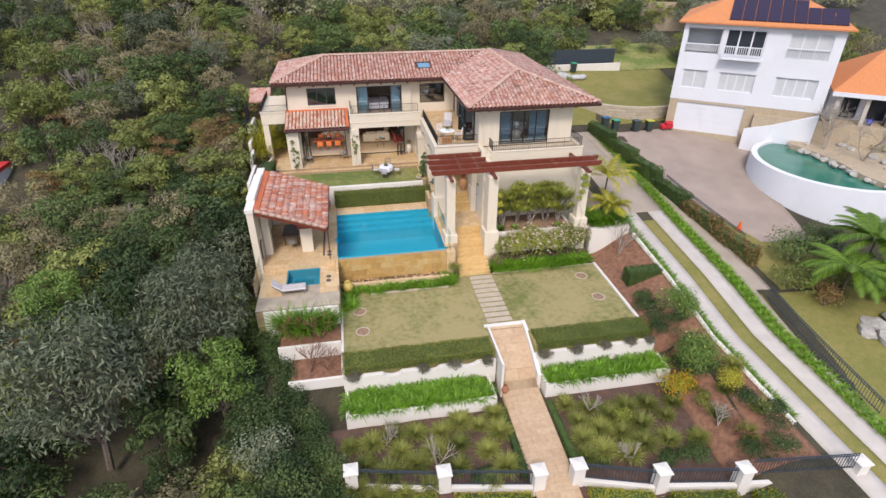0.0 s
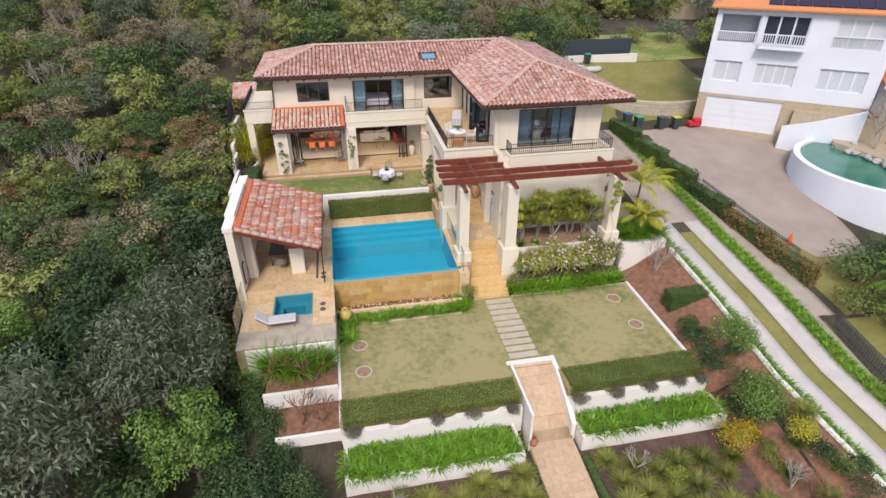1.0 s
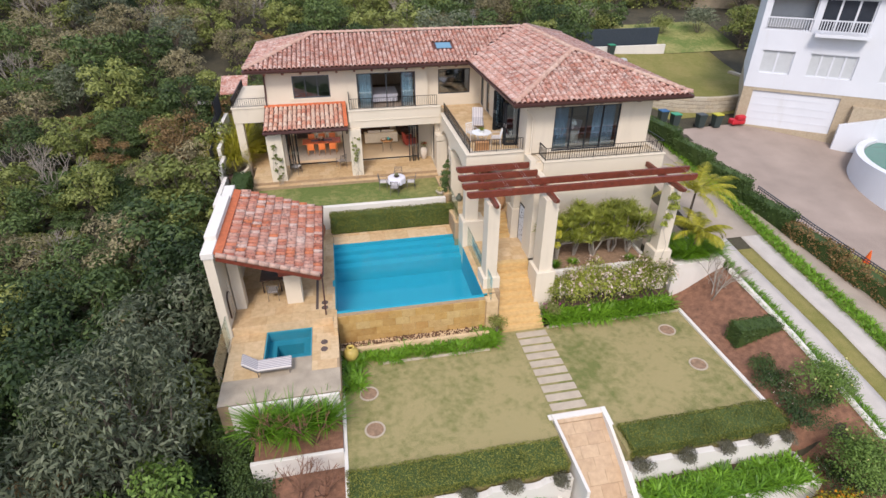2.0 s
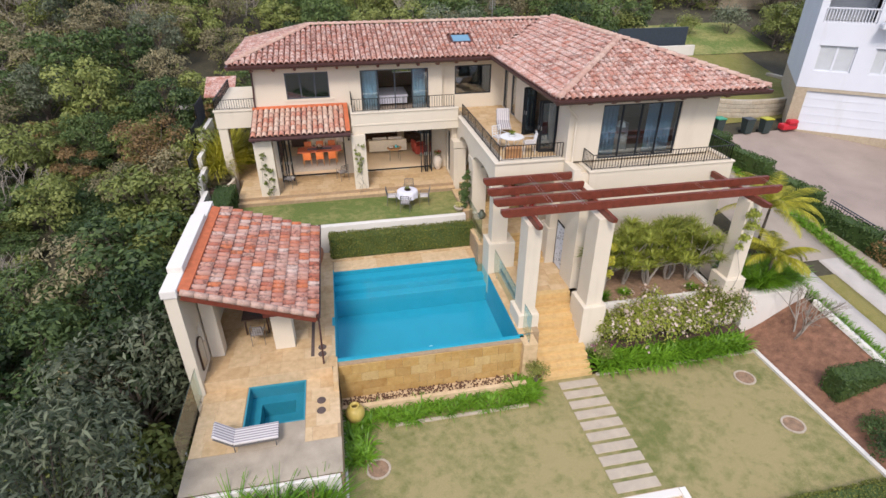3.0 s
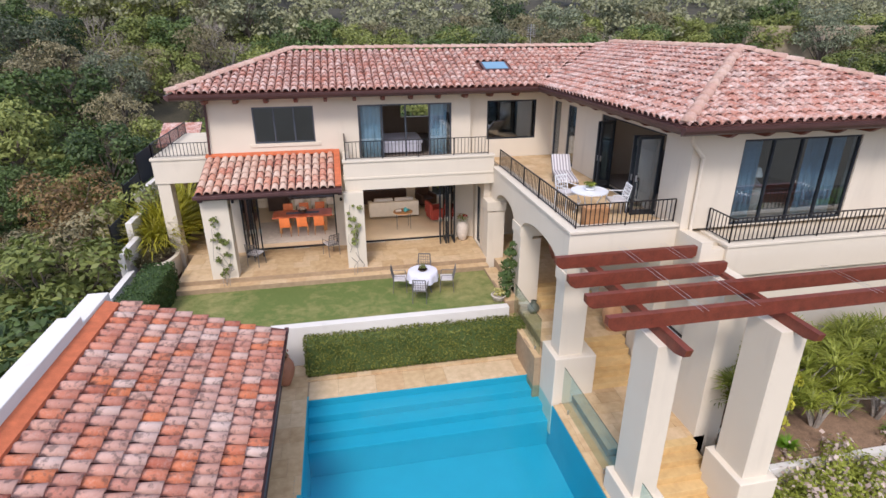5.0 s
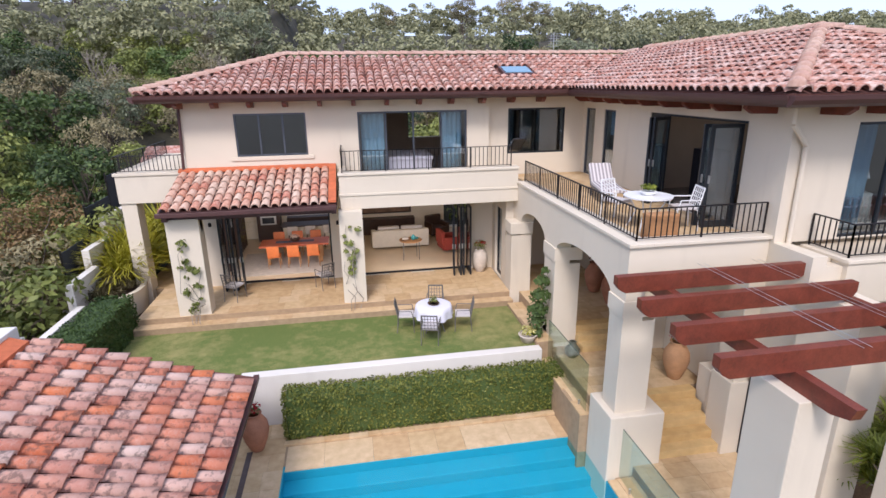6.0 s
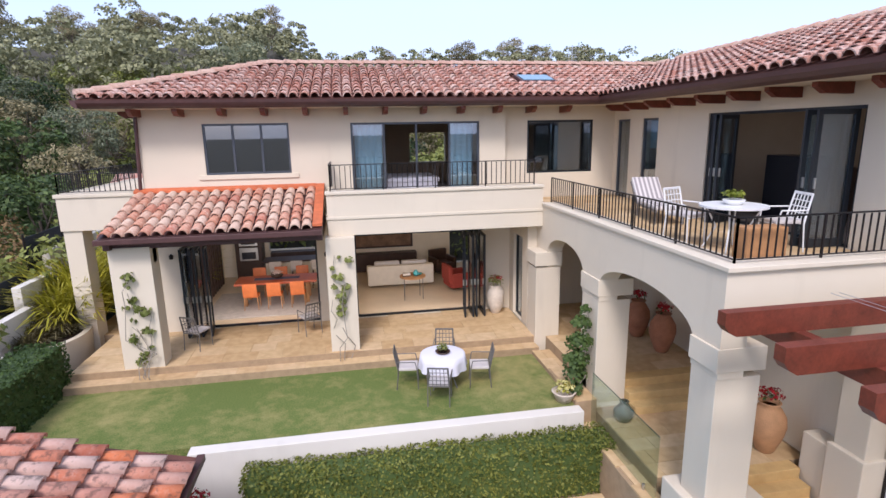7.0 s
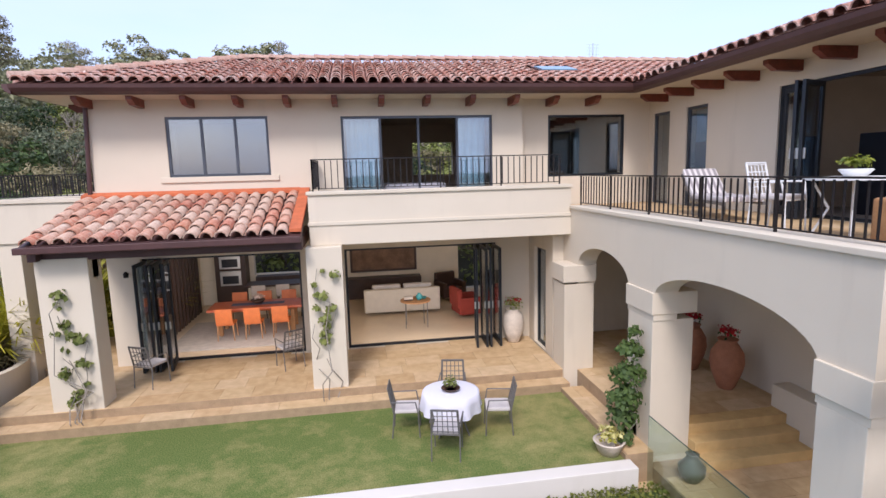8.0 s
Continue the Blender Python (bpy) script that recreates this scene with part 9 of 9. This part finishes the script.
# terrace furniture
def lounger(x, y, z, r, label):
    ob = thing("sun_lounger", label, "lounger", "sun loungers")
    bm = B()
    for s in (-0.3, 0.3):
        beam(bm, (s, -0.95, 0.28), (s, 0.35, 0.28), 0.04, 0.05)
        beam(bm, (s, 0.35, 0.28), (s, 0.85, 0.72), 0.04, 0.05)
    part("frame", bm, IRON_G, ob)
    for s in (-0.28, 0.28):
        for yy in (-0.85, 0.35):
            bm = B()
            rod(bm, (s, yy, 0), (s, yy, 0.28), 0.018)
            part("leg", bm, IRON_G, ob)
    bm = B()
    box(bm, -0.3, 0.3, -0.95, 0.36, 0.3, 0.39, 0.03)
    part("mattress", bm, STRIPE, ob, "striped grey and white mattress")
    bm = B()
    box(bm, -0.3, 0.3, 0.0, 0.68, -0.04, 0.05, 0.03)
    bm.transform(Matrix.Translation((0, 0.36, 0.35)) @ Matrix.Rotation(radians(41), 4, "X"))
    part("back_pad", bm, STRIPE, ob, "striped raised back pad")
    put(ob, x, y, z, r)
    return ob


lounger(7.1, 37.55, UP + 0.02, -13, "striped sun lounger on the upper terrace")
lounger(-4.3, 25.6, SPA_Z, 92, "striped sun lounger beside the spa")
WICON = plain("white_painted_iron", (0.72, 0.72, 0.70), 0.05, 6, 0.45)
put(round_table(0.5, 0.72, WICON, WICON, "round white iron table on the terrace"), 6.5, 34.4, UP + 0.02)
wc = iron_chair(WICON, CUSHION, "white iron chair on the upper terrace", "terrace chairs")
for i, (x, y, r) in enumerate(((7.2, 34.2, 260), (6.2, 35.15, 20))):
    m = pose(x, y, UP + 0.02, 0, 0, r)
    if i == 0:
        wc.matrix_basis = m
    else:
        copy_thing(wc, m)
potted("table_bowl", "white bowl of green leaves on the terrace table", [(0.1, 0), (0.17, 0.08), (0.15, 0.09), (0.1, 0.04)], WICON, 6.5, 34.4, UP + 0.74, LEAF_P, None, 160, 0.16, 0.18, 12, 0, 0.07)
bm = B()
box(bm, 6.0, 6.65, 33.42, 33.72, UP + 0.02, UP + 0.55, 0.03)
solid("timber_planter", bm, TANWOOD, "low orange timber box behind the railing", "planter box")

# pavilion fittings
mr = thing("arched_mirror", "arched dark-framed mirror on the pavilion wall", "mirror", at=pose(-5.4, 28.7, -1))
bm = B()
pts = [(-0.28, 0), (0.28, 0), (0.28, 0.9)] + [(0.28 * math.cos(radians(a)), 0.9 + 0.28 * math.sin(radians(a))) for a in range(15, 180, 15)] + [(-0.28, 0.9)]
prism(bm, pts, 0, 0.05)
bm.transform(Matrix.Translation((-5.93, 28.6, -1.2)) @ Matrix.Rotation(radians(90), 4, "Z") @ Matrix.Rotation(radians(90), 4, "X"))
part("frame", bm, WOOD_D, mr)
bm = B()
prism(bm, [(x * 0.82, 0.05 + z * 0.93) for x, z in pts], 0.05, 0.056)
bm.transform(Matrix.Translation((-5.93, 28.6, -1.2)) @ Matrix.Rotation(radians(90), 4, "Z") @ Matrix.Rotation(radians(90), 4, "X"))
part("glass", bm, STEEL, mr, "silvered mirror glass")
pt = thing("pavilion_table", "dark slatted table under the pavilion roof", "table", at=pose(-4.3, 31, DECK))
bm = B()
box(bm, -4.9, -3.9, 30.4, 32.0, DECK + 0.7, DECK + 0.75, 0.01)
part("tabletop", bm, WOOD_D, pt)
for x in (-4.8, -4.0):
    for y in (30.5, 31.9):
        bm = B()
        box(bm, x - 0.03, x + 0.03, y - 0.03, y + 0.03, DECK, DECK + 0.7)
        part("leg", bm, WOOD_D, pt)
for x, y, r in ((-4.3, 30.0, 180), (-3.75, 30.9, -90), (-3.75, 31.6, -90)):
    copy_thing(gc, pose(x, y, DECK, 0, 0, r))

# white pierced gate at the corridor
gt = thing("pierced_gate", "white pierced metal gate in a dark frame", "gate", at=pose(8.3, 32.4, CORR))
bm = B()
for a in ((31.9, 31.95), (32.8, 32.85)):
    box(bm, 8.3, 8.35, a[0], a[1], CORR, 0.85)
box(bm, 8.3, 8.35, 31.95, 32.8, 0.8, 0.85)
part("frame", bm, METAL, gt)
bm = B()
box(bm, 8.31, 8.335, 31.95, 32.8, CORR + 0.05, 0.8)
leafp = part("leaf", bm, WHITE_W, gt)
grn = random.Random(31)
bm = B()
for i in range(46):
    y, z, s = grn.uniform(32.02, 32.72), grn.uniform(CORR + 0.15, 0.7), grn.uniform(0.015, 0.03)
    box(bm, 8.300, 8.309, y - s, y + s, z - s * 0.7, z + s * 0.7)
tagged(sub("pierced_pattern", bm, METAL, leafp), kind="stuff")
bm = B()
box(bm, 8.2, 8.9, 30.7, 31.85, -3.6, 2.95, 0.01)
box(bm, 8.36, 8.9, 31.85, 31.95, -3.6, 2.95)
solid("wall_gate", bm, CREAM, "cream rendered wall beside the gate", "wall", kind="structure")

# stepped white wall, curved planter and dark mesh fence beside the side passage
for i, (y0, y1, z1) in enumerate(((36.0, 39.8, 0.62), (39.8, 41.6, 1.25), (41.6, 43.6, 1.75), (43.6, 47.0, 2.3))):
    x = -7.35 - i * 0.22
    sub_block("wall_boundary_step", x - 0.22, x, y0, y1, -3.5, z1, WHITE_R, "stepped white rendered boundary wall")
cp = thing("curved_planter", "curved cream rendered planter beside the patio", "planter", kind="structure", at=pose(-7.2, 41.2, 0))
bm = B()
rows = []
for i in range(21):
    a = radians(-70 + 130 * i / 20)
    rows.append([bm.verts.new((-7.35 + math.cos(a) * r, 41.3 + math.sin(a) * r * 1.25, z)) for r, z in ((1.0, -0.2), (1.05, 0.55), (0.9, 0.55), (0.85, 0.3))])
for a, b in zip(rows, rows[1:]):
    for i in range(3):
        bm.faces.new((a[i], b[i], b[i + 1], a[i + 1]))
part("rim", bm, CREAM, cp)
bm = B()
prism(bm, [(-7.4, 40.1)] + [(-7.35 + math.cos(radians(a)) * 0.95, 41.3 + math.sin(radians(a)) * 1.18) for a in range(-70, 61, 10)] + [(-7.4, 42.6)], -0.4, 0.42)
part("soil", bm, SOIL, cp)
MESHF = plain("dark_mesh", (0.02, 0.024, 0.035), 0.15, 5, 0.7)
for i, (x0, y0, x1, y1, z) in enumerate(((-8.3, 41.0, -8.4, 43.2, 0.6), (-8.4, 43.2, -8.5, 45.4, 1.5), (-8.5, 45.4, -8.6, 48.0, 2.2))):
    ob = thing("mesh_fence_panel", "dark mesh pool fence panel above the wall", "fence", "mesh fence", at=pose(x0, y0, z))
    bm = B()
    beam(bm, (x0, y0, z + 0.6), (x1, y1, z + 0.6), 0.02, 1.3)
    part("mesh", bm, MESHF, ob)
    bm = B()
    rod(bm, (x0, y0, z - 1.2), (x0, y0, z + 1.35), 0.03, None, 8)
    part("post", bm, METAL, ob)
# little roof over the side balcony's end
bm = B()
slab(bm, [(-8.6, 48.6, 3.2), (-6.8, 48.6, 3.2), (-6.8, 50.4, 4.0), (-8.6, 50.4, 4.0)], 0.08)
so_roof = part("porch_roof", bm, ROOFTILE, house, "small lean-to tile roof behind the balcony")

# roof aerial and wall lamps
an = thing("roof_aerial", "thin metal television aerial behind the ridge", "aerial", at=pose(8.9, 47, RZ))
bm = B()
rod(bm, (8.9, 46.6, RZ - 0.6), (8.9, 46.6, RZ + 1.0), 0.014)
part("mast", bm, STEEL, an)
bm = B()
for i in range(6):
    rod(bm, (8.68, 46.6, RZ + 0.45 + i * 0.1), (9.12, 46.6, RZ + 0.45 + i * 0.1), 0.005)
rod(bm, (8.78, 46.6, RZ + 0.45), (8.78, 46.6, RZ + 0.95), 0.005)
rod(bm, (9.02, 46.6, RZ + 0.45), (9.02, 46.6, RZ + 0.95), 0.005)
part("elements", bm, STEEL, an)
for x, y, z in ((-4.22, 41.9, 2.3), (-0.2, 41.9, 2.15)):
    ob = thing("wall_lamp", "small dark wall lamp on the cream wall", "lamp", "wall lamps", at=pose(x, y, z))
    bm = B()
    rod(bm, (x, y + 0.05, z), (x, y - 0.08, z + 0.03), 0.012)
    part("bracket", bm, METAL, ob)
    bm = B()
    lathe(bm, [(0.05, -0.06), (0.055, 0.03), (0.02, 0.07), (0.01, 0.075)], x, y - 0.1, z, 12)
    part("shade", bm, METAL, ob)


# ---------------------------------------------------------------- single pieces: slabs and roof tiles
srng = random.Random(11)
for parent, x0, x1, y0, y1, z, lx, ly, thick, jit in slabs_later:
    rows = max(1, round((y1 - y0) / ly))
    dy = (y1 - y0) / rows
    for r in range(rows):
        x = x0 - (srng.uniform(0.25, 0.75) * lx)
        while x < x1 - 0.02:
            ln = lx * srng.choice((0.75, 1.0, 1.0, 1.3))
            a, b = max(x0, x), min(x1, x + ln)
            if b - a > 0.1:
                zt = z + srng.uniform(-jit, jit)
                piece("paving_slab", SLABMESH, parent, Matrix.Translation(((a + b) / 2, y0 + (r + 0.5) * dy, zt - thick / 2)) @ Matrix.Diagonal((b - a - 0.007, dy - 0.007, thick, 1)))
            x += ln
for k, y in enumerate(ramp_rows):
    x = 6.6 - (0.3 if k % 2 else 0.0)
    slope = math.atan2(path_z(0, y + 0.4) - path_z(0, y), 0.4)
    while x < 8.66:
        a, b = max(6.63, x), min(8.65, x + 0.7)
        if b - a > 0.1:
            piece("paving_slab", PATHMESH, ramp_ob, Matrix.Translation(((a + b) / 2, y + 0.21, path_z(0, y + 0.21) + 0.005)) @ Matrix.Rotation(slope, 4, "X") @ Matrix.Diagonal((b - a - 0.008, 0.415 / math.cos(slope), 0.03, 1)))
        x += 0.7

roof_tile = tile_mesh("tile", ROOFTILE)
for m in near_tiles:
    piece("tile", roof_tile, roof, m)

# the pavilion's and the awning's tiles
trng = random.Random(21)


def slope_tiles(parent, me, corner, along, down_to, n_col, n_row, lift=0.0):
    """Columns of barrel tiles that run from the eave up the slope."""
    corner, along, up = Vector(corner), Vector(along), Vector(down_to)
    du, sl = along.length / n_col, up.length
    uv, yv = along.normalized(), up.normalized()
    nv = uv.cross(yv).normalized()
    if nv.z < 0:
        nv = -nv
    xv = yv.cross(nv).normalized()
    ex = sl / n_row
    for i in range(n_col):
        for j in range(n_row):
            p = corner + uv * ((i + 0.5) * du + trng.uniform(-0.008, 0.008)) + yv * (j * ex - 0.05) + nv * (lift + trng.uniform(0.0, 0.012))
            m = Matrix.Identity(4)
            for k in range(3):
                m[k][0], m[k][1], m[k][2], m[k][3] = xv[k], yv[k], nv[k], p[k]
            m = m @ pose(0, 0, 0, trng.uniform(-1.2, 1.2), 0, trng.uniform(-2, 2)) @ Matrix.Diagonal((du / 0.262, (ex + 0.07) / 0.43, 1, 1))
            piece("tile", me, parent, m)


pav_tile, awn_tile = tile_mesh("tile", PAVTILE, 0.08, 0.045), tile_mesh("tile", AWNTILE)
slope_tiles(pav_roof, pav_tile, (PVX1, PVY0 + 0.02, PVZ1 - 0.11), (0, PVY1 - PVY0 - 0.3, 0), (PVX0 + 0.2 - PVX1, 0, (PVZ0 - PVZ1) * 0.95), 23, 10)
slope_tiles(awning, awn_tile, (-4.84, 39.3, 3.31), (4.5, 0, 0), (0, 2.35, 0.66), 17, 6)
bm = B()
for i in range(10):
    k = i / 10
    a = Vector((PVX1 + (PVX0 - PVX1) * k, PVY0 - 0.0, PVZ1 - 0.05 + (PVZ0 - PVZ1) * k))
    b = Vector((PVX1 + (PVX0 - PVX1) * (k + 0.1), PVY0 - 0.0, PVZ1 - 0.05 + (PVZ0 - PVZ1) * (k + 0.1)))
    rod(bm, a + Vector((0, 0, 0.0)), b, 0.11, 0.10, 10)
part("verge_tile", bm, CAPTILE, pav, "pale clay verge tiles", smooth=True)
for m in caps_later:
    piece("ridge_tile", CAPMESH, roof, m)
